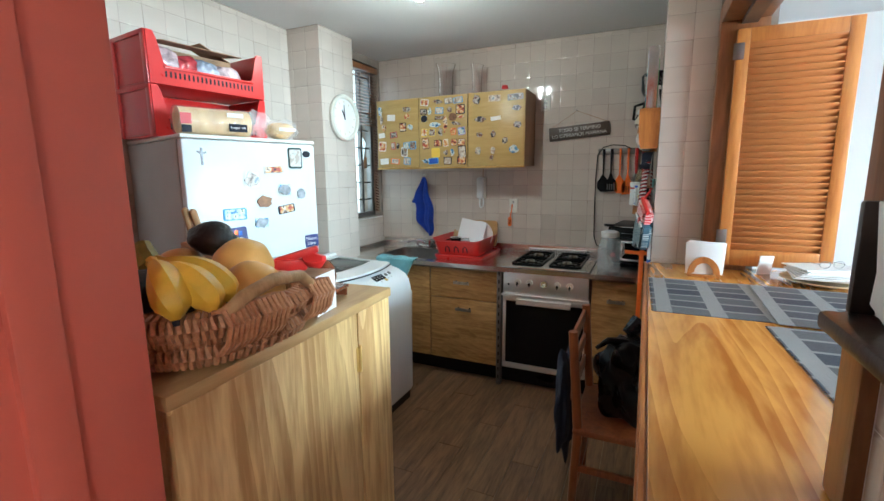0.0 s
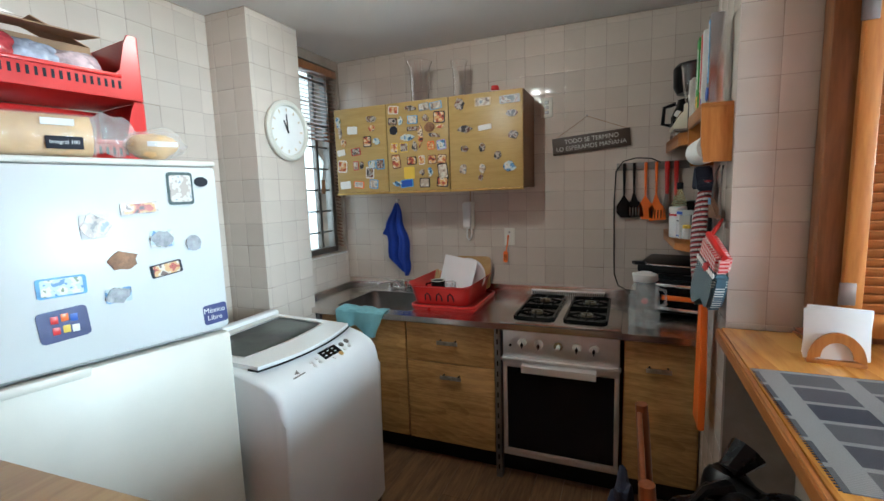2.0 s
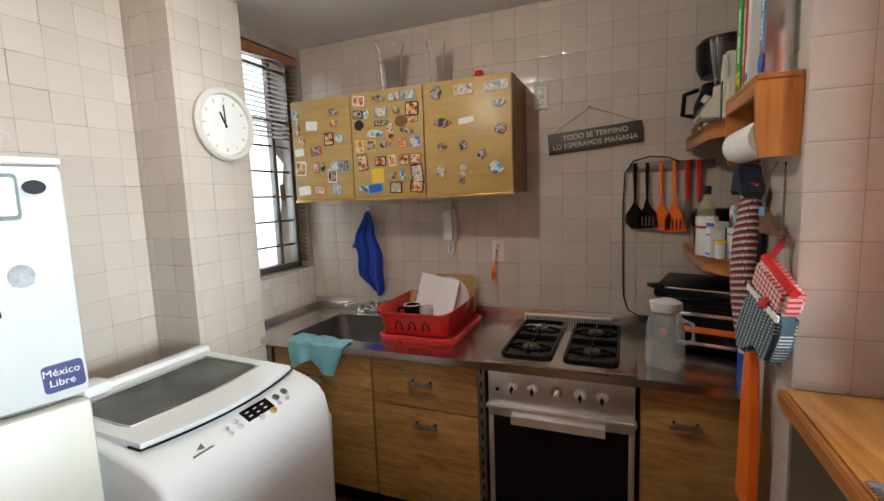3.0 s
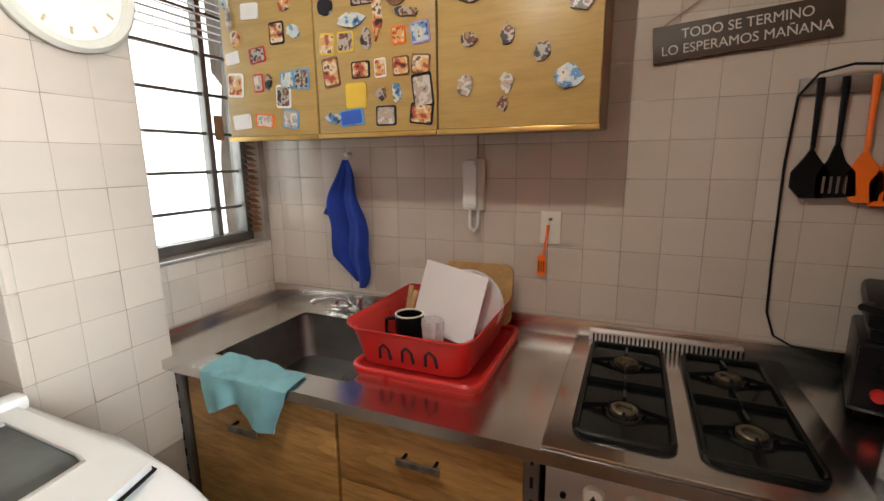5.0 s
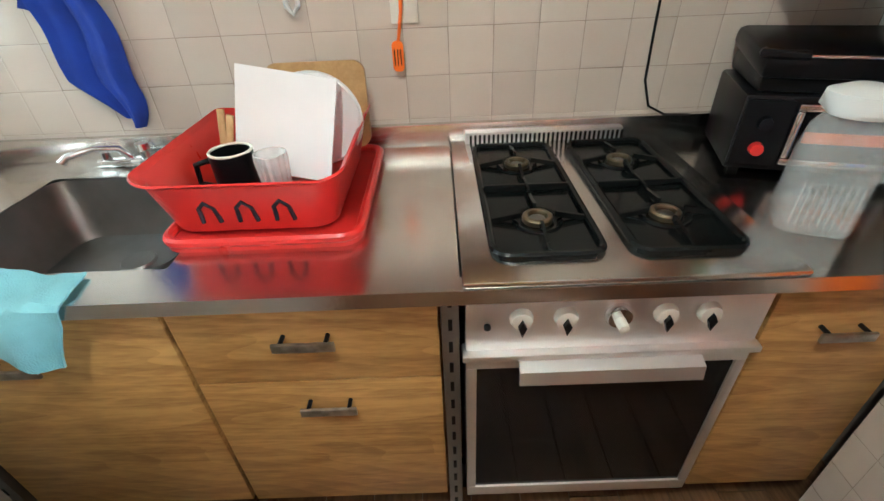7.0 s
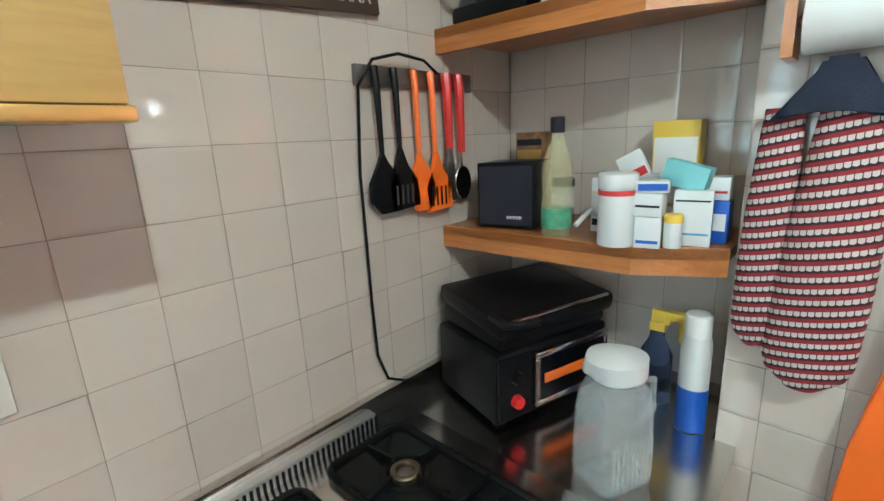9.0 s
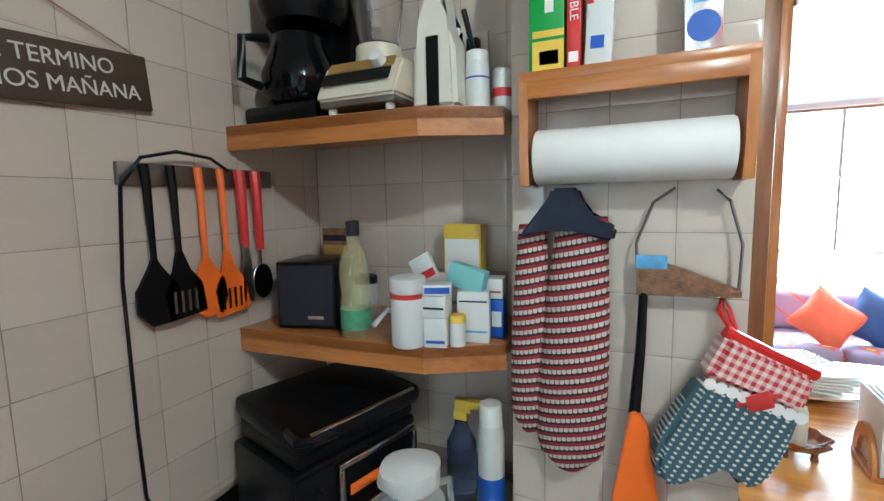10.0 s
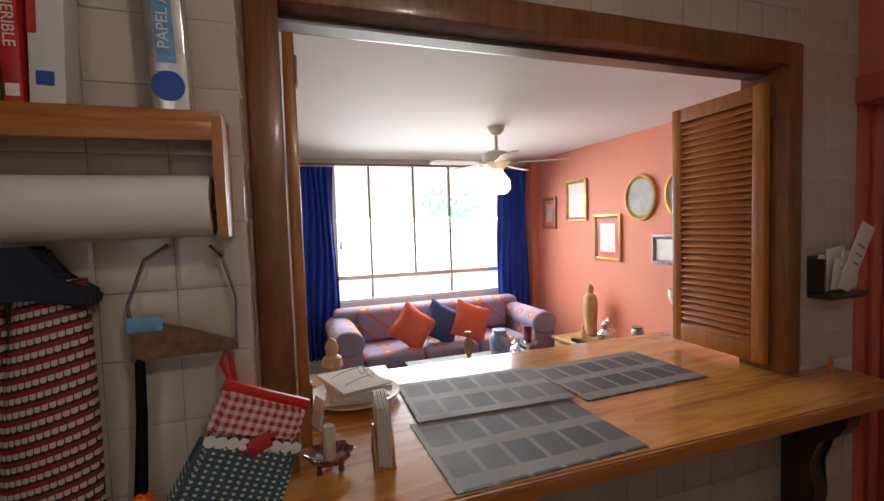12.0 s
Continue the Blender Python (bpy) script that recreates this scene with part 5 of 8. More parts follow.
bottle("small_bottle", (-0.075, -0.562, Z2), 0.017, 0.066, WHITE, YELLOW, "small white bottle with a yellow cap", 0.016, 0.95)
bottle("glass_jar", (0.03, -0.27, Z2), 0.030, 0.12, WATER_GLASS, INK, "small glass jar with a dark lid", 0.02, 0.9, category="jar")


def carton(x, y, z, w, d, hgt, rz, mat, label, strips=(), tilt=0.0):
    """A printed carton; strips: (from, to, material) up its front."""
    t = thing("carton", label, "box", (x, y, z), rz, group="medicine boxes")
    bm = boxes((-d / 2, d / 2, -w / 2, w / 2, 0, hgt), bevel=0.0012)
    if tilt:
        spin(bm, bm.verts, tilt, "X")
    b = part("box", bm, mat, t)
    for a0, a1, sm in strips:
        bm = boxes((-d / 2 - 0.0008, -d / 2, -w / 2 + 0.004, w / 2 - 0.004, a0 * hgt, a1 * hgt))
        if tilt:
            spin(bm, bm.verts, tilt, "X")
        part("print", bm, sm, b)


carton(-0.085, -0.520, Z2, 0.048, 0.05, 0.062, 12, WHITE, "white medicine box with a blue line", [(0.15, 0.25, BLUE_LABEL)])
carton(-0.085, -0.520, Z2 + 0.063, 0.052, 0.05, 0.045, 6, WHITE, "white medicine box stacked on another", [(0.4, 0.5, INK)])
carton(-0.080, -0.520, Z2 + 0.109, 0.060, 0.05, 0.022, 20, WHITE, "flat white and blue medicine box on the stack", [(0.2, 0.8, BLUE_LABEL)])
carton(-0.035, -0.585, Z2, 0.068, 0.03, 0.110, 10, WHITE, "tall white medicine box", [(0.80, 0.83, INK), (0.2, 0.24, SKY_INK)])
carton(-0.020, -0.560, Z2 + 0.112, 0.085, 0.03, 0.05, -6, TEAL, "teal medicine box lying askew", (), 14)
carton(0.02, -0.625, Z2, 0.03, 0.04, 0.085, 0, BLUE_LABEL, "dark blue medicine box", [(0.3, 0.7, WHITE)])
carton(0.03, -0.610, Z2 + 0.086, 0.05, 0.05, 0.045, 5, WHITE, "white carton on the blue one", [(0.3, 0.4, RED_INK)])
carton(0.0, -0.40, Z2, 0.075, 0.02, 0.125, -8, WHITE, "white tea carton with dark print", [(0.12, 0.24, INK), (0.7, 0.76, SAND)])
carton(0.02, -0.50, Z2, 0.08, 0.03, 0.135, 0, PAPER, "white paper carton behind the tubs", [(0.5, 0.56, SAND)])
carton(-0.02, -0.475, Z2 + 0.125, 0.055, 0.012, 0.06, 0, WHITE, "white sachet box standing askew", [(0.1, 0.4, RED_INK)], -28)
carton(0.12, -0.13, Z2, 0.085, 0.05, 0.235, 0, BRONZE, "brown coffee tin at the back of the shelf", [(0.55, 0.8, GOLD_TRIM), (0.85, 0.92, INK)])
carton(0.145, -0.50, Z2, 0.10, 0.05, 0.245, 0, YELLOW, "yellow and white carton at the back of the shelf", [(0.35, 0.85, PAPER)])
bm = bmesh.new()
tube(bm, [(-0.02, -0.40, Z2 + 0.03), (-0.06, -0.385, Z2 + 0.06), (-0.10, -0.37, Z2 + 0.03)], 0.006, 8)
solid("cable_end", bm, WHITE, "short white cable end among the boxes", "cable")

# toaster oven and press below
to = thing("toaster_oven", "black toaster oven with a chrome door frame", "toaster oven", (-0.285, -0.290, 0.90), -17)
part("case", boxes((0, 0.36, 0.012, 0.265, 0.012, 0.19), bevel=0.010), BLACK, to)
tdoor = part("door", boxes((0.105, 0.35, -0.006, 0.012, 0.035, 0.052), (0.105, 0.35, -0.006, 0.012, 0.16, 0.177), (0.105, 0.122, -0.006, 0.012, 0.052, 0.16), (0.333, 0.35, -0.006, 0.012, 0.052, 0.16), bevel=0.005), CHROME, to, "chrome door frame")
part("window", boxes((0.122, 0.333, 0.0, 0.008, 0.052, 0.16)), BLACK_GLASS, tdoor)
# painted reflection: an orange strip laid on the window, no tray inside
part("tray", boxes((0.135, 0.32, -0.003, 0.0, 0.09, 0.115), bevel=0.001), ORANGE, tdoor, "orange reflection painted across the oven window")
part("side_panel", boxes((0.005, 0.10, 0.004, 0.012, 0.03, 0.18)), BLACK, to)
for k in range(2):
    bm = bmesh.new()
    lathe(bm, [(0.016, 0.004), (0.014, -0.012), (0.003, -0.013)], 14, (0.052, 0, 0.07 + k * 0.06), "y")
    part("knob", bm, RED if k == 0 else BLACK, to)
for fx in (0.03, 0.33):
    part("foot", boxes((fx - 0.012, fx + 0.012, 0.03, 0.055, 0, 0.012)), BLACK, to)
gp = thing("sandwich_press", "black sandwich press with a chrome edge on the toaster oven", "grill press", (-0.27, -0.30, 1.092), -17)
part("lower_plate", boxes((0.0, 0.34, 0.02, 0.27, 0, 0.05), bevel=0.012), BLACK, gp)
bm = boxes((-0.01, 0.35, 0.0, 0.275, 0.055, 0.105), bevel=0.016)
spin(bm, bm.verts, 5, "X", (0, 0.27, 0.06))
lidp = part("upper_lid", bm, BLACK, gp, "black domed lid")
part("chrome_edge", boxes((0.02, 0.32, -0.006, 0.004, 0.078, 0.084), bevel=0.002), CHROME, lidp)
bm = bmesh.new()
tube(bm, [(0.0, 0.05, 0.08), (-0.02, -0.02, 0.09), (0.0, -0.045, 0.092), (0.05, -0.05, 0.092)], 0.010, 8)
part("handle", bm, BLACK, gp)

# water jug
jg = thing("water_jug", "ribbed clear glass water jug with white lid", "jug", (-0.245, -0.53, 0.902), -25)
bm = bmesh.new()
prof = [(0.058, 0.0), (0.063, 0.01), (0.061, 0.14), (0.055, 0.19), (0.042, 0.215), (0.042, 0.225)]
loops = []
for r, z in prof:
    loops.append([bm.verts.new((x, y, z)) for x, y in rounded(-r, r, -r * 0.85, r * 0.85, r * 0.35, 6)])
for a, b in zip(loops, loops[1:]):
    for i in range(len(a)):
        j = (i + 1) % len(a)
        bm.faces.new((a[i], a[j], b[j], b[i]))
bm.faces.new(loops[0][::-1])
bmesh.ops.solidify(bm, geom=list(bm.faces), thickness=0.004)
jb = part("body", bm, WATER_GLASS, jg, "ribbed clear glass body")
for k in range(9):
    bm = bmesh.new()
    tube(bm, [(-0.045 + k * 0.01125, -0.054, 0.02), (-0.045 + k * 0.01125, -0.053, 0.11)], 0.0025, 5)
    part("rib", bm, WATER_GLASS, jb)
bm = bmesh.new()
lathe(bm, [(0.052, 0.222), (0.058, 0.230), (0.055, 0.258), (0.03, 0.268), (0.004, 0.270)], 20)
for v in bm.verts:
    v.co.x *= 1 + 0.10 * math.sin(v.co.z * 300 + v.co.y * 40)
part("lid", bm, WHITE, jg, "white crinkled lid")
bm = bmesh.new()
tube(bm, [(0.055, 0, 0.195), (0.098, 0, 0.185), (0.102, 0, 0.12), (0.060, 0, 0.10)], 0.008, 8)
part("handle", bm, WATER_GLASS, jg)
bottle("spray_can", (0.015, -0.605, 0.902), 0.031, 0.275, WHITE, PAPER, "blue and white aerosol can with white cap", 0.055, 0.8, (0.0, 0.38, BLUE_LABEL), "aerosol can")
sb = thing("spray_bottle", "blue spray bottle with a yellow trigger", "spray bottle", (0.095, -0.50, 0.902))
bm = bmesh.new()
lathe(bm, [(0.038, 0), (0.040, 0.01), (0.038, 0.12), (0.018, 0.16), (0.016, 0.18)], 20)
part("bottle", bm, BLUE_GLASS, sb)
bm = boxes((-0.012, 0.012, -0.02, 0.018, 0.18, 0.205), (-0.012, 0.012, -0.075, -0.018, 0.214, 0.236), (-0.010, 0.010, -0.03, 0.015, 0.200, 0.236), (-0.006, 0.006, -0.06, -0.048, 0.160, 0.216), bevel=0.004)
part("trigger", bm, YELLOW, sb, "yellow trigger head")

# ---- the pillar: paper holder and hung cloths ----
hd = thing("paper_towel_holder", "honey-wood paper towel holder fixed to the pillar", "paper holder", (-0.002, -0.885, 1.665))
part("top_shelf", boxes((-0.098, 0.0, -0.185, 0.185, 0.185, 0.203), (-0.098, -0.082, -0.17, 0.17, 0.155, 0.186), bevel=0.002), HONEY_ALONG, hd)
for sy in (-1, 1):
    bm = bmesh.new()
    y0, y1 = (0.169, 0.185) if sy > 0 else (-0.185, -0.169)
    prism(bm, [(-0.098, 0.19), (0.0, 0.19), (0.0, 0.0), (-0.085, 0.0), (-0.095, 0.06)], 0, 1, "y")
    for v in bm.verts:
        v.co.y = y0 if v.co.y < 0.5 else y1
    part("side", bm, HONEY_UP, hd)
roll = thing("paper_towel_roll", "white kitchen paper roll in its holder", "paper roll", (-0.058, -0.885, 1.718))
bm = bmesh.new()
lathe(bm, [(0.018, -0.158), (0.049, -0.160), (0.051, -0.156), (0.0505, 0.0), (0.051, 0.156), (0.049, 0.160), (0.018, 0.158)], 32, axis="y")
part("roll", bm, PAPER, roll)
bm = bmesh.new()
lathe(bm, [(0.010, -0.169), (0.010, 0.169)], 12, axis="y")
part("dowel", bm, BROWN_FRAME, roll)


def read_down(x, y, z):
    return Matrix(((0, 0, -1, x), (0, -1, 0, y), (-1, 0, 0, z), (0, 0, 0, 1)))


def read_up(x, y, z):
    return Matrix(((0, 0, -1, x), (0, 1, 0, y), (1, 0, 0, z), (0, 0, 0, 1)))


def foil_box(y, w, d, hgt, mat, label, prints, lean=0.0):
    t = thing("wrap_box", label, "box", (-0.048, y, 1.870), group="boxes on the paper holder")
    bm = boxes((-d / 2, d / 2, -w / 2, w / 2, 0, hgt), bevel=0.0015)
    spin(bm, bm.verts, lean, "X")
    b = part("box", bm, mat, t)
    for a0, a1, y0, y1, m in prints:
        bm = boxes((-d / 2 - 0.001, -d / 2, -w / 2 + y0 * w, -w / 2 + y1 * w, a0 * hgt, a1 * hgt))
        spin(bm, bm.verts, lean, "X")
        part("print", bm, m, b)
    return t


foil_box(-0.745, 0.062, 0.06, 0.30, GREEN_LABEL, "green and yellow freezer bag box standing upright", [(0.0, 0.18, 0, 0.9, YELLOW), (0.2, 0.24, 0.0, 0.9, YELLOW), (0.34, 0.46, 0.3, 0.55, PAPER), (0.48, 0.60, 0.3, 0.62, PAPER), (0.63, 0.72, 0.3, 0.5, PAPER), (0.74, 0.86, 0.3, 0.6, PAPER), (0.04, 0.12, 0.15, 0.7, PAPER)])
red_box = foil_box(-0.792, 0.024, 0.05, 0.30, RED, "narrow red cling film box standing upright", [(0.04, 0.10, 0.15, 0.85, PAPER)])
foil_box(-0.833, 0.045, 0.05, 0.30, WHITE, "white cling film box standing upright", [(0.10, 0.17, 0.3, 0.8, BLUE_LABEL), (0.35, 0.9, 0.75, 1.0, RED_INK)], 2)
writing("lettering", "AUTOADHERIBLE", 0.021, read_down(-0.0262, 0.0, 0.165), PAPER, red_box, "white lettering up the side")
fb = foil_box(-0.995, 0.055, 0.05, 0.31, SILVER, "silver and blue foil roll box standing upright", [(0.25, 0.95, 0.25, 0.75, SKY_INK)], -2)
bm = bmesh.new()
lathe(bm, [(0.024, 0.0), (0.024, -0.0015)], 24, (0, 0, 0))
spin(bm, bm.verts, 90, "Y")
bmesh.ops.translate(bm, verts=bm.verts, vec=(-0.0275, 0.002, 0.04))
part("round_mark", bm, BLUE_LABEL, fb, "round blue mark")
writing("lettering", "PAPEL ALUMINIO", 0.024, read_up(-0.0275, 0.005, 0.19), PAPER, fb, "white lettering up the side")

kn = thing("knit_cover", "red, white and black knitted cover hung by a navy loop", "knitted cover", (-0.012, -0.775, 1.64))
def lobe(cy, w, z0, z1, depth):
    bm = bmesh.new()
    rings = []
    n = 18
    for k in range(n + 1):
        f = k / n
        z = z0 + (z1 - z0) * f
        ww = w * (0.80 + 0.35 * math.sin(min(1, f * 1.25) * math.pi * 0.55)) * (1 if f < 0.88 else math.sqrt(max(0.05, 1 - ((f - 0.88) / 0.13) ** 2)))
        dd = depth * (0.6 + 0.4 * math.sin(f * math.pi))
        rings.append([bm.verts.new((-dd * (1 + math.sin(a)) * 0.5 - 0.004, cy + 0.02 * f * (1 if cy < 0 else 0.2) + ww * math.cos(a), z)) for a in [2 * math.pi * i / 20 for i in range(20)]])
    for a, b in zip(rings, rings[1:]):
        for i in range(20):
            j = (i + 1) % 20
            bm.faces.new((a[i], a[j], b[j], b[i]))
    bm.faces.new(rings[0][::-1])
    bm.faces.new(rings[-1])
    return bm
part("front_lobe", lobe(-0.032, 0.058, -0.035, -0.545, 0.07), KNIT, kn)
part("back_lobe", lobe(0.064, 0.035, -0.050, -0.485, 0.05), KNIT, kn)
bm = bmesh.new()
prism(bm, [(0.085, -0.075), (0.035, -0.02), (0.02, 0.02), (-0.025, 0.02), (-0.045, -0.03), (-0.095, -0.055), (-0.09, -0.08), (-0.02, -0.055), (0.03, -0.06)], -0.066, -0.006, "x")
bmesh.ops.bevel(bm, geom=list(bm.edges), offset=0.006, segments=2, affect="EDGES")
part("collar", bm, NAVY, kn, "navy cloth collar")

ds = thing("hanging_dustpan", "orange dustpan with a black handle on a wire loop", "dustpan", (-0.03, -0.985, 1.465))
bm = bmesh.new()
tube(bm, [(0, 0.075, 0.0), (0.0, 0.082, 0.09), (0.005, 0.055, 0.165), (0.01, 0.02, 0.19)], 0.003, 6)
tube(bm, [(0, -0.082, 0.01), (0.0, -0.085, 0.09), (0.005, -0.065, 0.165), (0.01, -0.045, 0.185)], 0.003, 6)
part("wire_loop", bm, STEEL_DARK, ds)
bm = bmesh.new()
prism(bm, [(0.080, 0.07), (0.080, -0.005), (-0.085, 0.0), (-0.085, 0.012), (0.0, 0.045)], -0.012, 0.004, "x")
part("painted_wedge", bm, BRONZE, ds, "brown wedge with a painted blue edge")
part("blue_edge", boxes((-0.0135, -0.012, 0.03, 0.082, 0.045, 0.070), bevel=0.0005), SKY_INK, ds)
bm = bmesh.new()
tube(bm, [(-0.006, 0.068, 0.0), (-0.008, 0.070, -0.10), (-0.012, 0.078, -0.235)], [0.008, 0.009, 0.011], 8)
part("handle", bm, BLACK, ds)
bm = bmesh.new()
prism(bm, [(0.085, -0.225), (0.07, -0.225), (0.055, -0.25), (0.0, -0.62), (0.0, -0.85), (0.15, -0.85), (0.12, -0.45)], -0.028, -0.004, "x")
bmesh.ops.bevel(bm, geom=list(bm.edges), offset=0.004, segments=2, affect="EDGES")
part("pan", bm, ORANGE, ds, "bright orange plastic pan")

mt = thing("oven_mitt", "oven mitt in red gingham and dotted dark green cotton", "oven mitt", (-0.046, -1.055, 1.455), 12)
cuff = [(0.01, -0.045), (-0.125, -0.115), (-0.105, -0.180), (0.048, -0.125)]
hand_part = [(0.048, -0.127), (-0.104, -0.182), (-0.085, -0.255), (-0.055, -0.312), (-0.02, -0.322), (0.0, -0.29), (0.012, -0.268), (0.035, -0.285), (0.075, -0.330), (0.110, -0.325), (0.122, -0.285), (0.112, -0.235)]
for nm, ol, m in (("cuff", cuff, GINGHAM), ("palm", hand_part, DOTTED)):
    bm = bmesh.new()
    prism(bm, ol, -0.030, 0.022, "x")
    bmesh.ops.bevel(bm, geom=list(bm.edges), offset=0.011, segments=3, affect="EDGES")
    part(nm, bm, m, mt)
bm = bmesh.new()
tube(bm, [(-0.01, 0.012, -0.046), (-0.01, -0.06, -0.083), (-0.01, -0.128, -0.115)], 0.011, 8)
tube(bm, [(-0.005, 0.0, -0.045), (0.02, 0.012, -0.015), (0.03, 0.004, 0.005), (0.02, -0.004, -0.015), (-0.005, -0.008, -0.05)], 0.005, 8)
part("piping", bm, RED, mt, "red piping and hanging loop")
bm = boxes((-0.035, -0.029, -0.055, -0.015, -0.175, -0.145), (-0.034, -0.029, -0.065, 0.0, -0.162, -0.153), bevel=0.003)
spin(bm, bm.verts, -18, "X", (0, -0.03, -0.155))
part("bow", bm, RED_INK, mt, "small red bow")
bm = bmesh.new()
for k in range(9):
    f = k / 8
    lathe(bm, [(0.0105, -0.0335), (0.0095, -0.030)], 10, (0.0, 0.040 - 0.138 * f, -0.132 - 0.050 * f), "x")
part("lace_trim", bm, PAPER, mt, "white lace trim")

# ---- clock on the pier ----
CLOCK = 1.07
ck = thing("wall_clock", "round cream-framed wall clock on the tiled pier", "clock", (-2.146, -0.815, 1.968), 90)
ck.scale = (CLOCK, 1, CLOCK)
# local -y faces the room
bm = bmesh.new()
lathe(bm, [(0.128, 0.0), (0.155, -0.004), (0.158, -0.022), (0.148, -0.034), (0.132, -0.030), (0.128, -0.014)], 40, axis="y", close=False)
part("frame", bm, WHITE_OLD, ck, "cream plastic frame")
bm = bmesh.new()
lathe(bm, [(0.13, -0.002), (0.13, -0.012)], 40, axis="y")
face = part("face", bm, PAPER, ck, "white clock face")
for k in range(12):
    a = radians(30 * k)
    bm = boxes((-0.003, 0.003, -0.0135, -0.012, 0.100, 0.116))
    spin(bm, bm.verts, 30 * k, "Y")
    part("hour_mark", bm, SAND, face)
for ln, ang, w in ((0.058, -28, 0.004), (0.085, -3, 0.003)):
    bm = boxes((-w, w, -0.0165, -0.0145, -0.012, ln))
    spin(bm, bm.verts, ang, "Y")
    part("pointer", bm, INK, face)

# ---- magnets ----
def printed(name, colours, scale=34.0):
    """A small colour print: patches of a few inks, different on every object."""
    m = bpy.data.materials.new(name)
    m.use_nodes = True
    n, l = m.node_tree.nodes, m.node_tree.links
    b = n["Principled BSDF"]
    b.inputs["Roughness"].default_value = 0.35
    tc, info, add, ns, cells, ramp = [n.new("ShaderNode" + k) for k in ("TexCoord", "ObjectInfo", "VectorMath", "TexNoise", "TexVoronoi", "ValToRGB")]
    scl = n.new("ShaderNodeMath")
    scl.operation, scl.inputs[1].default_value = "MULTIPLY", 61.0
    l.new(info.outputs["Random"], scl.inputs[0])
    l.new(tc.outputs["Object"], add.inputs[0])
    l.new(scl.outputs[0], add.inputs[1])
    ns.inputs["Scale"].default_value, ns.inputs["Detail"].default_value = scale, 3
    l.new(add.outputs[0], ns.inputs["Vector"])
    cells.inputs["Scale"].default_value = scale * 1.4
    l.new(add.outputs[0], cells.inputs["Vector"])
    mixv = op(n, l, "ADD", op(n, l, "MULTIPLY", ns.outputs["Fac"], 0.92), op(n, l, "MULTIPLY", cells.outputs["Distance"], 0.10))
    ramp.color_ramp.interpolation = "CONSTANT"
    el = ramp.color_ramp.elements
    while len(el) < len(colours):
        el.new(0.5)
    for k, c in enumerate(colours):
        el[k].position = 0.30 + 0.42 * k / len(colours) if k else 0.0
        el[k].color = (*c, 1)
    l.new(mixv, ramp.inputs["Fac"])
    l.new(ramp.outputs["Color"], b.inputs["Base Color"])
    return m


PRINT_PALE = printed("pale_print_picture", [(0.16, 0.13, 0.12), (0.44, 0.36, 0.30), (0.62, 0.58, 0.52), (0.28, 0.32, 0.36)])
PRINT_WARM = printed("warm_print_picture", [(0.03, 0.02, 0.02), (0.42, 0.07, 0.04), (0.62, 0.36, 0.14), (0.70, 0.60, 0.46), (0.16, 0.10, 0.08)])
PRINT_COOL = printed("cool_print_picture", [(0.03, 0.05, 0.09), (0.10, 0.24, 0.46), (0.48, 0.58, 0.62), (0.66, 0.64, 0.58), (0.16, 0.22, 0.12)])
PRINT_DARK = printed("dark_print_picture", [(0.012, 0.012, 0.015), (0.05, 0.045, 0.05), (0.42, 0.38, 0.34), (0.14, 0.05, 0.04), (0.30, 0.24, 0.12)])
PRINT_OF = {id(PAPER): PRINT_PALE, id(SAND): PRINT_WARM, id(SKY_INK): PRINT_COOL, id(RED_INK): PRINT_WARM, id(BRONZE): PRINT_DARK, id(PEWTER): PRINT_DARK, id(GREEN_INK): PRINT_COOL, id(YELLOW): PRINT_WARM, id(INK): PRINT_DARK, id(LAVENDER): PRINT_COOL, id(ORANGE): PRINT_WARM}
GREEN_DARK = material("dark_green_frame", (0.012, 0.04, 0.034), 0.4, vary=0.2, bump=0.05)


def magnet(parent_at, rz, x, z, w, h, mat, shape, label, inner=None, tilt=0.0):
    """One flat magnet on a door that faces local -y; x, z from the door's corner."""
    t = thing("fridge_magnet", label, "magnet", parent_at, rz, group="souvenir magnets")
    bm = bmesh.new()
    if shape == "plate":
        prism(bm, rounded(x - w / 2, x + w / 2, z - h / 2, z + h / 2, min(w, h) * 0.12, 2), -0.004, -0.0002, "y")
    elif shape == "round":
        prism(bm, [(x + w / 2 * math.cos(a), z + h / 2 * math.sin(a)) for a in [2 * math.pi * k / 14 for k in range(14)]], -0.006, -0.0002, "y")
    else:
        r = random.Random(int(x * 9973 + z * 7919))
        n = 14
        prism(bm, [(x + w / 2 * math.cos(2 * math.pi * k / n) * (0.62 + 0.38 * r.random()), z + h / 2 * math.sin(2 * math.pi * k / n) * (0.62 + 0.38 * r.random())) for k in range(n)], -0.008, -0.0002, "y")
    if tilt:
        spin(bm, bm.verts, tilt, "Y", (x, 0, z))
    b = part("plate", bm, mat, t)
    if inner:
        bm = bmesh.new()
        prism(bm, rounded(x - w * 0.42, x + w * 0.42, z - h * 0.41, z + h * 0.41, min(w, h) * 0.08, 2), -0.0052, -0.0040, "y")
        if tilt:
            spin(bm, bm.verts, tilt, "Y", (x, 0, z))
        part("picture", bm, inner, b)


NAMES = {id(PAPER): "white", id(SAND): "sand-coloured", id(SKY_INK): "sky-blue", id(RED_INK): "red", id(BRONZE): "brown", id(PEWTER): "grey", id(GREEN_INK): "green", id(YELLOW): "yellow", id(INK): "dark", id(LAVENDER): "lavender", id(ORANGE): "orange"}


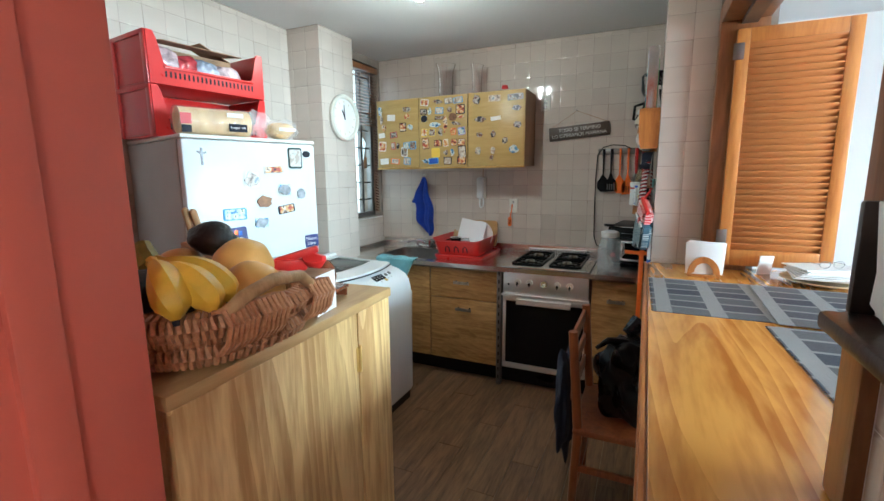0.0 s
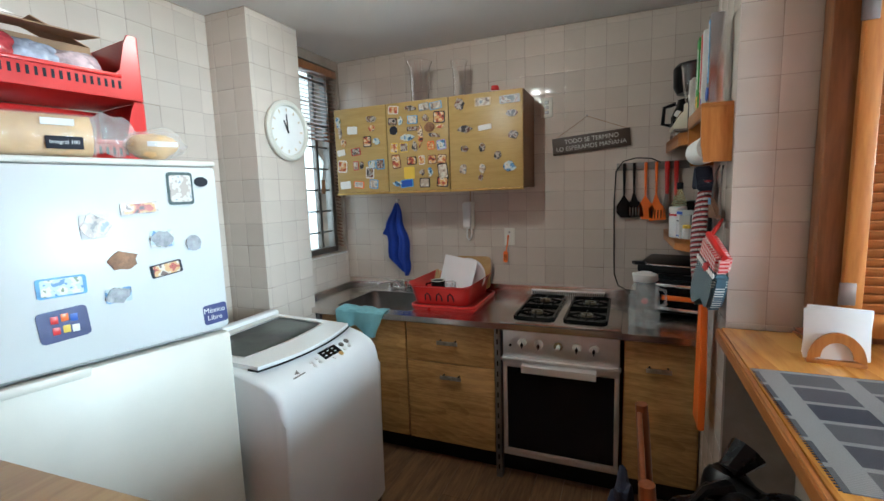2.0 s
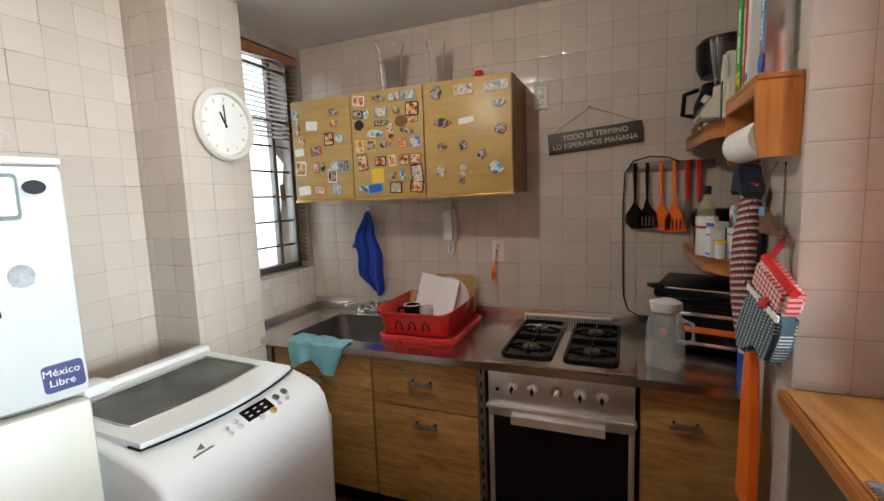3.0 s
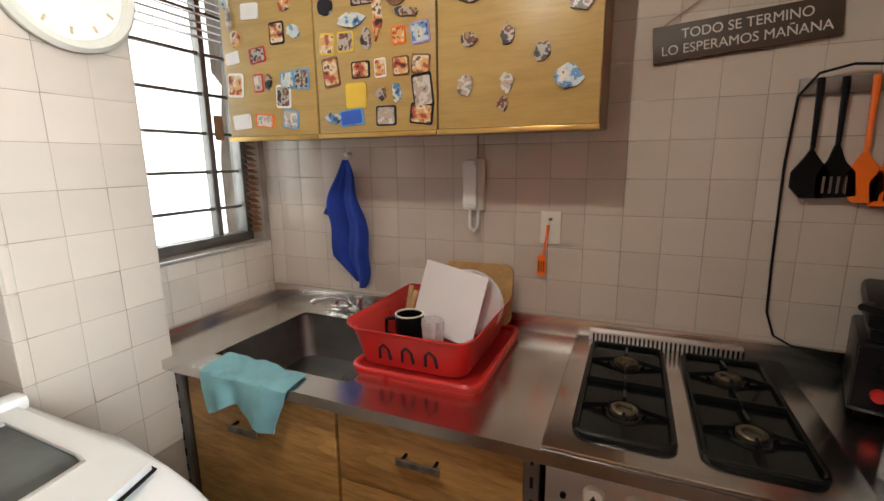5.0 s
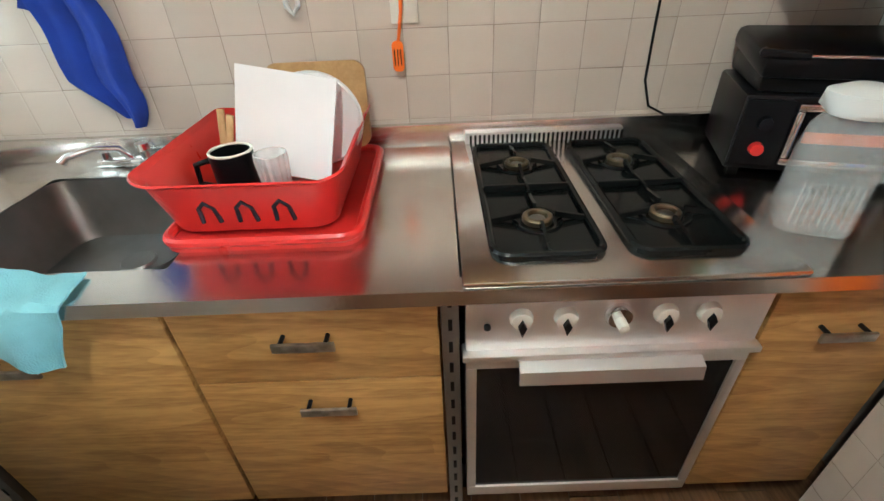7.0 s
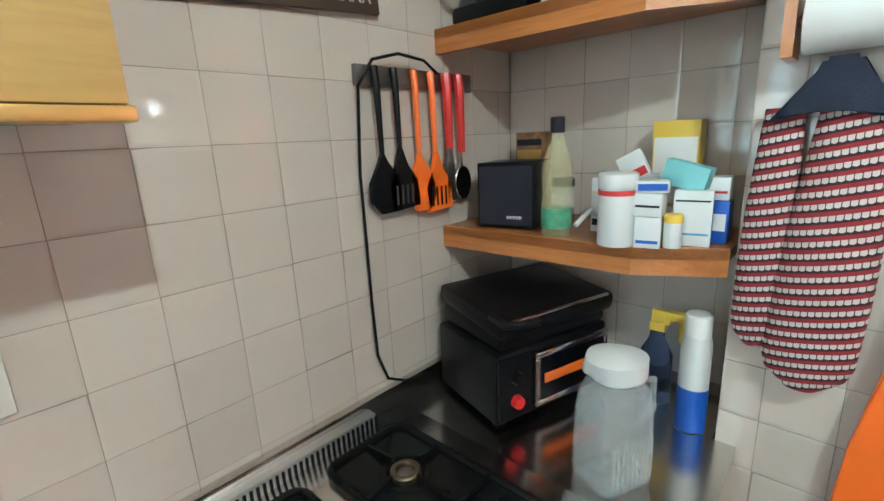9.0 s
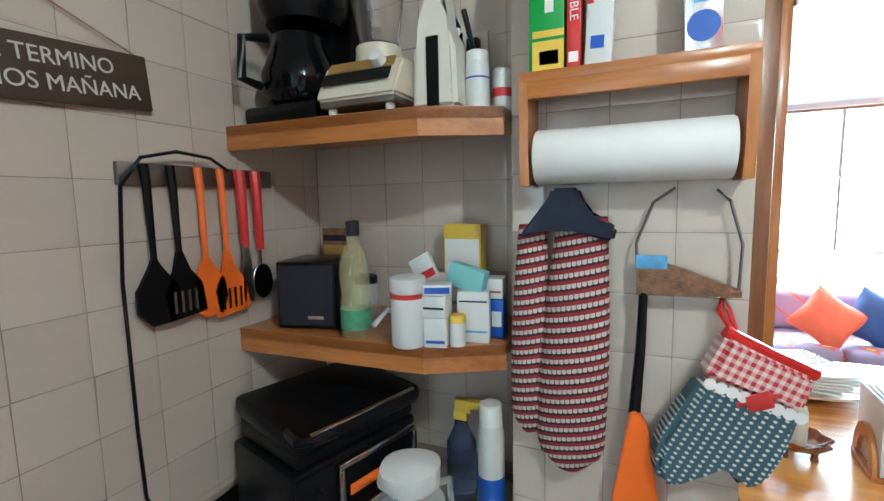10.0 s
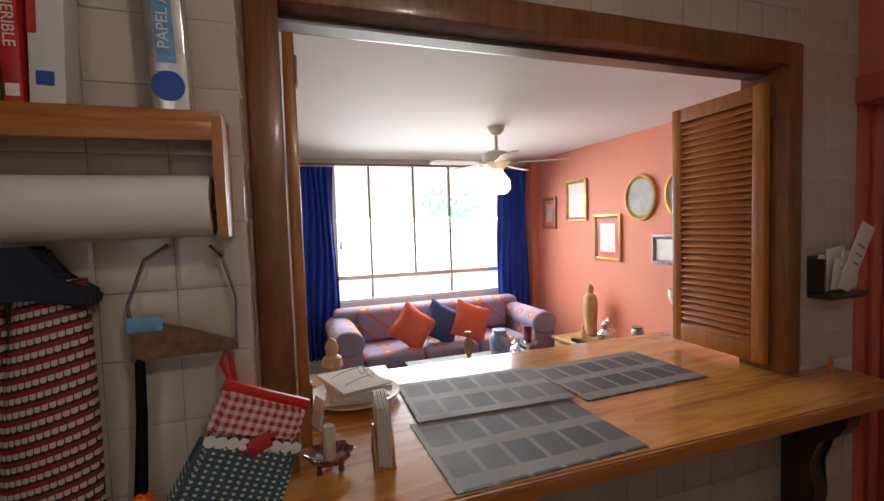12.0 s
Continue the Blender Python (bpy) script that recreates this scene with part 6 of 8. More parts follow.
def door_magnets(x0, rows, seed):
    """Rows of (height, [(x, width, height, material, shape, inner)])."""
    r = random.Random(seed)
    for z, items in rows:
        for x, w, h, m, shape, inner in items:
            magnet((x0, CY - 0.001, 1.605), 0, x, z, w, h, PRINT_OF[id(m)] if shape == B_ else m, shape, NAMES[id(m)] + " souvenir magnet on the wall cabinet door", PRINT_OF.get(id(inner), inner) if inner else (PRINT_OF[id(m)] if shape == P_ and m not in (YELLOW, PAPER) else None), r.uniform(-7, 7))


P_, R_, B_ = "plate", "round", "blob"
door_magnets(-2.16, [
    (0.47, [(0.035, 0.04, 0.10, GREEN_INK, B_, None), (0.29, 0.085, 0.05, PEWTER, B_, None)]),
    (0.41, [(0.14, 0.075, 0.05, PAPER, P_, None), (0.29, 0.06, 0.05, RED_INK, B_, None)]),
    (0.40, [(0.045, 0.03, 0.08, PAPER, B_, None)]),
    (0.33, [(0.25, 0.06, 0.07, INK, P_, SAND), (0.32, 0.06, 0.05, SKY_INK, B_, None), (0.07, 0.05, 0.07, SAND, B_, None)]),
    (0.27, [(0.16, 0.07, 0.05, RED_INK, P_, BRONZE), (0.045, 0.06, 0.04, PAPER, P_, None)]),
    (0.18, [(0.05, 0.07, 0.08, PAPER, P_, SAND), (0.155, 0.04, 0.06, RED_INK, P_, PAPER), (0.20, 0.035, 0.06, INK, B_, None), (0.28, 0.055, 0.055, SKY_INK, P_, None), (0.34, 0.06, 0.065, SKY_INK, P_, INK)]),
    (0.13, [(0.26, 0.06, 0.075, PAPER, P_, PEWTER)]),
    (0.055, [(0.065, 0.08, 0.05, PAPER, P_, None), (0.17, 0.08, 0.045, ORANGE, P_, PAPER), (0.285, 0.065, 0.06, SKY_INK, P_, PAPER)]),
], 1)
door_magnets(-1.762, [
    (0.51, [(0.055, 0.07, 0.05, PAPER, P_, SAND), (0.17, 0.09, 0.04, BRONZE, B_, None), (0.265, 0.07, 0.045, PEWTER, P_, PAPER), (0.345, 0.08, 0.045, SKY_INK, P_, PAPER)]),
    (0.44, [(0.045, 0.06, 0.045, INK, P_, None), (0.10, 0.04, 0.06, GREEN_INK, B_, None), (0.185, 0.07, 0.05, SKY_INK, P_, PAPER), (0.275, 0.05, 0.05, PEWTER, B_, None), (0.365, 0.075, 0.07, INK, P_, RED_INK)]),
    (0.385, [(0.05, 0.055, 0.055, INK, R_, SKY_INK), (0.19, 0.09, 0.025, INK, P_, None), (0.30, 0.07, 0.06, BRONZE, R_, None), (0.37, 0.06, 0.03, SAND, B_, None)]),
    (0.335, [(0.14, 0.12, 0.05, SKY_INK, B_, None), (0.235, 0.04, 0.15, RED_INK, B_, None), (0.335, 0.10, 0.03, BRONZE, B_, None)]),
    (0.275, [(0.05, 0.055, 0.065, YELLOW, P_, SAND), (0.12, 0.06, 0.06, YELLOW, P_, BRONZE), (0.195, 0.045, 0.075, PEWTER, B_, None), (0.305, 0.045, 0.05, ORANGE, P_, SAND), (0.375, 0.06, 0.06, LAVENDER, P_, SKY_INK)]),
    (0.19, [(0.06, 0.06, 0.09, BRONZE, P_, SAND), (0.17, 0.065, 0.05, INK, P_, RED_INK), (0.24, 0.04, 0.055, PAPER, P_, SAND), (0.31, 0.055, 0.055, BRONZE, P_, SAND), (0.375, 0.06, 0.055, BRONZE, P_, ORANGE)]),
    (0.115, [(0.15, 0.075, 0.075, YELLOW, P_, None), (0.24, 0.045, 0.045, BRONZE, B_, None), (0.295, 0.04, 0.07, SKY_INK, B_, None), (0.38, 0.065, 0.10, INK, P_, PAPER)]),
    (0.05, [(0.06, 0.07, 0.04, SKY_INK, B_, None), (0.13, 0.09, 0.05, SKY_INK, P_, BLUE_LABEL), (0.255, 0.07, 0.06, INK, P_, PAPER), (0.375, 0.075, 0.06, INK, P_, SAND)]),
], 2)
door_magnets(-1.335, [
    (0.50, [(0.07, 0.07, 0.08, INK, B_, None), (0.215, 0.10, 0.05, SAND, P_, PAPER), (0.375, 0.12, 0.045, PEWTER, P_, INK)]),
    (0.42, [(0.385, 0.09, 0.045, PEWTER, B_, None)]),
    (0.355, [(0.10, 0.11, 0.05, PEWTER, B_, None), (0.225, 0.08, 0.03, PAPER, P_, None)]),
    (0.30, [(0.395, 0.075, 0.055, INK, B_, None)]),
    (0.24, [(0.095, 0.065, 0.045, INK, B_, None), (0.205, 0.045, 0.07, BRONZE, B_, None)]),
    (0.19, [(0.30, 0.05, 0.06, PEWTER, B_, None)]),
    (0.12, [(0.085, 0.05, 0.075, PAPER, B_, None), (0.205, 0.045, 0.065, PAPER, B_, None), (0.37, 0.085, 0.075, SKY_INK, B_, None)]),
    (0.065, [(0.195, 0.04, 0.045, PEWTER, B_, None)]),
], 3)

FR_AT, FR_RZ = (-1.79, -2.40, 0), 75


def fm(x, z, w, h, mat, shape, label, inner=None, tilt=0.0):
    magnet(FR_AT, FR_RZ, x, z, w, h, mat, shape, label, inner, tilt)


fm(0.525, 1.629, 0.076, 0.102, GREEN_DARK, P_, "dark green photo-frame magnet with a pale church picture", PRINT_PALE, 0)
fm(0.590, 1.650, 0.042, 0.032, INK, R_, "black oval maker's badge on the freezer door")
fm(0.405, 1.572, 0.100, 0.034, PRINT_PALE, P_, "long printed place-name magnet on the freezer", PRINT_WARM, -3)
fm(0.290, 1.526, 0.082, 0.085, PRINT_PALE, B_, "white glazed ram-shaped magnet on the freezer", PAPER)
fm(0.456, 1.476, 0.078, 0.062, PEWTER, B_, "pewter castle-shaped magnet on the freezer", PRINT_COOL)
fm(0.548, 1.453, 0.046, 0.052, PEWTER, R_, "black and white mug-shaped magnet", PRINT_COOL)
fm(0.346, 1.423, 0.088, 0.070, BRONZE, B_, "brown carved animal magnet on the freezer")
fm(0.460, 1.380, 0.090, 0.040, INK, P_, "dark town-skyline magnet on the freezer", PRINT_WARM, -8)
fm(0.200, 1.371, 0.108, 0.054, SKY_INK, P_, "blue town-skyline magnet on the freezer", PRINT_COOL)
fm(0.325, 1.323, 0.078, 0.052, PEWTER, B_, "grey cathedral-shaped magnet on the freezer", PRINT_COOL)
bm = bmesh.new()
prism(bm, [(0.074, 1.590), (0.082, 1.590), (0.082, 1.634), (0.097, 1.640), (0.097, 1.647), (0.082, 1.645), (0.082, 1.662), (0.074, 1.662), (0.074, 1.645), (0.060, 1.650), (0.060, 1.643), (0.074, 1.636)], -0.005, -0.0002, "y")
solid("fridge_magnet", bm, PEWTER, "small pewter cross magnet on the freezer", "magnet", FR_AT, FR_RZ, group="souvenir magnets")
fm(0.194, 1.268, 0.110, 0.085, BLUE_INK, P_, "dark blue square magnet with coloured letters", None, -4)
fm(0.596, 1.204, 0.078, 0.066, BLUE_INK, P_, "dark blue sticker with white lettering", None, -3)
tx = thing("sticker_lettering", "white lettering on the blue fridge sticker", "lettering", FR_AT, FR_RZ)
for txt, zz in (("México", 1.217), ("Libre", 1.192)):
    writing("line", txt, 0.024, pose(0.592, -0.0046, zz, 90, 0, 0), PAPER, tx)
for k, (dx, dz, m) in enumerate(((-0.02, 0.016, RED), (0.002, 0.02, ORANGE), (0.022, 0.016, BLUE_LABEL), (-0.018, -0.014, RED), (0.004, -0.012, YELLOW), (0.024, -0.014, PAPER))):
    bmx = boxes((0.194 + dx - 0.008, 0.194 + dx + 0.008, -0.0055, -0.004, 1.268 + dz - 0.010, 1.268 + dz + 0.010), bevel=0.0004)
    part("letter_bar", bmx, m, tx)

# ---- on the fridge ----
BIN_AT, BIN_RZ = (-2.150, -2.035), 82


def bin_unit(z, label):
    t = thing("storage_bin", label, "bin", (*BIN_AT, z), BIN_RZ, group="stacked red bins")
    # local x along the fridge front, -y towards the room
    W, D, H = 0.285, 0.155, 0.222
    part("floor", boxes((-W, W, -D, D, 0, 0.010), bevel=0.003), RED, t)
    part("back", boxes((-W, W, D - 0.008, D, 0.010, H), bevel=0.003), RED, t)
    for sx in (-1, 1):
        s0, s1 = sorted((sx * W, sx * (W - 0.010)))
        panel_ = part("side", boxes((s0, s1, -D, D - 0.008, 0.010, H - 0.004), bevel=0.003), RED, t)
        e0, e1 = sorted((sx * (W + 0.006), sx * (W - 0.008)))
        for y0, y1, z0, z1 in ((-D - 0.004, -D + 0.030, 0.0, H), (D - 0.030, D, 0.0, H), (-D, D, H - 0.018, H + 0.003)):
            part("rib", boxes((e0, e1, y0, y1, z0, z1), bevel=0.003), RED, panel_)
    bm = bmesh.new()
    lip, post, ramp_ = 0.078, 0.030, 0.062
    prism(bm, [(-W, 0.0), (W, 0.0), (W, H), (W - post, H), (W - post - 0.012, H - 0.03), (W - ramp_, lip + 0.02), (W - ramp_ - 0.02, lip), (-W + ramp_ + 0.02, lip), (-W + ramp_, lip + 0.02), (-W + post + 0.012, H - 0.03), (-W + post, H), (-W, H)], -D - 0.010, -D, "y")
    bmesh.ops.bevel(bm, geom=list(bm.edges), offset=0.002, segments=1, affect="EDGES")
    fr_ = part("front", bm, RED, t, "low front with raised corners")
    part("rim", boxes((-W + ramp_, W - ramp_, -D - 0.018, -D + 0.002, lip - 0.008, lip + 0.005), bevel=0.003), RED, fr_)
    for k in range(22):
        vx = -W + 0.07 + k * (2 * W - 0.14) / 21
        part("slot", boxes((vx - 0.004, vx + 0.004, -D - 0.0118, -D - 0.0098, 0.034, 0.060)), INK, fr_)
    return t


bin_unit(1.720, "lower stacked red plastic bin on the refrigerator")
bin_unit(1.946, "upper stacked red plastic bin full of packets")
cb = thing("cardboard_box", "open brown cardboard box in the upper bin", "box", (*BIN_AT, 1.957), BIN_RZ)
part("body", boxes((-0.21, 0.21, 0.0, 0.135, 0.0, 0.185)), KRAFT, cb)
bm = boxes((-0.21, 0.18, -0.15, 0.0, -0.0015, 0.0015))
spin(bm, bm.verts, 8, "X")
bmesh.ops.translate(bm, verts=bm.verts, vec=(0, 0.0, 0.205))
part("flap", bm, KRAFT, cb, "flap folded out over the packets")
bm = boxes((0.0, 0.17, 0.0, 0.13, -0.0015, 0.0015))
spin(bm, bm.verts, 22, "Y")
bmesh.ops.translate(bm, verts=bm.verts, vec=(0.05, 0.0, 0.25))
part("flap", bm, KRAFT, cb, "flap standing half open")


def lump(bm, c, s, seed, rough=0.25, sub=3):
    made = bmesh.ops.create_icosphere(bm, subdivisions=sub, radius=1)["verts"]
    for v in made:
        d = 1 + rough * noise.noise(v.co * 1.7 + Vector((seed, seed * 2, 0)))
        v.co = Vector((c[0] + v.co.x * s[0] * d, c[1] + v.co.y * s[1] * d, c[2] + v.co.z * s[2] * d))


def packet(lx, lz, w, h, mat, label, seed, tilt):
    """A pillow bag of film with crimped ends."""
    t = thing("snack_packet", label, "packet", (*BIN_AT, 1.957), BIN_RZ, group="snack packets")
    bm = bmesh.new()
    nx, nz = 16, 12
    for side in (-1, 1):
        rows = []
        for j in range(nz + 1):
            v = -1 + 2 * j / nz
            rows.append([bm.verts.new((u * w, side * 0.026 * max(0, (1 - u ** 4) * (1 - v * v)) ** 0.6 * (1 + 0.5 * noise.noise(Vector((u * 2.5, v * 2.5, seed + side)))), v * h)) for u in [-1 + 2 * i / nx for i in range(nx + 1)]])
        for j in range(nz):
            for i in range(nx):
                bm.faces.new((rows[j][i], rows[j][i + 1], rows[j + 1][i + 1], rows[j + 1][i]))
    bmesh.ops.remove_doubles(bm, verts=bm.verts, dist=0.0004)
    spin(bm, bm.verts, tilt, "Y")
    spin(bm, bm.verts, -35, "X")
    bmesh.ops.translate(bm, verts=bm.verts, vec=(lx, -0.085, lz))
    part("film_bag", bm, mat, t)


FILM_WHITE = material("white_red_film", (0.50, 0.38, 0.39), 0.22, vary=0.6, scale=22, bump=0.7, fine=34)
FILM_RED = material("red_film", (0.40, 0.05, 0.06), 0.20, vary=0.6, scale=18, bump=0.7, fine=34)
FILM_BLUE = material("grey_blue_film", (0.36, 0.38, 0.46), 0.20, vary=0.5, scale=18, bump=0.7, fine=34)
for lx, lz, w, h, m, lab, tl in ((-0.175, 0.125, 0.060, 0.060, FILM_WHITE, "white and red snack packet in clear film", 12), (-0.085, 0.110, 0.070, 0.050, FILM_RED, "crumpled red snack packet", -18), (0.02, 0.105, 0.065, 0.052, FILM_BLUE, "grey-blue crumpled snack packet", 8), (0.125, 0.100, 0.075, 0.048, FILM_WHITE, "red and white snack packet", -6), (0.03, 0.075, 0.09, 0.035, FILM_RED, "flat red snack packet lying in front", 4)):
    packet(lx, lz, w, h, m, lab, lx * 9, tl)

lf = thing("bread_loaf", "sliced bread loaf in a printed clear bag", "bread", (-1.815, -2.205, 1.72), 70)
bm = bmesh.new()
prism(bm, rounded(-0.055, 0.055, 0.004, 0.115, 0.05, 7), -0.155, 0.14, "x")
part("loaf", bm, BREAD, lf)
bm = bmesh.new()
prism(bm, rounded(-0.060, 0.060, 0.001, 0.120, 0.054, 7), -0.162, 0.147, "x")
lump(bm, (0.19, 0, 0.07), (0.06, 0.03, 0.055), 3, 0.6)
wrap = part("bag", bm, WRAP, lf, "clear printed plastic bag")
part("print", boxes((-0.158, -0.115, -0.0625, -0.0615, 0.04, 0.085)), RED_INK, wrap)
part("print", boxes((0.03, 0.10, -0.0625, -0.0615, 0.080, 0.098)), PAPER, wrap)
lab = part("label", boxes((0.035, 0.115, -0.0632, -0.062, 0.018, 0.052), bevel=0.0003), INK, wrap)
part("label", boxes((-0.156, -0.118, -0.0632, -0.062, 0.006, 0.036), bevel=0.0003), INK, wrap)
writing("lettering", "Integral 100", 0.0135, pose(0.075, -0.0636, 0.036, 90, 0, 0), PAPER, lf)
bn = thing("bun_packet", "small packet of buns in clear film", "bread", (-1.70, -1.935, 1.72), 62)
bm = bmesh.new()
lump(bm, (0, 0, 0.04), (0.07, 0.045, 0.04), 5, 0.2)
part("buns", bm, BREAD, bn)
bm = bmesh.new()
lump(bm, (0.01, 0, 0.045), (0.085, 0.052, 0.048), 7, 0.35)
part("film", bm, WRAP, bn, "crinkled clear film")
part("print", boxes((-0.02, 0.06, -0.055, -0.0535, 0.035, 0.05)), PAPER, bn)

# vases on the wall cabinets
def vase_on_cabinet(x, r, h, label):
    bm = bmesh.new()
    lathe(bm, [(r * 0.8, 0), (r * 0.86, h * 0.1), (r * 0.95, h * 0.8), (r * 1.25, h), (r * 1.2, h), (r * 0.9, h * 0.78), (r * 0.8, 0.01), (0, 0.01)], 28, close=False)
    solid("glass_vase", bm, CLEAR, label, "vase", (x, -0.19, 2.158))
vase_on_cabinet(-1.58, 0.066, 0.26, "tall clear glass vase on the wall cabinets")
vase_on_cabinet(-1.31, 0.042, 0.23, "slim clear glass vase on the wall cabinets")
bm = bmesh.new()
lathe(bm, [(0.05, 0.0), (0.058, 0.015), (0.055, 0.02), (0.0, 0.02)], 20, close=False)
solid("glass_dish", bm, CLEAR, "low clear glass dish on the wall cabinets", "dish", (-1.08, -0.2, 2.158))
bm = bmesh.new()
lathe(bm, [(0.015, 0.0), (0.026, 0.012), (0.022, 0.035), (0.004, 0.042)], 16)
solid("red_knob_lid", bm, RED, "small red lid on the glass dish", "lid", (-1.08, -0.2, 2.178))

# ---- on the pine cabinet: basket, fruit, small things ----
TC = PCT + 0.001
bk = thing("fruit_basket", "oval brown wicker basket full of fruit", "basket", (-0.850, -3.072, TC), 0)
bk.scale = (1, 1, 0.86)
def oval(a, b, z, n=40, wob=0.0, ph=0.0):
    return [(a * math.copysign(abs(math.cos(t)) ** 0.8, math.cos(t)) + wob * math.cos(9 * t + ph), b * math.copysign(abs(math.sin(t)) ** 0.8, math.sin(t)) + wob * math.sin(9 * t + ph), z) for t in [2 * math.pi * k / n for k in range(n)]]
bm = bmesh.new()
lo = [bm.verts.new(p) for p in oval(0.150, 0.145, 0.004)]
bm.faces.new(lo)
part("bottom", bm, WICKER, bk)
for k in range(9):
    f = k / 8
    bm = bmesh.new()
    tube(bm, oval(0.154 + 0.046 * f, 0.148 + 0.038 * f, 0.010 + 0.098 * f, 72, 0.0032, k * math.pi), 0.0072, 6, closed=True)
    part("strand", bm, WICKER, bk)
bm = bmesh.new()
for k in range(120):
    t = 2 * math.pi * k / 120
    cx, cy = math.copysign(abs(math.cos(t)) ** 0.8, math.cos(t)), math.copysign(abs(math.sin(t)) ** 0.8, math.sin(t))
    tube(bm, [(0.158 * cx, 0.152 * cy, 0.008), (0.182 * cx, 0.172 * cy, 0.052), (0.203 * cx, 0.189 * cy, 0.112)], 0.0042, 5)
tagged(part("weave", bm, WICKER, bk, "fine upright wicker weave"), kind="stuff")
def wound_roll(a, b, z, r, turns, cord):
    """A roll of cord wound round an oval hoop."""
    bm = bmesh.new()
    pts = []
    steps = turns * 7
    for q in range(steps):
        t = 2 * math.pi * q / steps
        px, py, _ = (a * math.copysign(abs(math.cos(t)) ** 0.8, math.cos(t)), b * math.copysign(abs(math.sin(t)) ** 0.8, math.sin(t)), 0)
        d = math.hypot(px, py)
        ph_ = 2 * math.pi * q / 7
        off = r * math.cos(ph_)
        pts.append((px + off * px / d, py + off * py / d, z + r * math.sin(ph_)))
    tube(bm, pts, cord, 5, closed=True)
    return bm


part("lower_roll", wound_roll(0.176, 0.166, 0.034, 0.021, 84, 0.0058), WICKER, bk, "thick roll of wound wicker")
part("upper_roll", wound_roll(0.196, 0.183, 0.098, 0.024, 92, 0.0058), WICKER, bk, "thick braided rim")
for sx, cy in ((1, -0.115), (1, -0.045), (1, 0.085), (-1, 0.0)):
    for k in range(6):
        bm = bmesh.new()
        yy = cy + k * 0.011
        tube(bm, [(sx * 0.196, yy, 0.045), (sx * 0.214, yy, 0.066), (sx * 0.226, yy, 0.105), (sx * 0.212, yy, 0.132), (sx * 0.187, yy, 0.126)], 0.005, 6)
        part("wrap", bm, WICKER, bk)
bm = bmesh.new()
tube(bm, [(0.205, -0.11, 0.122), (0.212, -0.07, 0.150), (0.214, -0.01, 0.166), (0.210, 0.06, 0.158), (0.203, 0.10, 0.126)], [0.012, 0.014, 0.014, 0.013, 0.011], 10)
part("handle", bm, CARVED, bk, "smooth bent wooden handle")


def fruit(c, s, mat, name, label, seed, rough=0.06, group=""):
    bm = bmesh.new()
    lump(bm, (0, 0, 0), s, seed, rough, 4)
    solid(name, bm, mat, label, "fruit", (c[0], c[1], c[2]), group=group)


fruit((-0.775, -3.005, 1.303), (0.064, 0.066, 0.062), MANGO, "grapefruit", "yellow-orange grapefruit in the basket", 2, group="grapefruits")
fruit((-0.865, -2.945, 1.340), (0.064, 0.066, 0.060), MANGO, "grapefruit", "large grapefruit on top of the pile", 3, group="grapefruits")
fruit((-1.035, -2.975, 1.320), (0.056, 0.058, 0.054), MANGO, "grapefruit", "orange grapefruit at the back of the basket", 4, group="grapefruits")
fruit((-0.945, -3.015, 1.290), (0.055, 0.055, 0.055), MANGO, "grapefruit", "small grapefruit low in the basket", 5, group="grapefruits")
fruit((-0.925, -2.955, 1.253), (0.055, 0.058, 0.054), MANGO, "grapefruit", "grapefruit at the bottom of the basket", 9, group="grapefruits")
fruit((-0.860, -3.075, 1.311), (0.046, 0.066, 0.046), AVOCADO, "avocado", "dark ripe avocado in the basket", 6, 0.12, "avocados")
fruit((-0.985, -2.925, 1.393), (0.064, 0.044, 0.040), AVOCADO, "avocado", "black ripe avocado on top of the fruit", 7, 0.14, "avocados")
fruit((-0.965, -3.105, 1.308), (0.048, 0.062, 0.045), AVOCADO, "avocado", "dark avocado behind the bananas", 8, 0.12, "avocados")
fruit((-0.830, -3.060, 1.243), (0.058, 0.060, 0.046), MANGO, "grapefruit", "grapefruit under the avocado", 11, group="grapefruits")

nb = thing("banana_bunch", "bunch of ripe yellow bananas with brown spots", "bananas", (-0.800, -3.192, 1.392))
for k, (heading, lean) in enumerate(((26, 1.0), (4, 1.04), (-20, 0.92), (62, 0.75))):
    a = radians(heading)
    bm = bmesh.new()
    pts, rad = [], []
    for j in range(15):
        f = j / 14
        out = 0.128 * lean * math.sin(f * 1.45)
        down = -0.078 * (1 - math.cos(f * 1.50)) / lean + 0.006
        pts.append((out * math.cos(a), out * math.sin(a), down - 0.006 * (k % 2)))
        rad.append(0.008 if f < 0.05 else (0.011 if f < 0.12 else 0.0285 * math.sin(min(1, (f - 0.02) * 1.55) * math.pi * 0.5) * (1 if f < 0.84 else max(0.25, 1 - (f - 0.84) * 4.8))))
    tube(bm, pts, rad, 7)
    bn_ = part("banana", bm, BANANA, nb)
    bm = bmesh.new()
    tube(bm, [pts[-1], tuple(2 * p - q for p, q in zip(pts[-1], pts[-2]))], [0.0062, 0.005], 7)
    part("tip", bm, INK, bn_, "dark dried tip")
bm = bmesh.new()
tube(bm, [(0, 0, 0), (-0.012, 0.0, 0.02), (-0.02, 0.004, 0.035)], [0.020, 0.017, 0.012], 8)
part("stem", bm, STEM, nb, "greenish brown stem")

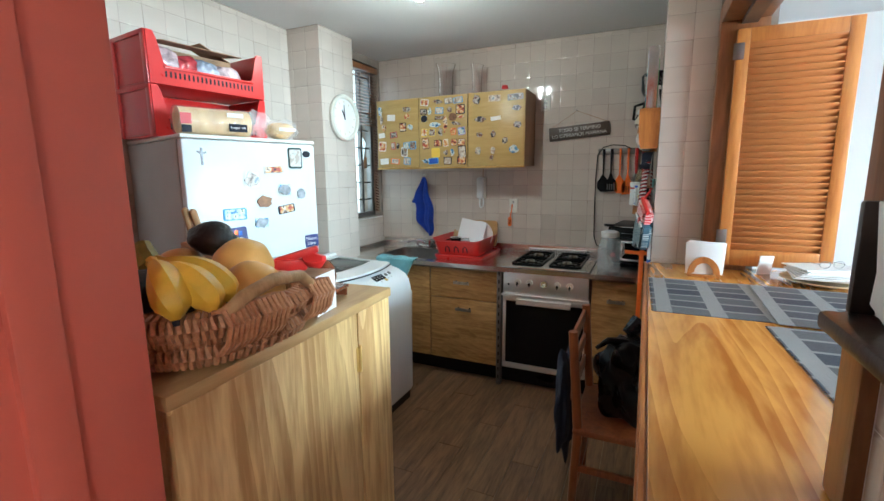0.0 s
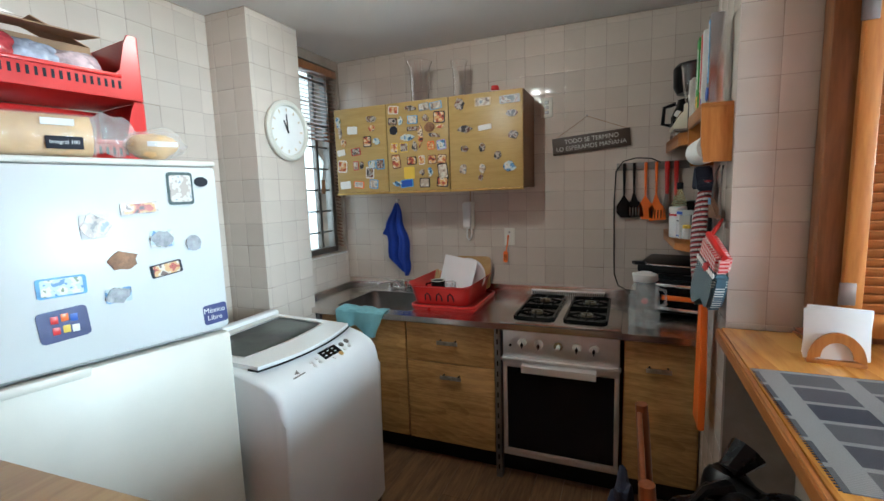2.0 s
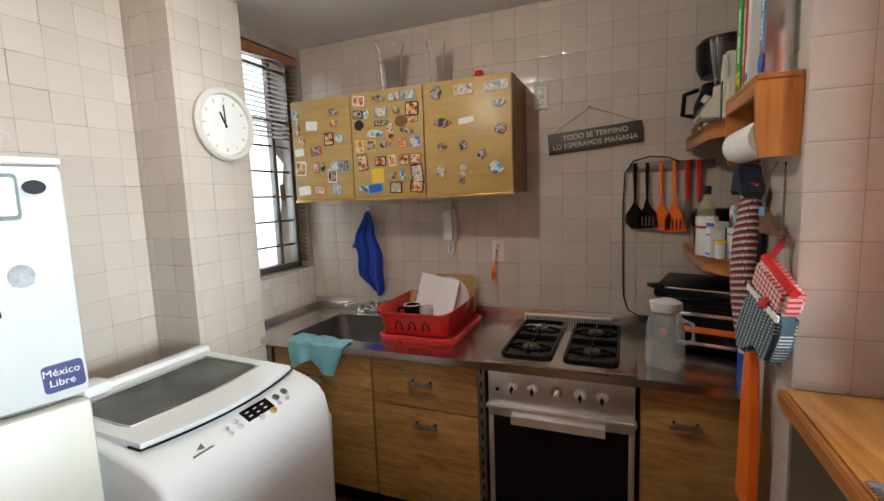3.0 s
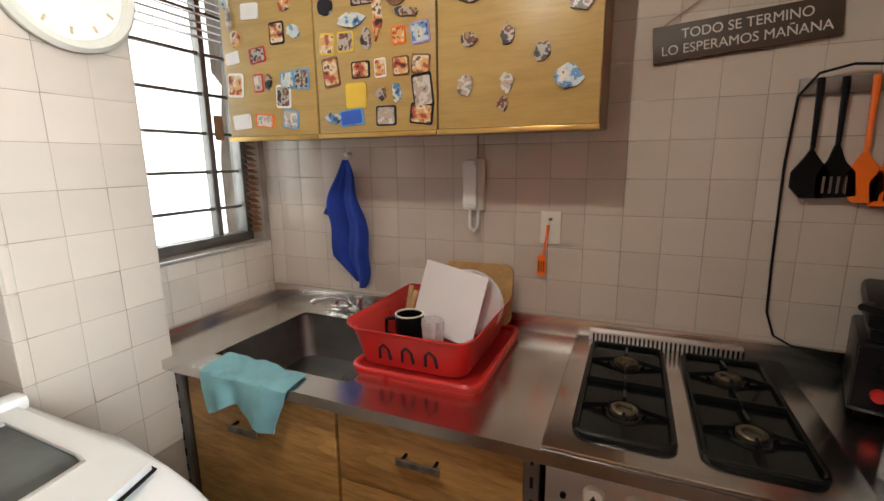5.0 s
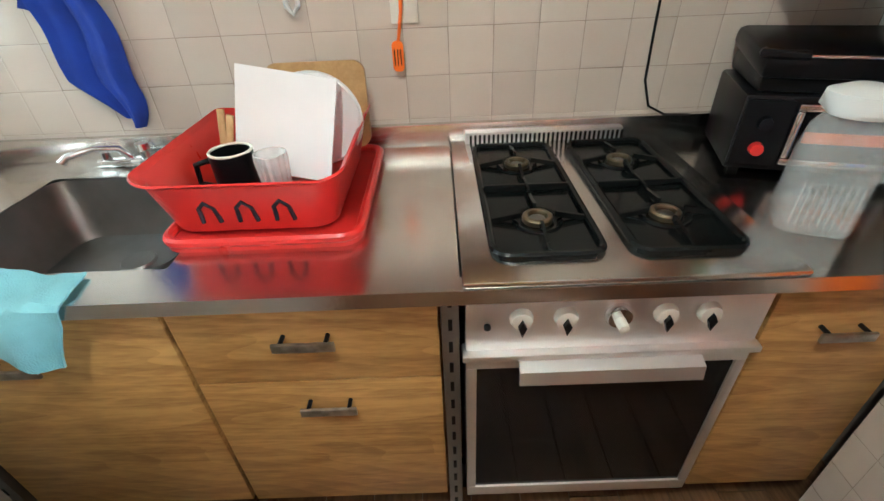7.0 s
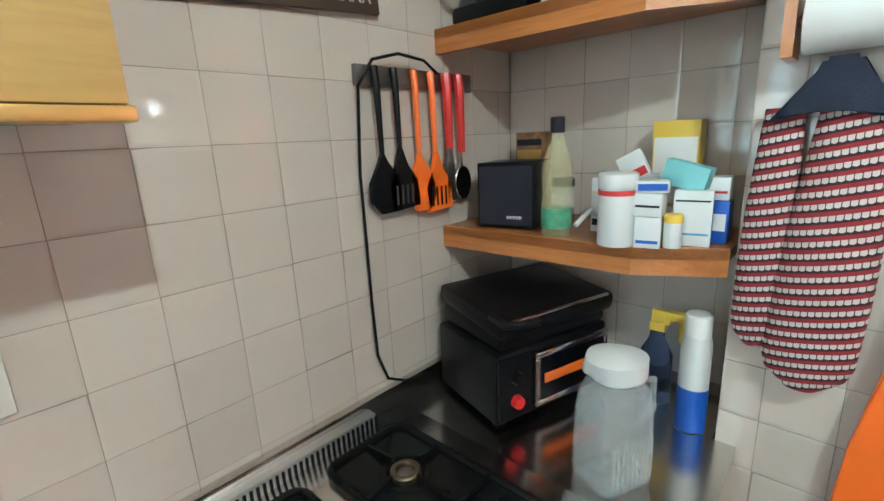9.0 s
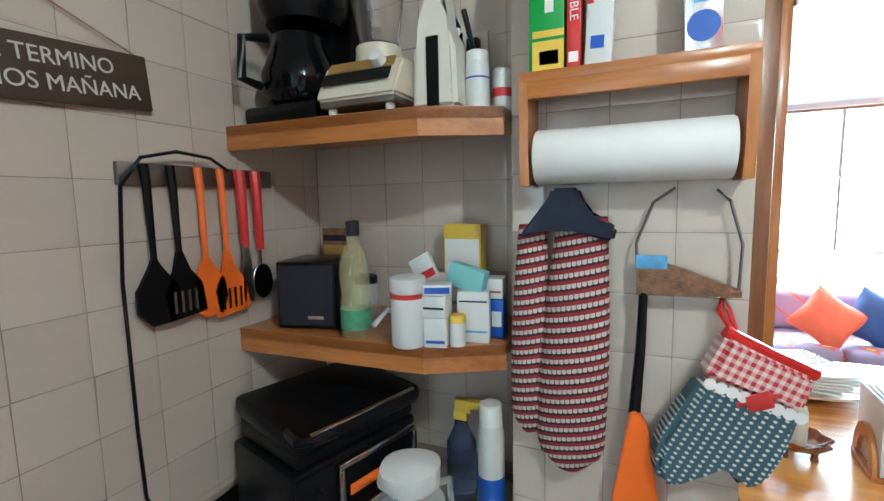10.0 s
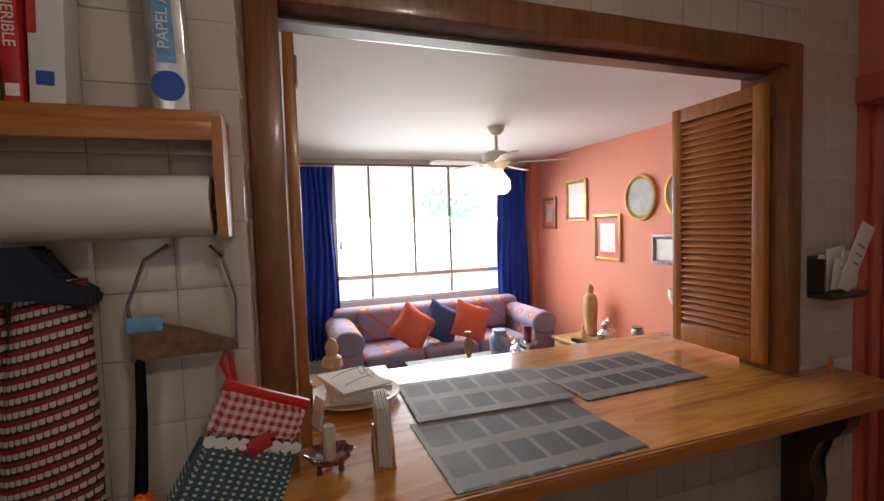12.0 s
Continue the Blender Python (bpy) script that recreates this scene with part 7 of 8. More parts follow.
# carton, wooden eggs, red clip
sc = thing("small_carton", "small kraft carton with a white printed side", "box", (-0.755, -2.838, TC), 10)
part("box", boxes((-0.06, 0.03, -0.046, 0.046, 0, 0.098), bevel=0.0015), KRAFT, sc)
pw = part("white_side", boxes((0.030, 0.0308, -0.045, 0.045, 0.001, 0.097)), PAPER, sc, "white side with green print")
for k, (yy, zz, w, h) in enumerate(((-0.02, 0.062, 0.012, 0.010), (0.015, 0.060, 0.014, 0.008), (0.0, 0.042, 0.04, 0.004), (0.0, 0.033, 0.034, 0.004), (-0.018, 0.015, 0.012, 0.009), (0.018, 0.016, 0.012, 0.010))):
    part("print", boxes((0.0308, 0.0313, yy - w / 2, yy + w / 2, zz - h / 2, zz + h / 2)), GREEN_INK, pw)
tr = thing("wooden_tray", "small footed reddish wooden tray", "tray", (-0.825, -2.735, TC), 8)
part("board", boxes((-0.085, 0.06, -0.05, 0.05, 0.022, 0.032), bevel=0.003), EGG_WOOD, tr)
for yy in (-0.046, 0.040):
    part("foot", boxes((-0.08, 0.055, yy, yy + 0.008, 0, 0.022), bevel=0.002), EGG_WOOD, tr)
for ex in (-0.880, -0.812):
    bm = bmesh.new()
    lathe(bm, [(0.006, 0), (0.022, 0.006), (0.028, 0.030), (0.024, 0.055), (0.012, 0.072), (0.002, 0.076)], 22)
    solid("wooden_egg", bm, EGG_WOOD, "polished reddish wooden egg shaker on the tray", "shaker", (ex + 0.013, -2.742, TC + 0.033), group="wooden eggs")
rc = thing("red_clip", "glossy red plastic clip lying on the basket rim", "clip", (-0.815, -2.850, TC + 0.110), 35)
bm = boxes((-0.06, 0.04, -0.016, 0.016, -0.010, 0.018), bevel=0.006)
lump(bm, (0.055, 0.0, 0.012), (0.03, 0.022, 0.02), 2, 0.5, 2)
part("jaw", bm, RED, rc)
bm = boxes((-0.03, 0.075, -0.010, 0.010, 0.012, 0.030), bevel=0.005)
spin(bm, bm.verts, -16, "Y")
part("lever", bm, RED, rc)
part("orange_pad", boxes((-0.105, -0.055, -0.018, 0.018, -0.006, 0.014), bevel=0.006), ORANGE, rc, "orange plastic end")
part("black_tip", boxes((-0.135, -0.10, -0.014, 0.014, -0.004, 0.012), bevel=0.005), BLACK, rc)
sc2 = thing("spoon_pot", "kraft container with two wooden spoon handles", "container", (-1.16, -2.80, TC), 20)
part("pot", boxes((-0.05, 0.05, -0.05, 0.05, 0, 0.15), bevel=0.003), KRAFT, sc2)
for k, (sx, tl) in enumerate(((-0.015, -12), (0.022, -16))):
    bm = bmesh.new()
    lathe(bm, [(0.007, 0.03), (0.010, 0.205), (0.010, 0.220), (0.003, 0.226)], 10)
    spin(bm, bm.verts, tl, "Y")
    bmesh.ops.translate(bm, verts=bm.verts, vec=(sx, 0.0, 0.02))
    part("spoon_handle", bm, CARVED, sc2)

# ---- serving counter: mats, napkins, papers ----
def placemat(x0, x1, y0, y1, label, lift=0.0, skew=0.0):
    t = thing("placemat", label, "placemat", ((x0 + x1) / 2, (y0 + y1) / 2, TZ + 0.001 + lift), skew, group="placemats")
    w, d = (x1 - x0) / 2, (y1 - y0) / 2
    bm = bmesh.new()
    grid_cloth(bm, lambda u, v: (-w + 2 * w * u, -d + 2 * d * v, 0.0015 + 0.0015 * math.sin(u * 7) * math.sin(v * 9)), 12, 16, 0.002)
    part("weave", bm, MAT_WEAVE, t)
    bm = bmesh.new()
    for k in range(60):
        yy = -d + 2 * d * (k + 0.5) / 60
        for sx in (-1, 1):
            box(bm, sx * w - (0.006 if sx < 0 else 0), sx * w + (0.006 if sx > 0 else 0), yy - 0.001, yy + 0.001, 0, 0.0015)
    tagged(part("fringe", bm, MAT_WEAVE, t), kind="stuff")


placemat(0.0, 0.375, -2.03, -1.485, "grey and black checked woven placemat beside the napkins", 0, 1)
placemat(0.36, 0.70, -2.06, -1.515, "grey and black checked woven placemat by the window side", 0.005, -2)
placemat(0.325, 0.69, -2.62, -2.07, "grey and black checked woven placemat beside the shutter", 0.001, 2)

nh = thing("napkin_holder", "curved wooden napkin holder filled with white napkins", "napkin holder", (0.215, -1.37, TZ), -6)
bm = bmesh.new()
arch = [(0.065 * math.cos(a), 0.008 + 0.085 * math.sin(a)) for a in [math.pi * k / 12 for k in range(13)]]
inn = [(0.036 * math.cos(a), 0.02 + 0.045 * math.sin(a)) for a in [math.pi * k / 12 for k in range(13)]]
for yy in (-0.024, 0.018):
    a = [bm.verts.new((x, yy, z)) for x, z in arch]
    b = [bm.verts.new((x, yy, z)) for x, z in inn]
    c = [bm.verts.new((x, yy + 0.008, z)) for x, z in arch]
    d = [bm.verts.new((x, yy + 0.008, z)) for x, z in inn]
    for i in range(12):
        bm.faces.new((a[i], a[i + 1], b[i + 1], b[i]))
        bm.faces.new((c[i + 1], c[i], d[i], d[i + 1]))
        bm.faces.new((a[i + 1], a[i], c[i], c[i + 1]))
        bm.faces.new((b[i], b[i + 1], d[i + 1], d[i]))
    for i in (0, 12):
        bm.faces.new((a[i], b[i], d[i], c[i]))
part("arch", bm, HONEY_UP, nh)
part("base", boxes((-0.066, 0.066, -0.026, 0.028, 0, 0.012), bevel=0.003), HONEY_UP, nh)
for k in range(7):
    yy = -0.015 + k * 0.0048
    bm = boxes((-0.072 + 0.002 * (k % 3), 0.074, yy, yy + 0.003, 0.013, 0.158 - 0.003 * (k % 2)), bevel=0.0008)
    spin(bm, bm.verts, (k - 3) * 0.8, "Y")
    part("napkin", bm, PAPER, nh)

pp = thing("plate_of_papers", "shallow dish piled with letters and papers", "papers", (0.66, -1.36, TZ), 10)
bm = bmesh.new()
lathe(bm, [(0.07, 0.0), (0.16, 0.022), (0.157, 0.026), (0.065, 0.006), (0.0, 0.006)], 28, close=False)
part("dish", bm, SAND, pp, "pale shallow dish")
for k in range(9):
    bm = boxes((-0.115, 0.115, -0.085, 0.085, 0.026 + k * 0.0055, 0.0305 + k * 0.0055))
    spin(bm, bm.verts, (k * 37) % 34 - 17, "Z")
    bmesh.ops.translate(bm, verts=bm.verts, vec=(0.012 * math.sin(k * 2.1), 0.012 * math.cos(k * 1.7), 0))
    part("sheet", bm, PAPER, pp)
gl = thing("eyeglasses", "thin wire reading glasses on the papers", "glasses", (0.66, -1.40, TZ + 0.078), 24)
bm = bmesh.new()
for sx in (-0.028, 0.028):
    tube(bm, [(sx + 0.022 * math.cos(a), 0.0, 0.014 + 0.014 * math.sin(a)) for a in [2 * math.pi * k / 16 for k in range(16)]], 0.0012, 5, closed=True)
    tube(bm, [(sx * 1.75, 0, 0.016), (sx * 1.8, 0.06, 0.014), (sx * 1.7, 0.11, 0.004)], 0.0012, 5)
tube(bm, [(-0.007, 0, 0.016), (0, 0, 0.02), (0.007, 0, 0.016)], 0.0012, 5)
part("wire_frame", bm, STEEL_DARK, gl)
cd = thing("candle_dish", "stub of cream candle in a scalloped copper dish", "candle", (0.215, -1.235, TZ))
bm = bmesh.new()
rings = []
for r, z in ((0.018, 0.018), (0.045, 0.028), (0.058, 0.045), (0.055, 0.047), (0.040, 0.032), (0.0, 0.026)):
    rings.append([bm.verts.new((r * (1 + 0.10 * math.cos(8 * t) * (r > 0.05)) * math.cos(t), r * (1 + 0.10 * math.cos(8 * t) * (r > 0.05)) * math.sin(t), z)) for t in [2 * math.pi * k / 48 for k in range(48)]])
for a, b in zip(rings, rings[1:]):
    for i in range(48):
        j = (i + 1) % 48
        bm.faces.new((a[i], a[j], b[j], b[i]))
part("dish", bm, EGG_WOOD, cd, "scalloped copper-brown dish")
for k in range(3):
    bm = bmesh.new()
    lathe(bm, [(0.008, 0), (0.006, 0.012), (0.009, 0.026)], 10, (0.03 * math.cos(k * 2.1), 0.03 * math.sin(k * 2.1), 0))
    part("foot", bm, EGG_WOOD, cd)
bm = bmesh.new()
lathe(bm, [(0.016, 0.028), (0.0155, 0.10), (0.012, 0.112), (0.003, 0.108)], 16)
part("candle", bm, CREAM, cd, "cream wax candle")
pb = thing("phone_card", "white card propped up on the counter", "card", (0.47, -1.215, TZ), 20)
bm = boxes((-0.03, 0.03, -0.003, 0.003, 0, 0.09), bevel=0.001)
spin(bm, bm.verts, 12, "X")
part("card", bm, PAPER, pb)
bm = bmesh.new()
lathe(bm, [(0.018, 0), (0.016, 0.01), (0.006, 0.02), (0.010, 0.04), (0.005, 0.06), (0.001, 0.065)], 14)
solid("wooden_figurine", bm, HONEY_UP, "small turned wooden figurine on the counter", "figurine", (0.185, -3.07, TZ))

# letter rack on the wall strip, carved bracket, chair with bag
lr = thing("letter_rack", "dark wooden wall rack stuffed with letters", "letter rack", (0.238, -3.13, 1.355))
part("shelf", boxes((-0.085, 0.0, -0.11, 0.115, 0, 0.022), bevel=0.006), DARK_WOOD, lr)
part("back", boxes((-0.012, 0.0, -0.11, 0.115, 0.022, 0.16), bevel=0.003), DARK_WOOD, lr)
part("side", boxes((-0.06, -0.012, 0.103, 0.115, 0.022, 0.15), bevel=0.003), DARK_WOOD, lr)
for k, (yy, h, w, tl, lean) in enumerate(((0.05, 0.13, 0.050, 4, 2), (0.00, 0.16, 0.055, -8, 3), (-0.04, 0.14, 0.050, 8, 3), (-0.01, 0.12, 0.075, 0, 5), (0.01, 0.26, 0.042, 22, 6))):
    bm = boxes((-0.0015, 0.0015, -w, w, 0.0, h), bevel=0.0006)
    spin(bm, bm.verts, tl, "X")
    spin(bm, bm.verts, -lean, "Y")
    bmesh.ops.translate(bm, verts=bm.verts, vec=(-0.020 - 0.010 * k, yy, 0.032))
    lt = part("letter", bm, PAPER, lr)
    if k > 2:
        for q in range(3):
            bm = boxes((-0.0022, -0.0016, -w * 0.7, w * (0.2 + 0.15 * q), h * (0.40 + 0.13 * q), h * (0.43 + 0.13 * q)))
            spin(bm, bm.verts, tl, "X")
            spin(bm, bm.verts, -lean, "Y")
            bmesh.ops.translate(bm, verts=bm.verts, vec=(-0.020 - 0.010 * k, yy, 0.032))
            part("printed_line", bm, PEWTER, lt)
bm = bmesh.new()
lathe(bm, [(0.012, 0.0), (0.014, 0.003)], 14, (-0.075, -0.08, 0.016))
part("coin", bm, SILVER, lr)
cbk = thing("carved_bracket", "dark carved wooden bracket under the counter end", "bracket", (0.12, -2.92, TZ - 0.045))
bm = bmesh.new()
prism(bm, [(-0.09, 0.0), (0.12, 0.0), (0.12, -0.55), (0.06, -0.62), (0.03, -0.50), (0.0, -0.35), (0.025, -0.24), (-0.005, -0.15), (-0.06, -0.12), (-0.095, -0.06)], -0.045, 0.045, "y")
bmesh.ops.bevel(bm, geom=list(bm.edges), offset=0.010, segments=2, affect="EDGES")
part("carving", bm, DARK_WOOD, cbk)

ch = thing("kitchen_chair", "reddish wooden chair with a black bag on its back", "chair", (-0.055, -1.635, 0), -90)
for lx, ly in ((-0.21, -0.19), (-0.21, 0.19), (0.21, -0.19), (0.21, 0.19)):
    tall = 0.90 if ly < 0 else 0.47
    bm = bmesh.new()
    tube(bm, [(lx, ly - (0.02 if ly < 0 else 0), 0), (lx, ly, 0.46), (lx, ly - (0.035 if ly < 0 else 0), tall)], [0.017, 0.020, 0.019], 10)
    part("leg", bm, CHAIR_WOOD, ch)
part("seat", boxes((-0.235, 0.235, -0.21, 0.235, 0.455, 0.485), bevel=0.010), CHAIR_WOOD, ch)
for zz in (0.62, 0.73, 0.85):
    part("back_slat", boxes((-0.20, 0.20, -0.222 - (zz - 0.46) * 0.04, -0.207 - (zz - 0.46) * 0.04, zz - 0.03, zz + 0.03), bevel=0.005), CHAIR_WOOD, ch)
for zz, ly in ((0.22, -0.19), (0.22, 0.19)):
    part("stretcher", boxes((-0.21, 0.21, ly - 0.010, ly + 0.010, zz - 0.014, zz + 0.014), bevel=0.004), CHAIR_WOOD, ch)
for lx in (-0.21, 0.21):
    part("stretcher", boxes((lx - 0.010, lx + 0.010, -0.19, 0.19, 0.28, 0.308), bevel=0.004), CHAIR_WOOD, ch)
bg = thing("black_bag", "crumpled black plastic bag standing on the chair", "bag", (-0.06, -1.66, 0.487))
bm = bmesh.new()
lump(bm, (0, 0, 0.18), (0.125, 0.13, 0.19), 4, 0.55, 4)
for v in bm.verts:
    if v.co.z < 0.01:
        v.co.z = 0.002
part("sack", bm, BAG, bg)
bm = bmesh.new()
tube(bm, [(0.0, 0.0, 0.32), (-0.01, 0.02, 0.37), (0.03, 0.05, 0.41)], [0.05, 0.032, 0.045], 9)
part("knot", bm, BAG, bg, "twisted bag neck")
bm = bmesh.new()
tube(bm, [(-0.03, -0.02, 0.33), (-0.09, -0.09, 0.36), (-0.13, -0.14, 0.34)], [0.028, 0.014, 0.008], 8)
part("tail", bm, BAG, bg)
bm = bmesh.new()
lump(bm, (0, 0, -0.26), (0.045, 0.13, 0.27), 9, 0.45, 4)
solid("dark_shopping_bag", bm, NAVY, "dark cloth bag hanging from the chair back", "bag", (-0.335, -1.60, 0.74))

# ---- living room ----
lw = thing("window_2", "wide sliding living room window with thin frames", "window", (LW + 0.05, 0, 0), kind="structure")
part("window_frame", boxes((-0.03, 0.03, -3.85, -1.67, 2.41, 2.45), (-0.03, 0.03, -3.85, -1.67, 1.06, 1.11), (-0.03, 0.03, -3.85, -1.67, 0.80, 0.83), (-0.03, 0.03, -1.715, -1.67, 0.83, 2.41), (-0.03, 0.03, -3.85, -3.81, 0.83, 2.41)), ALUMINIUM, lw)
for my, z0 in ((-2.11, 0.83), (-2.66, 1.11), (-3.13, 0.83)):
    part("mullion", boxes((-0.025, 0.025, my - 0.012, my + 0.012, z0, 2.41)), STEEL_DARK, lw)
part("latch", boxes((-0.05, -0.03, -1.77, -1.735, 1.43, 1.53), bevel=0.004), ALUMINIUM, lw)
for y0, y1 in ((-2.11, -1.715), (-2.66, -2.11), (-3.13, -2.66), (-3.81, -3.13)):
    o = part("pane", boxes((-0.004, 0.004, y0, y1, 1.11, 2.41)), WINDOW_GLASS, lw)
    o.visible_shadow = False


def curtain(y0, y1, label):
    t = thing("curtain", label, "curtain", (LW - 0.10, (y0 + y1) / 2, 0), group="blue curtains")
    w = (y1 - y0) / 2
    bm = bmesh.new()
    grid_cloth(bm, lambda u, v: (0.035 * math.sin(u * 34 + 0.6 * math.sin(v * 5)) * (0.6 + 0.4 * v), -w + 2 * w * u + 0.02 * math.sin(v * 6 + u * 5), 2.38 - 2.20 * v), 64, 14, 0.004)
    part("cloth", bm, CURTAIN, t)


curtain(-4.17, -3.74, "royal blue curtain drawn aside by the salmon wall")
curtain(-1.68, -1.30, "royal blue curtain drawn aside at the window's end")
bm = bmesh.new()
tube(bm, [(LW - 0.10, -4.2, 2.41), (LW - 0.10, -1.27, 2.41)], 0.012, 8)
solid("curtain_rod", bm, BROWN_FRAME, "thin curtain rod above the wide window", "curtain rod")

# sofa
sf = thing("sofa", "three-seat sofa in purple ikat cloth with diamonds", "sofa", (3.80, -2.725, 0), -90)
sf.scale = (1.13, 1.04, 0.93)
# local x along the sofa, -y faces the room
def pillow(x0, x1, y0, y1, z0, z1, bev, mat, name, parent, label=""):
    bm = bmesh.new()
    box(bm, x0, x1, y0, y1, z0, z1, bevel=bev, seg=4)
    return part(name, bm, mat, parent, label)
pillow(-1.02, 1.02, -0.40, 0.42, 0.06, 0.30, 0.03, IKAT, "base", sf)
pillow(-1.00, 1.00, 0.22, 0.45, 0.28, 0.84, 0.07, IKAT, "back_frame", sf)
for k in range(3):
    x0 = -0.80 + k * 0.535
    pillow(x0, x0 + 0.53, -0.44, 0.20, 0.29, 0.475, 0.06, IKAT, "seat_cushion", sf)
    pillow(x0, x0 + 0.53, 0.06, 0.27, 0.46, 0.86, 0.075, IKAT, "back_cushion", sf)
for sx in (-1, 1):
    bm = bmesh.new()
    lathe(bm, [(0.02, -0.46), (0.12, -0.465), (0.135, -0.45), (0.135, 0.40), (0.12, 0.42)], 24, (sx * 0.94, 0, 0.62), "y")
    box(bm, sx * 0.94 - 0.115, sx * 0.94 + 0.115, -0.45, 0.40, 0.06, 0.60, bevel=0.02)
    part("arm", bm, IKAT, sf, "rolled upholstered arm")


def throw_pillow(y, mat, label, tilt, dx=0.0):
    t = thing("throw_pillow", label, "cushion", (3.52 + dx, y, 0.635), 0, group="throw pillows")
    bm = bmesh.new()
    n = 14
    for side in (-1, 1):
        rows = []
        for j in range(n + 1):
            row = []
            for i in range(n + 1):
                u, v = -1 + 2 * i / n, -1 + 2 * j / n
                pinch = 1 - 0.10 * (1 - abs(u)) * (abs(v) ** 3) - 0.10 * (1 - abs(v)) * (abs(u) ** 3)
                row.append(bm.verts.new((side * 0.075 * math.sqrt(max(0, (1 - u * u) * (1 - v * v))), u * 0.20 * pinch, v * 0.20 * pinch)))
            rows.append(row)
        for j in range(n):
            for i in range(n):
                bm.faces.new((rows[j][i], rows[j][i + 1], rows[j + 1][i + 1], rows[j + 1][i]))
    bmesh.ops.remove_doubles(bm, verts=bm.verts, dist=0.0005)
    spin(bm, bm.verts, tilt, "X")
    spin(bm, bm.verts, 18, "Y")
    part("cover", bm, mat, t)


throw_pillow(-2.34, RUST, "rust-orange throw pillow on the sofa", 38)
throw_pillow(-2.68, DENIM, "navy blue throw pillow on the sofa", 30, 0.06)
throw_pillow(-2.99, RUST, "rust-orange throw pillow leaning on the navy one", 22)

# pictures on the salmon wall
def picture(x, z, w, h, fmat, pmat, label, oval=False, mount=None):
    t = thing("framed_picture", label, "picture", (x, -4.289, z), 180, group="pictures on the salmon wall")
    bm = bmesh.new()
    # local -y faces the room after the half turn
    if oval:
        n = 36
        prof = ((1.0, 0.0), (1.0, -0.022), (0.90, -0.030), (0.80, -0.012))
        rr = [[bm.verts.new((w / 2 * f * math.cos(a), d, h / 2 * f * math.sin(a))) for a in [2 * math.pi * k / n for k in range(n)]] for f, d in prof]
    else:
        n = 4
        prof = ((0.0, 0.0), (0.0, -0.022), (0.018, -0.030), (0.040, -0.012))
        rr = [[bm.verts.new((sx * (w / 2 - i), d, sz * (h / 2 - i))) for sx, sz in ((1, 1), (-1, 1), (-1, -1), (1, -1))] for i, d in prof]
    for a, b in zip(rr, rr[1:]):
        for i in range(n):
            j = (i + 1) % n
            bm.faces.new((a[i], a[j], b[j], b[i]))
    part("frame", bm, fmat, t)
    bm = bmesh.new()
    if oval:
        prism(bm, [(w / 2 * 0.82 * math.cos(a), h / 2 * 0.82 * math.sin(a)) for a in [2 * math.pi * k / 36 for k in range(36)]], -0.010, -0.004, "y")
    else:
        box(bm, -w / 2 + 0.038, w / 2 - 0.038, -0.010, -0.004, -h / 2 + 0.038, h / 2 - 0.038)
    c = part("picture", bm, mount or pmat, t)
    if mount:
        part("print", boxes((-w / 2 + 0.085, w / 2 - 0.085, -0.0125, -0.010, -h / 2 + 0.09, h / 2 - 0.09)), pmat, c)
    return t


picture(3.965, 1.790, 0.294, 0.392, BROWN_FRAME, CANVAS, "small dark-framed picture with gilt side fittings", mount=RUST)
picture(3.408, 1.912, 0.375, 0.464, GOLD_TRIM, PALE_PRINT, "pale print in a thin gilt frame")
picture(2.891, 1.499, 0.397, 0.477, GOLD_TRIM, PALE_PRINT, "pale print with wine-red mount in a gilt frame", mount=RED_INK)
picture(2.434, 1.878, 0.390, 0.430, GOLD_TRIM, CANVAS, "oval picture in a gilt frame", oval=True)
picture(1.962, 1.879, 0.362, 0.422, GOLD_TRIM, CANVAS, "second oval picture in a gilt frame", oval=True)
picture(2.155, 1.403, 0.261, 0.261, PEWTER, PALE_PRINT, "small print in a pewter-grey frame")

# ceiling fan
fan = thing("ceiling_fan", "white ceiling fan at rest with a lit glass shade", "ceiling fan", (2.55, -2.866, LZ))
bm = bmesh.new()
lathe(bm, [(0.075, 0.0), (0.07, -0.03), (0.03, -0.07)], 24)
part("canopy", bm, WHITE_OLD, fan)
bm = bmesh.new()
lathe(bm, [(0.014, -0.06), (0.014, -0.22)], 12)
part("rod", bm, WHITE_OLD, fan)
bm = bmesh.new()
lathe(bm, [(0.06, -0.20), (0.115, -0.22), (0.12, -0.30), (0.08, -0.335), (0.05, -0.36)], 28)
part("motor", bm, WHITE_OLD, fan)
for k in range(5):
    bm = boxes((0.10, 0.19, -0.018, 0.018, -0.005, 0.001))
    prism(bm, [(0.17, -0.05), (0.56, -0.065), (0.60, -0.03), (0.60, 0.03), (0.56, 0.065), (0.17, 0.05)], 0.001, 0.008)
    spin(bm, bm.verts, 10, "X")
    spin(bm, bm.verts, 72 * k + 20, "Z")
    bmesh.ops.translate(bm, verts=bm.verts, vec=(0, 0, -0.31))
    part("blade", bm, WHITE_OLD, fan)
bm = bmesh.new()
lathe(bm, [(0.045, -0.36), (0.075, -0.40), (0.11, -0.45), (0.115, -0.52), (0.08, -0.56)], 28, close=False)
shade = part("shade", bm, SHADE_GLOW, fan, "lit frosted glass shade")
shade.visible_shadow = False

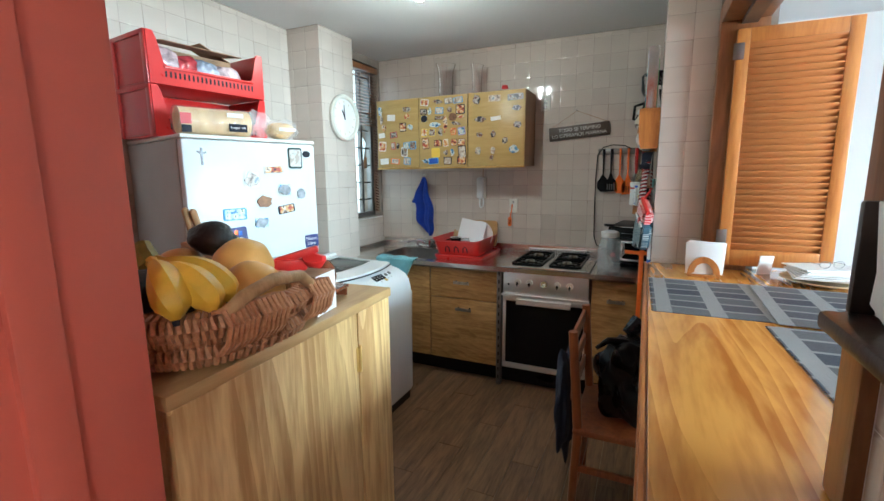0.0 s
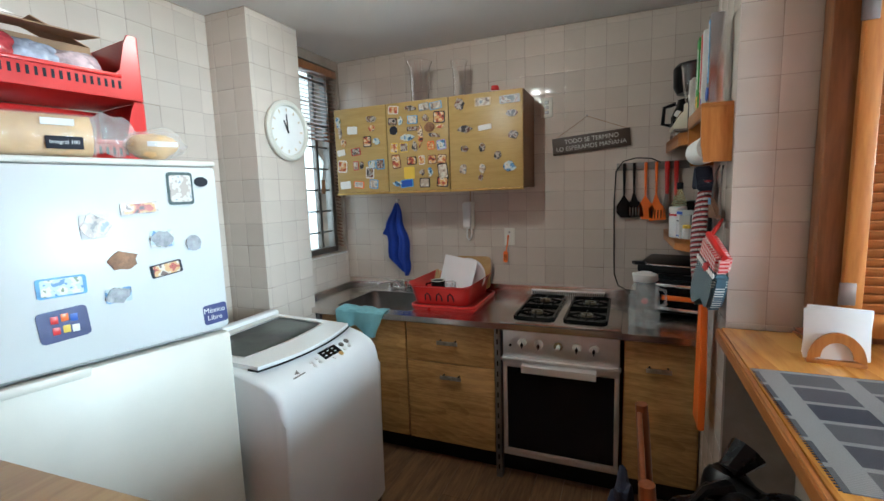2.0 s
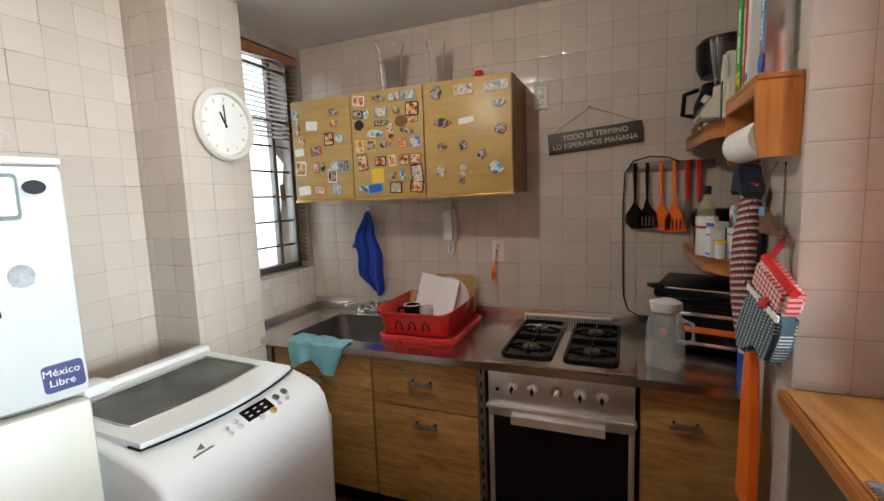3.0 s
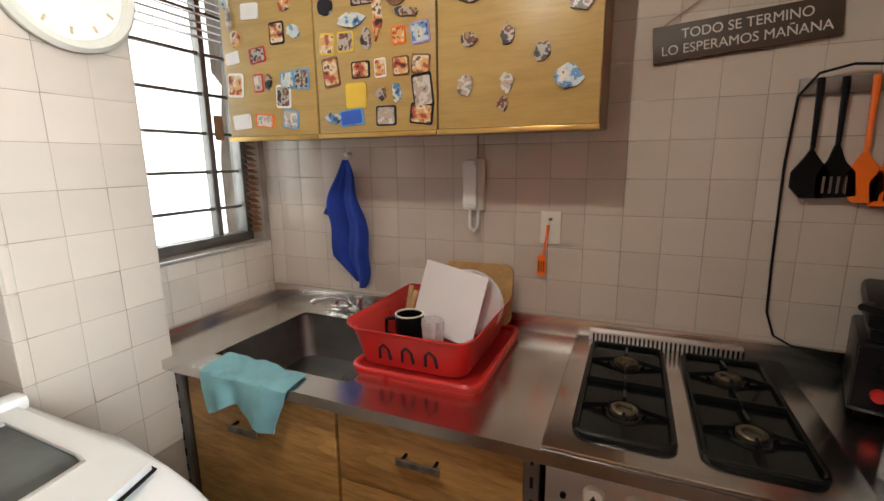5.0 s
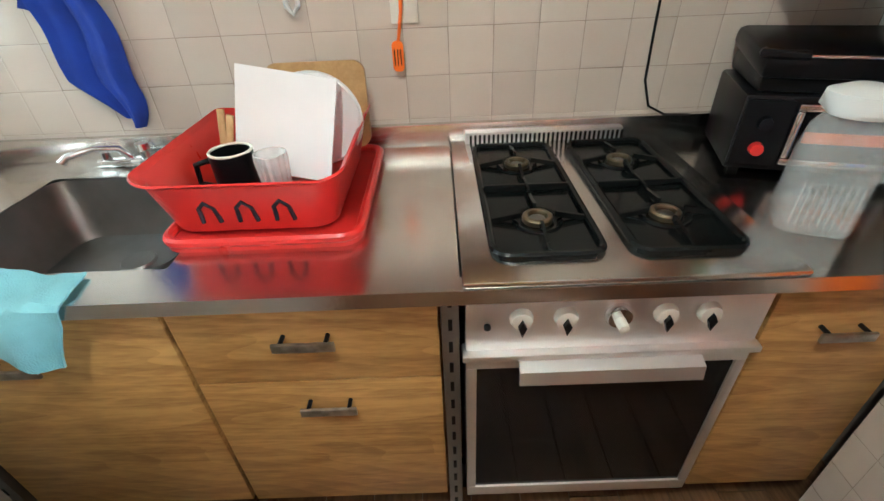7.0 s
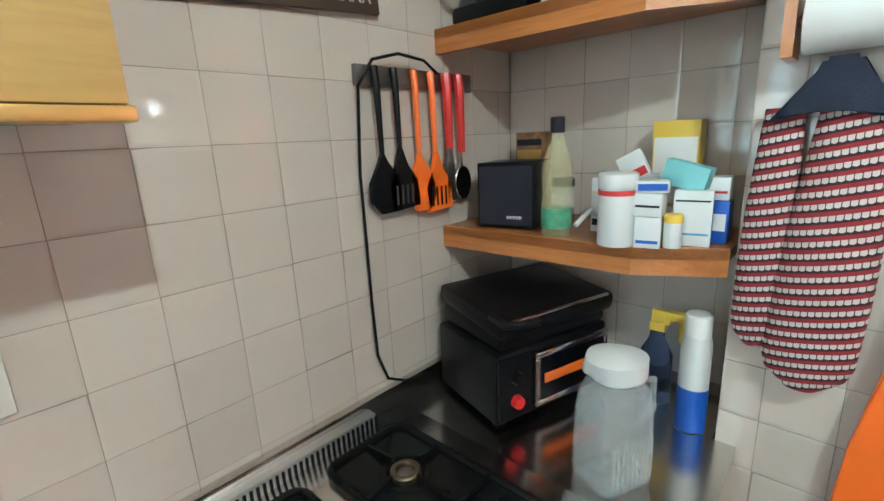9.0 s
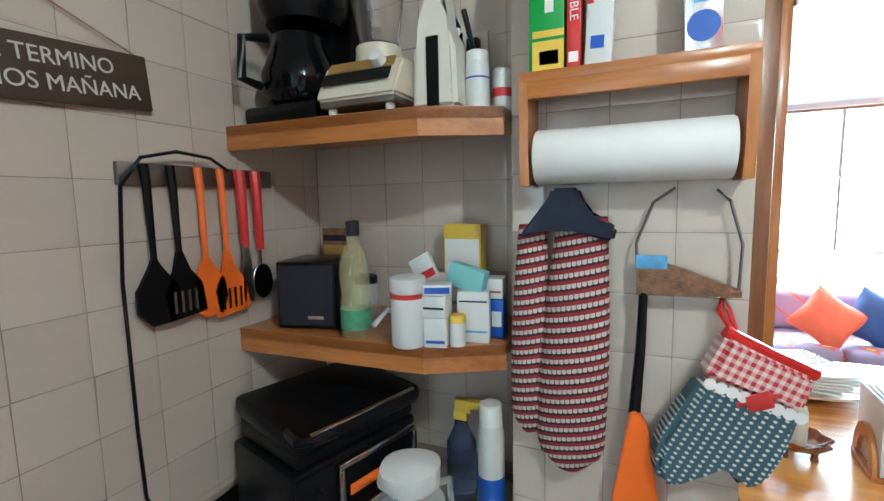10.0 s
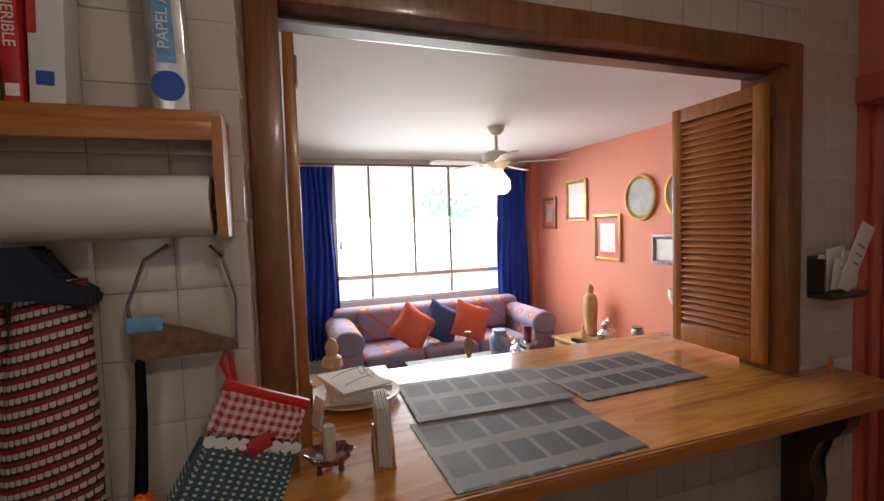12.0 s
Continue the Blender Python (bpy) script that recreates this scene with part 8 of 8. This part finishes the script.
# low cabinet with figures
dk = thing("low_cabinet", "low pale wooden cabinet by the salmon wall", "cabinet", (2.70, -4.03, 0))
dk.scale = (1, 1, 0.83)
part("body", boxes((-0.50, 0.44, -0.24, 0.24, 0.04, 0.54), bevel=0.004), CARVED, dk)
part("top", boxes((-0.53, 0.47, -0.25, 0.27, 0.54, 0.57), bevel=0.006), CARVED, dk)
for k in range(3):
    x0 = -0.48 + k * 0.305
    part("door", boxes((x0, x0 + 0.295, 0.24, 0.256, 0.07, 0.52), bevel=0.006), CARVED, dk)
def turned(name, at, prof, mat, label, category, steps=18):
    bm = bmesh.new()
    lathe(bm, prof, steps)
    return solid(name, bm, mat, label, category, at)
turned("saint_statue", (2.993, -4.133, 0.475), [(0.075, 0), (0.08, 0.03), (0.062, 0.06), (0.07, 0.20), (0.078, 0.34), (0.06, 0.42), (0.028, 0.445), (0.036, 0.48), (0.03, 0.52), (0.005, 0.54)], CARVED, "carved pale wooden robed statue", "statue")
turned("small_figure", (2.899, -3.970, 0.475), [(0.03, 0), (0.028, 0.05), (0.02, 0.09), (0.012, 0.10), (0.016, 0.12), (0.003, 0.14)], CARVED, "small carved wooden figure", "figurine")
for k, x in enumerate((2.66, 2.58)):
    turned("silver_ornament", (x - 0.12, -3.99 + 0.1 * k, 0.475), [(0.06, 0), (0.05, 0.02), (0.02, 0.05), (0.06, 0.10), (0.075, 0.16), (0.03, 0.20), (0.035, 0.25), (0.004, 0.28)], SILVER, "shiny silver ornament on the low cabinet", "ornament")
turned("dark_urn", (2.274, -4.086, 0.475), [(0.05, 0), (0.04, 0.03), (0.06, 0.10), (0.055, 0.20), (0.04, 0.22), (0.05, 0.24)], PEWTER, "dark pewter urn on the low cabinet", "urn")
for k in range(3):
    solid("small_box", boxes((-0.05, 0.05, -0.03, 0.03, 0, 0.03), bevel=0.003), BLACK, "small dark box on the low cabinet", "box", (2.83 - 0.11 * k, -3.84, 0.475), 12 * k, group="small dark boxes")
wl = thing("wall_sconce", "white wall candle sconce on the salmon wall", "sconce", (1.93, -4.28, 0.93))
bm = bmesh.new()
tube(bm, [(0, 0, 0), (0, 0.08, -0.05), (0, 0.12, 0.02)], 0.012, 8)
part("arm", bm, SILVER, wl)
bm = bmesh.new()
lathe(bm, [(0.02, 0.02), (0.05, 0.10), (0.055, 0.16)], 16, (0, 0.12, 0), close=False)
part("cup", bm, PAPER, wl)

# coffee table with ornaments
ct = thing("coffee_table", "glass-topped coffee table in front of the sofa", "coffee table", (2.77, -2.74, 0))
ct.scale = (1, 1, 0.94)
TABLE_GLASS = material("table_glass", (0.55, 0.60, 0.62), 0.04, vary=0.05, bump=0)
part("glass_top", boxes((-0.32, 0.32, -0.60, 0.60, 0.43, 0.445), bevel=0.004), TABLE_GLASS, ct)
for lx in (-0.28, 0.28):
    for ly in (-0.54, 0.54):
        part("leg", boxes((lx - 0.025, lx + 0.025, ly - 0.025, ly + 0.025, 0, 0.43), bevel=0.005), CARVED, ct)
turned("china_vase", (2.709, -2.932, 0.42), [(0.06, 0), (0.075, 0.05), (0.095, 0.16), (0.08, 0.24), (0.055, 0.27), (0.065, 0.30)], BLUE_CHINA, "blue and white china vase on the coffee table", "vase")
turned("brass_candlestick", (2.691, -2.621, 0.42), [(0.06, 0), (0.02, 0.03), (0.018, 0.10), (0.045, 0.16), (0.05, 0.22), (0.02, 0.27), (0.028, 0.32)], BRONZE, "bronze candlestick on the coffee table", "candlestick")
cst = thing("silver_candle_holder", "silver candle holder with a dark red glass", "candle holder", (2.786, -3.265, 0.42))
bm = bmesh.new()
lathe(bm, [(0.06, 0), (0.02, 0.03), (0.02, 0.08), (0.09, 0.12), (0.09, 0.14), (0.02, 0.15)], 18)
part("stand", bm, SILVER, cst)
bm = bmesh.new()
lathe(bm, [(0.035, 0.15), (0.04, 0.27), (0.036, 0.27), (0.03, 0.155)], 18)
part("red_glass", bm, material("dark_red_glass", (0.16, 0.01, 0.02), 0.15, vary=0.1, bump=0), cst, "dark red glass cup")
for k, (px, py) in enumerate(((2.71, -3.11), (2.65, -3.07), (2.83, -3.15))):
    turned("silver_ball_ornament", (px, py, 0.42), [(0.03, 0), (0.05, 0.03), (0.05, 0.07), (0.02, 0.10), (0.03, 0.13), (0.004, 0.15)], SILVER, "small silver ornament on the coffee table", "ornament")
st2 = thing("side_table", "small side table crowded with ornaments and letters", "side table", (2.02, -1.52, 0))
st2.scale = (1, 1, 0.93)
part("top", boxes((-0.30, 0.30, -0.28, 0.30, 0.68, 0.71), bevel=0.005), BROWN_FRAME, st2)
for lx in (-0.26, 0.26):
    for ly in (-0.24, 0.26):
        part("leg", boxes((lx - 0.02, lx + 0.02, ly - 0.02, ly + 0.02, 0, 0.68), bevel=0.004), BROWN_FRAME, st2)
turned("carved_bust_ornament", (2.07, -1.40, 0.662), [(0.07, 0), (0.06, 0.03), (0.035, 0.07), (0.07, 0.12), (0.06, 0.17), (0.035, 0.19), (0.045, 0.24), (0.03, 0.28), (0.005, 0.30)], CARVED, "pale carved ornament on the side table", "ornament")
for k in range(7):
    solid("envelope", boxes((-0.07, 0.07, -0.05, 0.05, 0, 0.006), bevel=0.001), PAPER, "white envelope lying on the side table", "envelope", (1.95 + 0.05 * (k % 3), -1.65 + 0.05 * (k % 2), 0.662 + 0.007 * k), 40 * k, group="envelopes")
chair_b = thing("armchair", "dark plaid armchair in the living room", "armchair", (1.75, -0.62, 0), 20)
PLAID = material("dark_plaid", (0.07, 0.03, 0.05), 0.9, vary=0.6, scale=16, bump=0.3)
pillow(-0.40, 0.40, -0.40, 0.40, 0.06, 0.45, 0.06, PLAID, "seat", chair_b)
for fx in (-0.32, 0.32):
    for fy in (-0.30, 0.30):
        part("foot", boxes((fx - 0.03, fx + 0.03, fy - 0.03, fy + 0.03, 0, 0.07), bevel=0.004), BROWN_FRAME, chair_b)
pillow(-0.40, 0.40, 0.22, 0.44, 0.40, 0.98, 0.09, PLAID, "back", chair_b)
for sx in (-1, 1):
    pillow(sx * 0.44 - 0.09, sx * 0.44 + 0.09, -0.38, 0.40, 0.08, 0.66, 0.06, PLAID, "arm", chair_b)
for px, pz in ((1.55, 1.78), (1.75, 1.55)):
    t = picture(px, pz, 0.26, 0.24, GOLD_TRIM, PALE_PRINT, "small gilt-framed print on the pale wall")
    t.matrix_world = pose(px, 0.048, pz, 0, 0, 0)

# ceiling lamp
cl = thing("ceiling_lamp", "small bare ceiling lamp in a white holder", "ceiling lamp", (-1.14, -1.50, CZ))
bm = bmesh.new()
lathe(bm, [(0.06, 0.0), (0.055, -0.02), (0.022, -0.03), (0.02, -0.06)], 20)
part("holder", bm, WHITE, cl)
bm = bmesh.new()
lathe(bm, [(0.014, -0.06), (0.030, -0.10), (0.032, -0.13), (0.020, -0.155), (0.003, -0.16)], 18)
bulb = part("bulb", bm, glow("lit_bulb", (1.0, 0.93, 0.85), 12.0), cl, "lit white bulb")
bulb.visible_shadow = False

# ---- floor planks and wall tiles ----
PW, PL = 0.148, 0.90
bm = bmesh.new()
box(bm, -PW / 2 + 0.0012, PW / 2 - 0.0012, -PL / 2 + 0.0012, PL / 2 - 0.0012, -0.010, 0.0)
plank = to_mesh("plank", bm, FLOOR_WOOD, smooth=False)
for i in range(19):
    for j in range(5):
        x, y = -2.40 + PW / 2 + i * PW, -3.75 + (i % 3) * 0.3 + j * PL
        if y - PL / 2 > -0.1:
            continue
        o = new("plank", plank)
        o.parent, o.location = floor_base, (x, y, -0.001)
bm = bmesh.new()
for i in range(12):
    box(bm, 0.42, 4.43, -4.29 + i * 0.37 + 0.001, -3.92 + i * 0.37 - 0.001, -0.010, -0.001)
structure("floor_living", bm, FLOOR_WOOD, "brown wood-look living room floor", "floor")
structure("floor_hall", boxes((-2.6, 4.6, -6.2, -4.30, -0.012, -0.001), (-2.6, 0.41, -4.30, -3.20, -0.0119, -0.0113), (0.41, 4.6, -4.30, -4.29, -0.012, -0.002)), FLOOR_WOOD, "brown wood-look hall floor", "floor")

TP, TG = 0.1195, 0.0013
bm = bmesh.new()
h_ = TP / 2 - TG / 2
ra = [(-h_, -h_), (h_, -h_), (h_, h_), (-h_, h_)]
rb, rc_ = [(x * (1 - 0.003 / h_), z * (1 - 0.003 / h_)) for x, z in ra], [(x * (1 - 0.008 / h_), z * (1 - 0.008 / h_)) for x, z in ra]
lowv = [bm.verts.new((x, 0.008, z)) for x, z in ra]
midv = [bm.verts.new((x, 0.0012, z)) for x, z in ra]
curv = [bm.verts.new((x, 0.0003, z)) for x, z in rb]
topv = [bm.verts.new((x, 0.0, z)) for x, z in rc_]
for p, q in ((lowv, midv), (midv, curv), (curv, topv)):
    for i in range(4):
        j = (i + 1) % 4
        bm.faces.new((p[i], p[j], q[j], q[i]))
bm.faces.new(topv)
tile_mesh = to_mesh("tile", bm, TILE)
JZ = 1.573
tile_rng = random.Random(11)


def tiles(parent, origin, rz, u0, u1, z0, z1, ju, skip=None):
    """Square tiles on a face through origin whose outward normal is local -y; ju is where a joint lies."""
    m = pose(origin[0], origin[1], 0, 0, 0, rz)
    k0, k1 = math.floor((u0 - ju) / TP), math.ceil((u1 - ju) / TP)
    r0, r1 = math.floor((z0 - JZ) / TP), math.ceil((z1 - JZ) / TP)
    for k in range(k0, k1):
        a, b = max(u0, ju + k * TP), min(u1, ju + (k + 1) * TP)
        if b - a < 0.012:
            continue
        for r in range(r0, r1):
            c, d = max(z0, JZ + r * TP), min(z1, JZ + (r + 1) * TP)
            if d - c < 0.012 or (skip and skip((a + b) / 2, (c + d) / 2)):
                continue
            o = new("tile", tile_mesh)
            o.parent = parent
            o.matrix_world = m @ pose((a + b) / 2, tile_rng.uniform(-0.0003, 0.0003), (c + d) / 2, tile_rng.gauss(0, 0.25), 0, tile_rng.gauss(0, 0.25)) @ Matrix.Diagonal(((b - a) / TP, 1, (d - c) / TP, 1))


tiles(wall_north, (0, 0), 0, WX, 0.195, 0.93, CZ - 0.004, -0.700, lambda u, z: -2.1 < u < -0.93 and 1.66 < z < 2.1)
# faces that look towards +x: local x runs along +y
tiles(wall_west, (-2.43, 0), 90, -3.295, -1.04, 0.60, CZ - 0.004, -0.04)
tiles(wall_west, (WX, 0), 90, -0.66, 0.0, 0.60, 1.165, -0.04)
tiles(wall_pier, (-2.15, 0), 90, -1.04, -0.66, 0.60, CZ - 0.004, -0.66)
tiles(wall_pier, (0, -1.048), 0, -2.43, -2.15, 0.60, CZ - 0.004, -2.15)
# faces that look towards -x: local x runs along -y
tiles(wall_niche, (0.195, 0), -90, 0.0, 0.66, 0.93, CZ - 0.004, 0.0)
tiles(wall_pillar, (0, 0), -90, 0.66, 1.09, 0.0, CZ - 0.004, 1.09)
tiles(wall_pillar, (0, -1.09), 0, 0.0, 0.225, TZ, CZ - 0.004, 0.0)
tiles(wall_east, (0.24, 0), -90, 2.965, 3.298, TZ + 0.01, CZ - 0.004, 3.24)
tiles(wall_east, (0.232, 0), -90, 1.095, 3.298, 0.02, TZ - 0.05, 3.24)
tiles(wall_east, (0.232, 0), -90, 1.095, 2.96, 2.295, CZ - 0.004, 3.24)
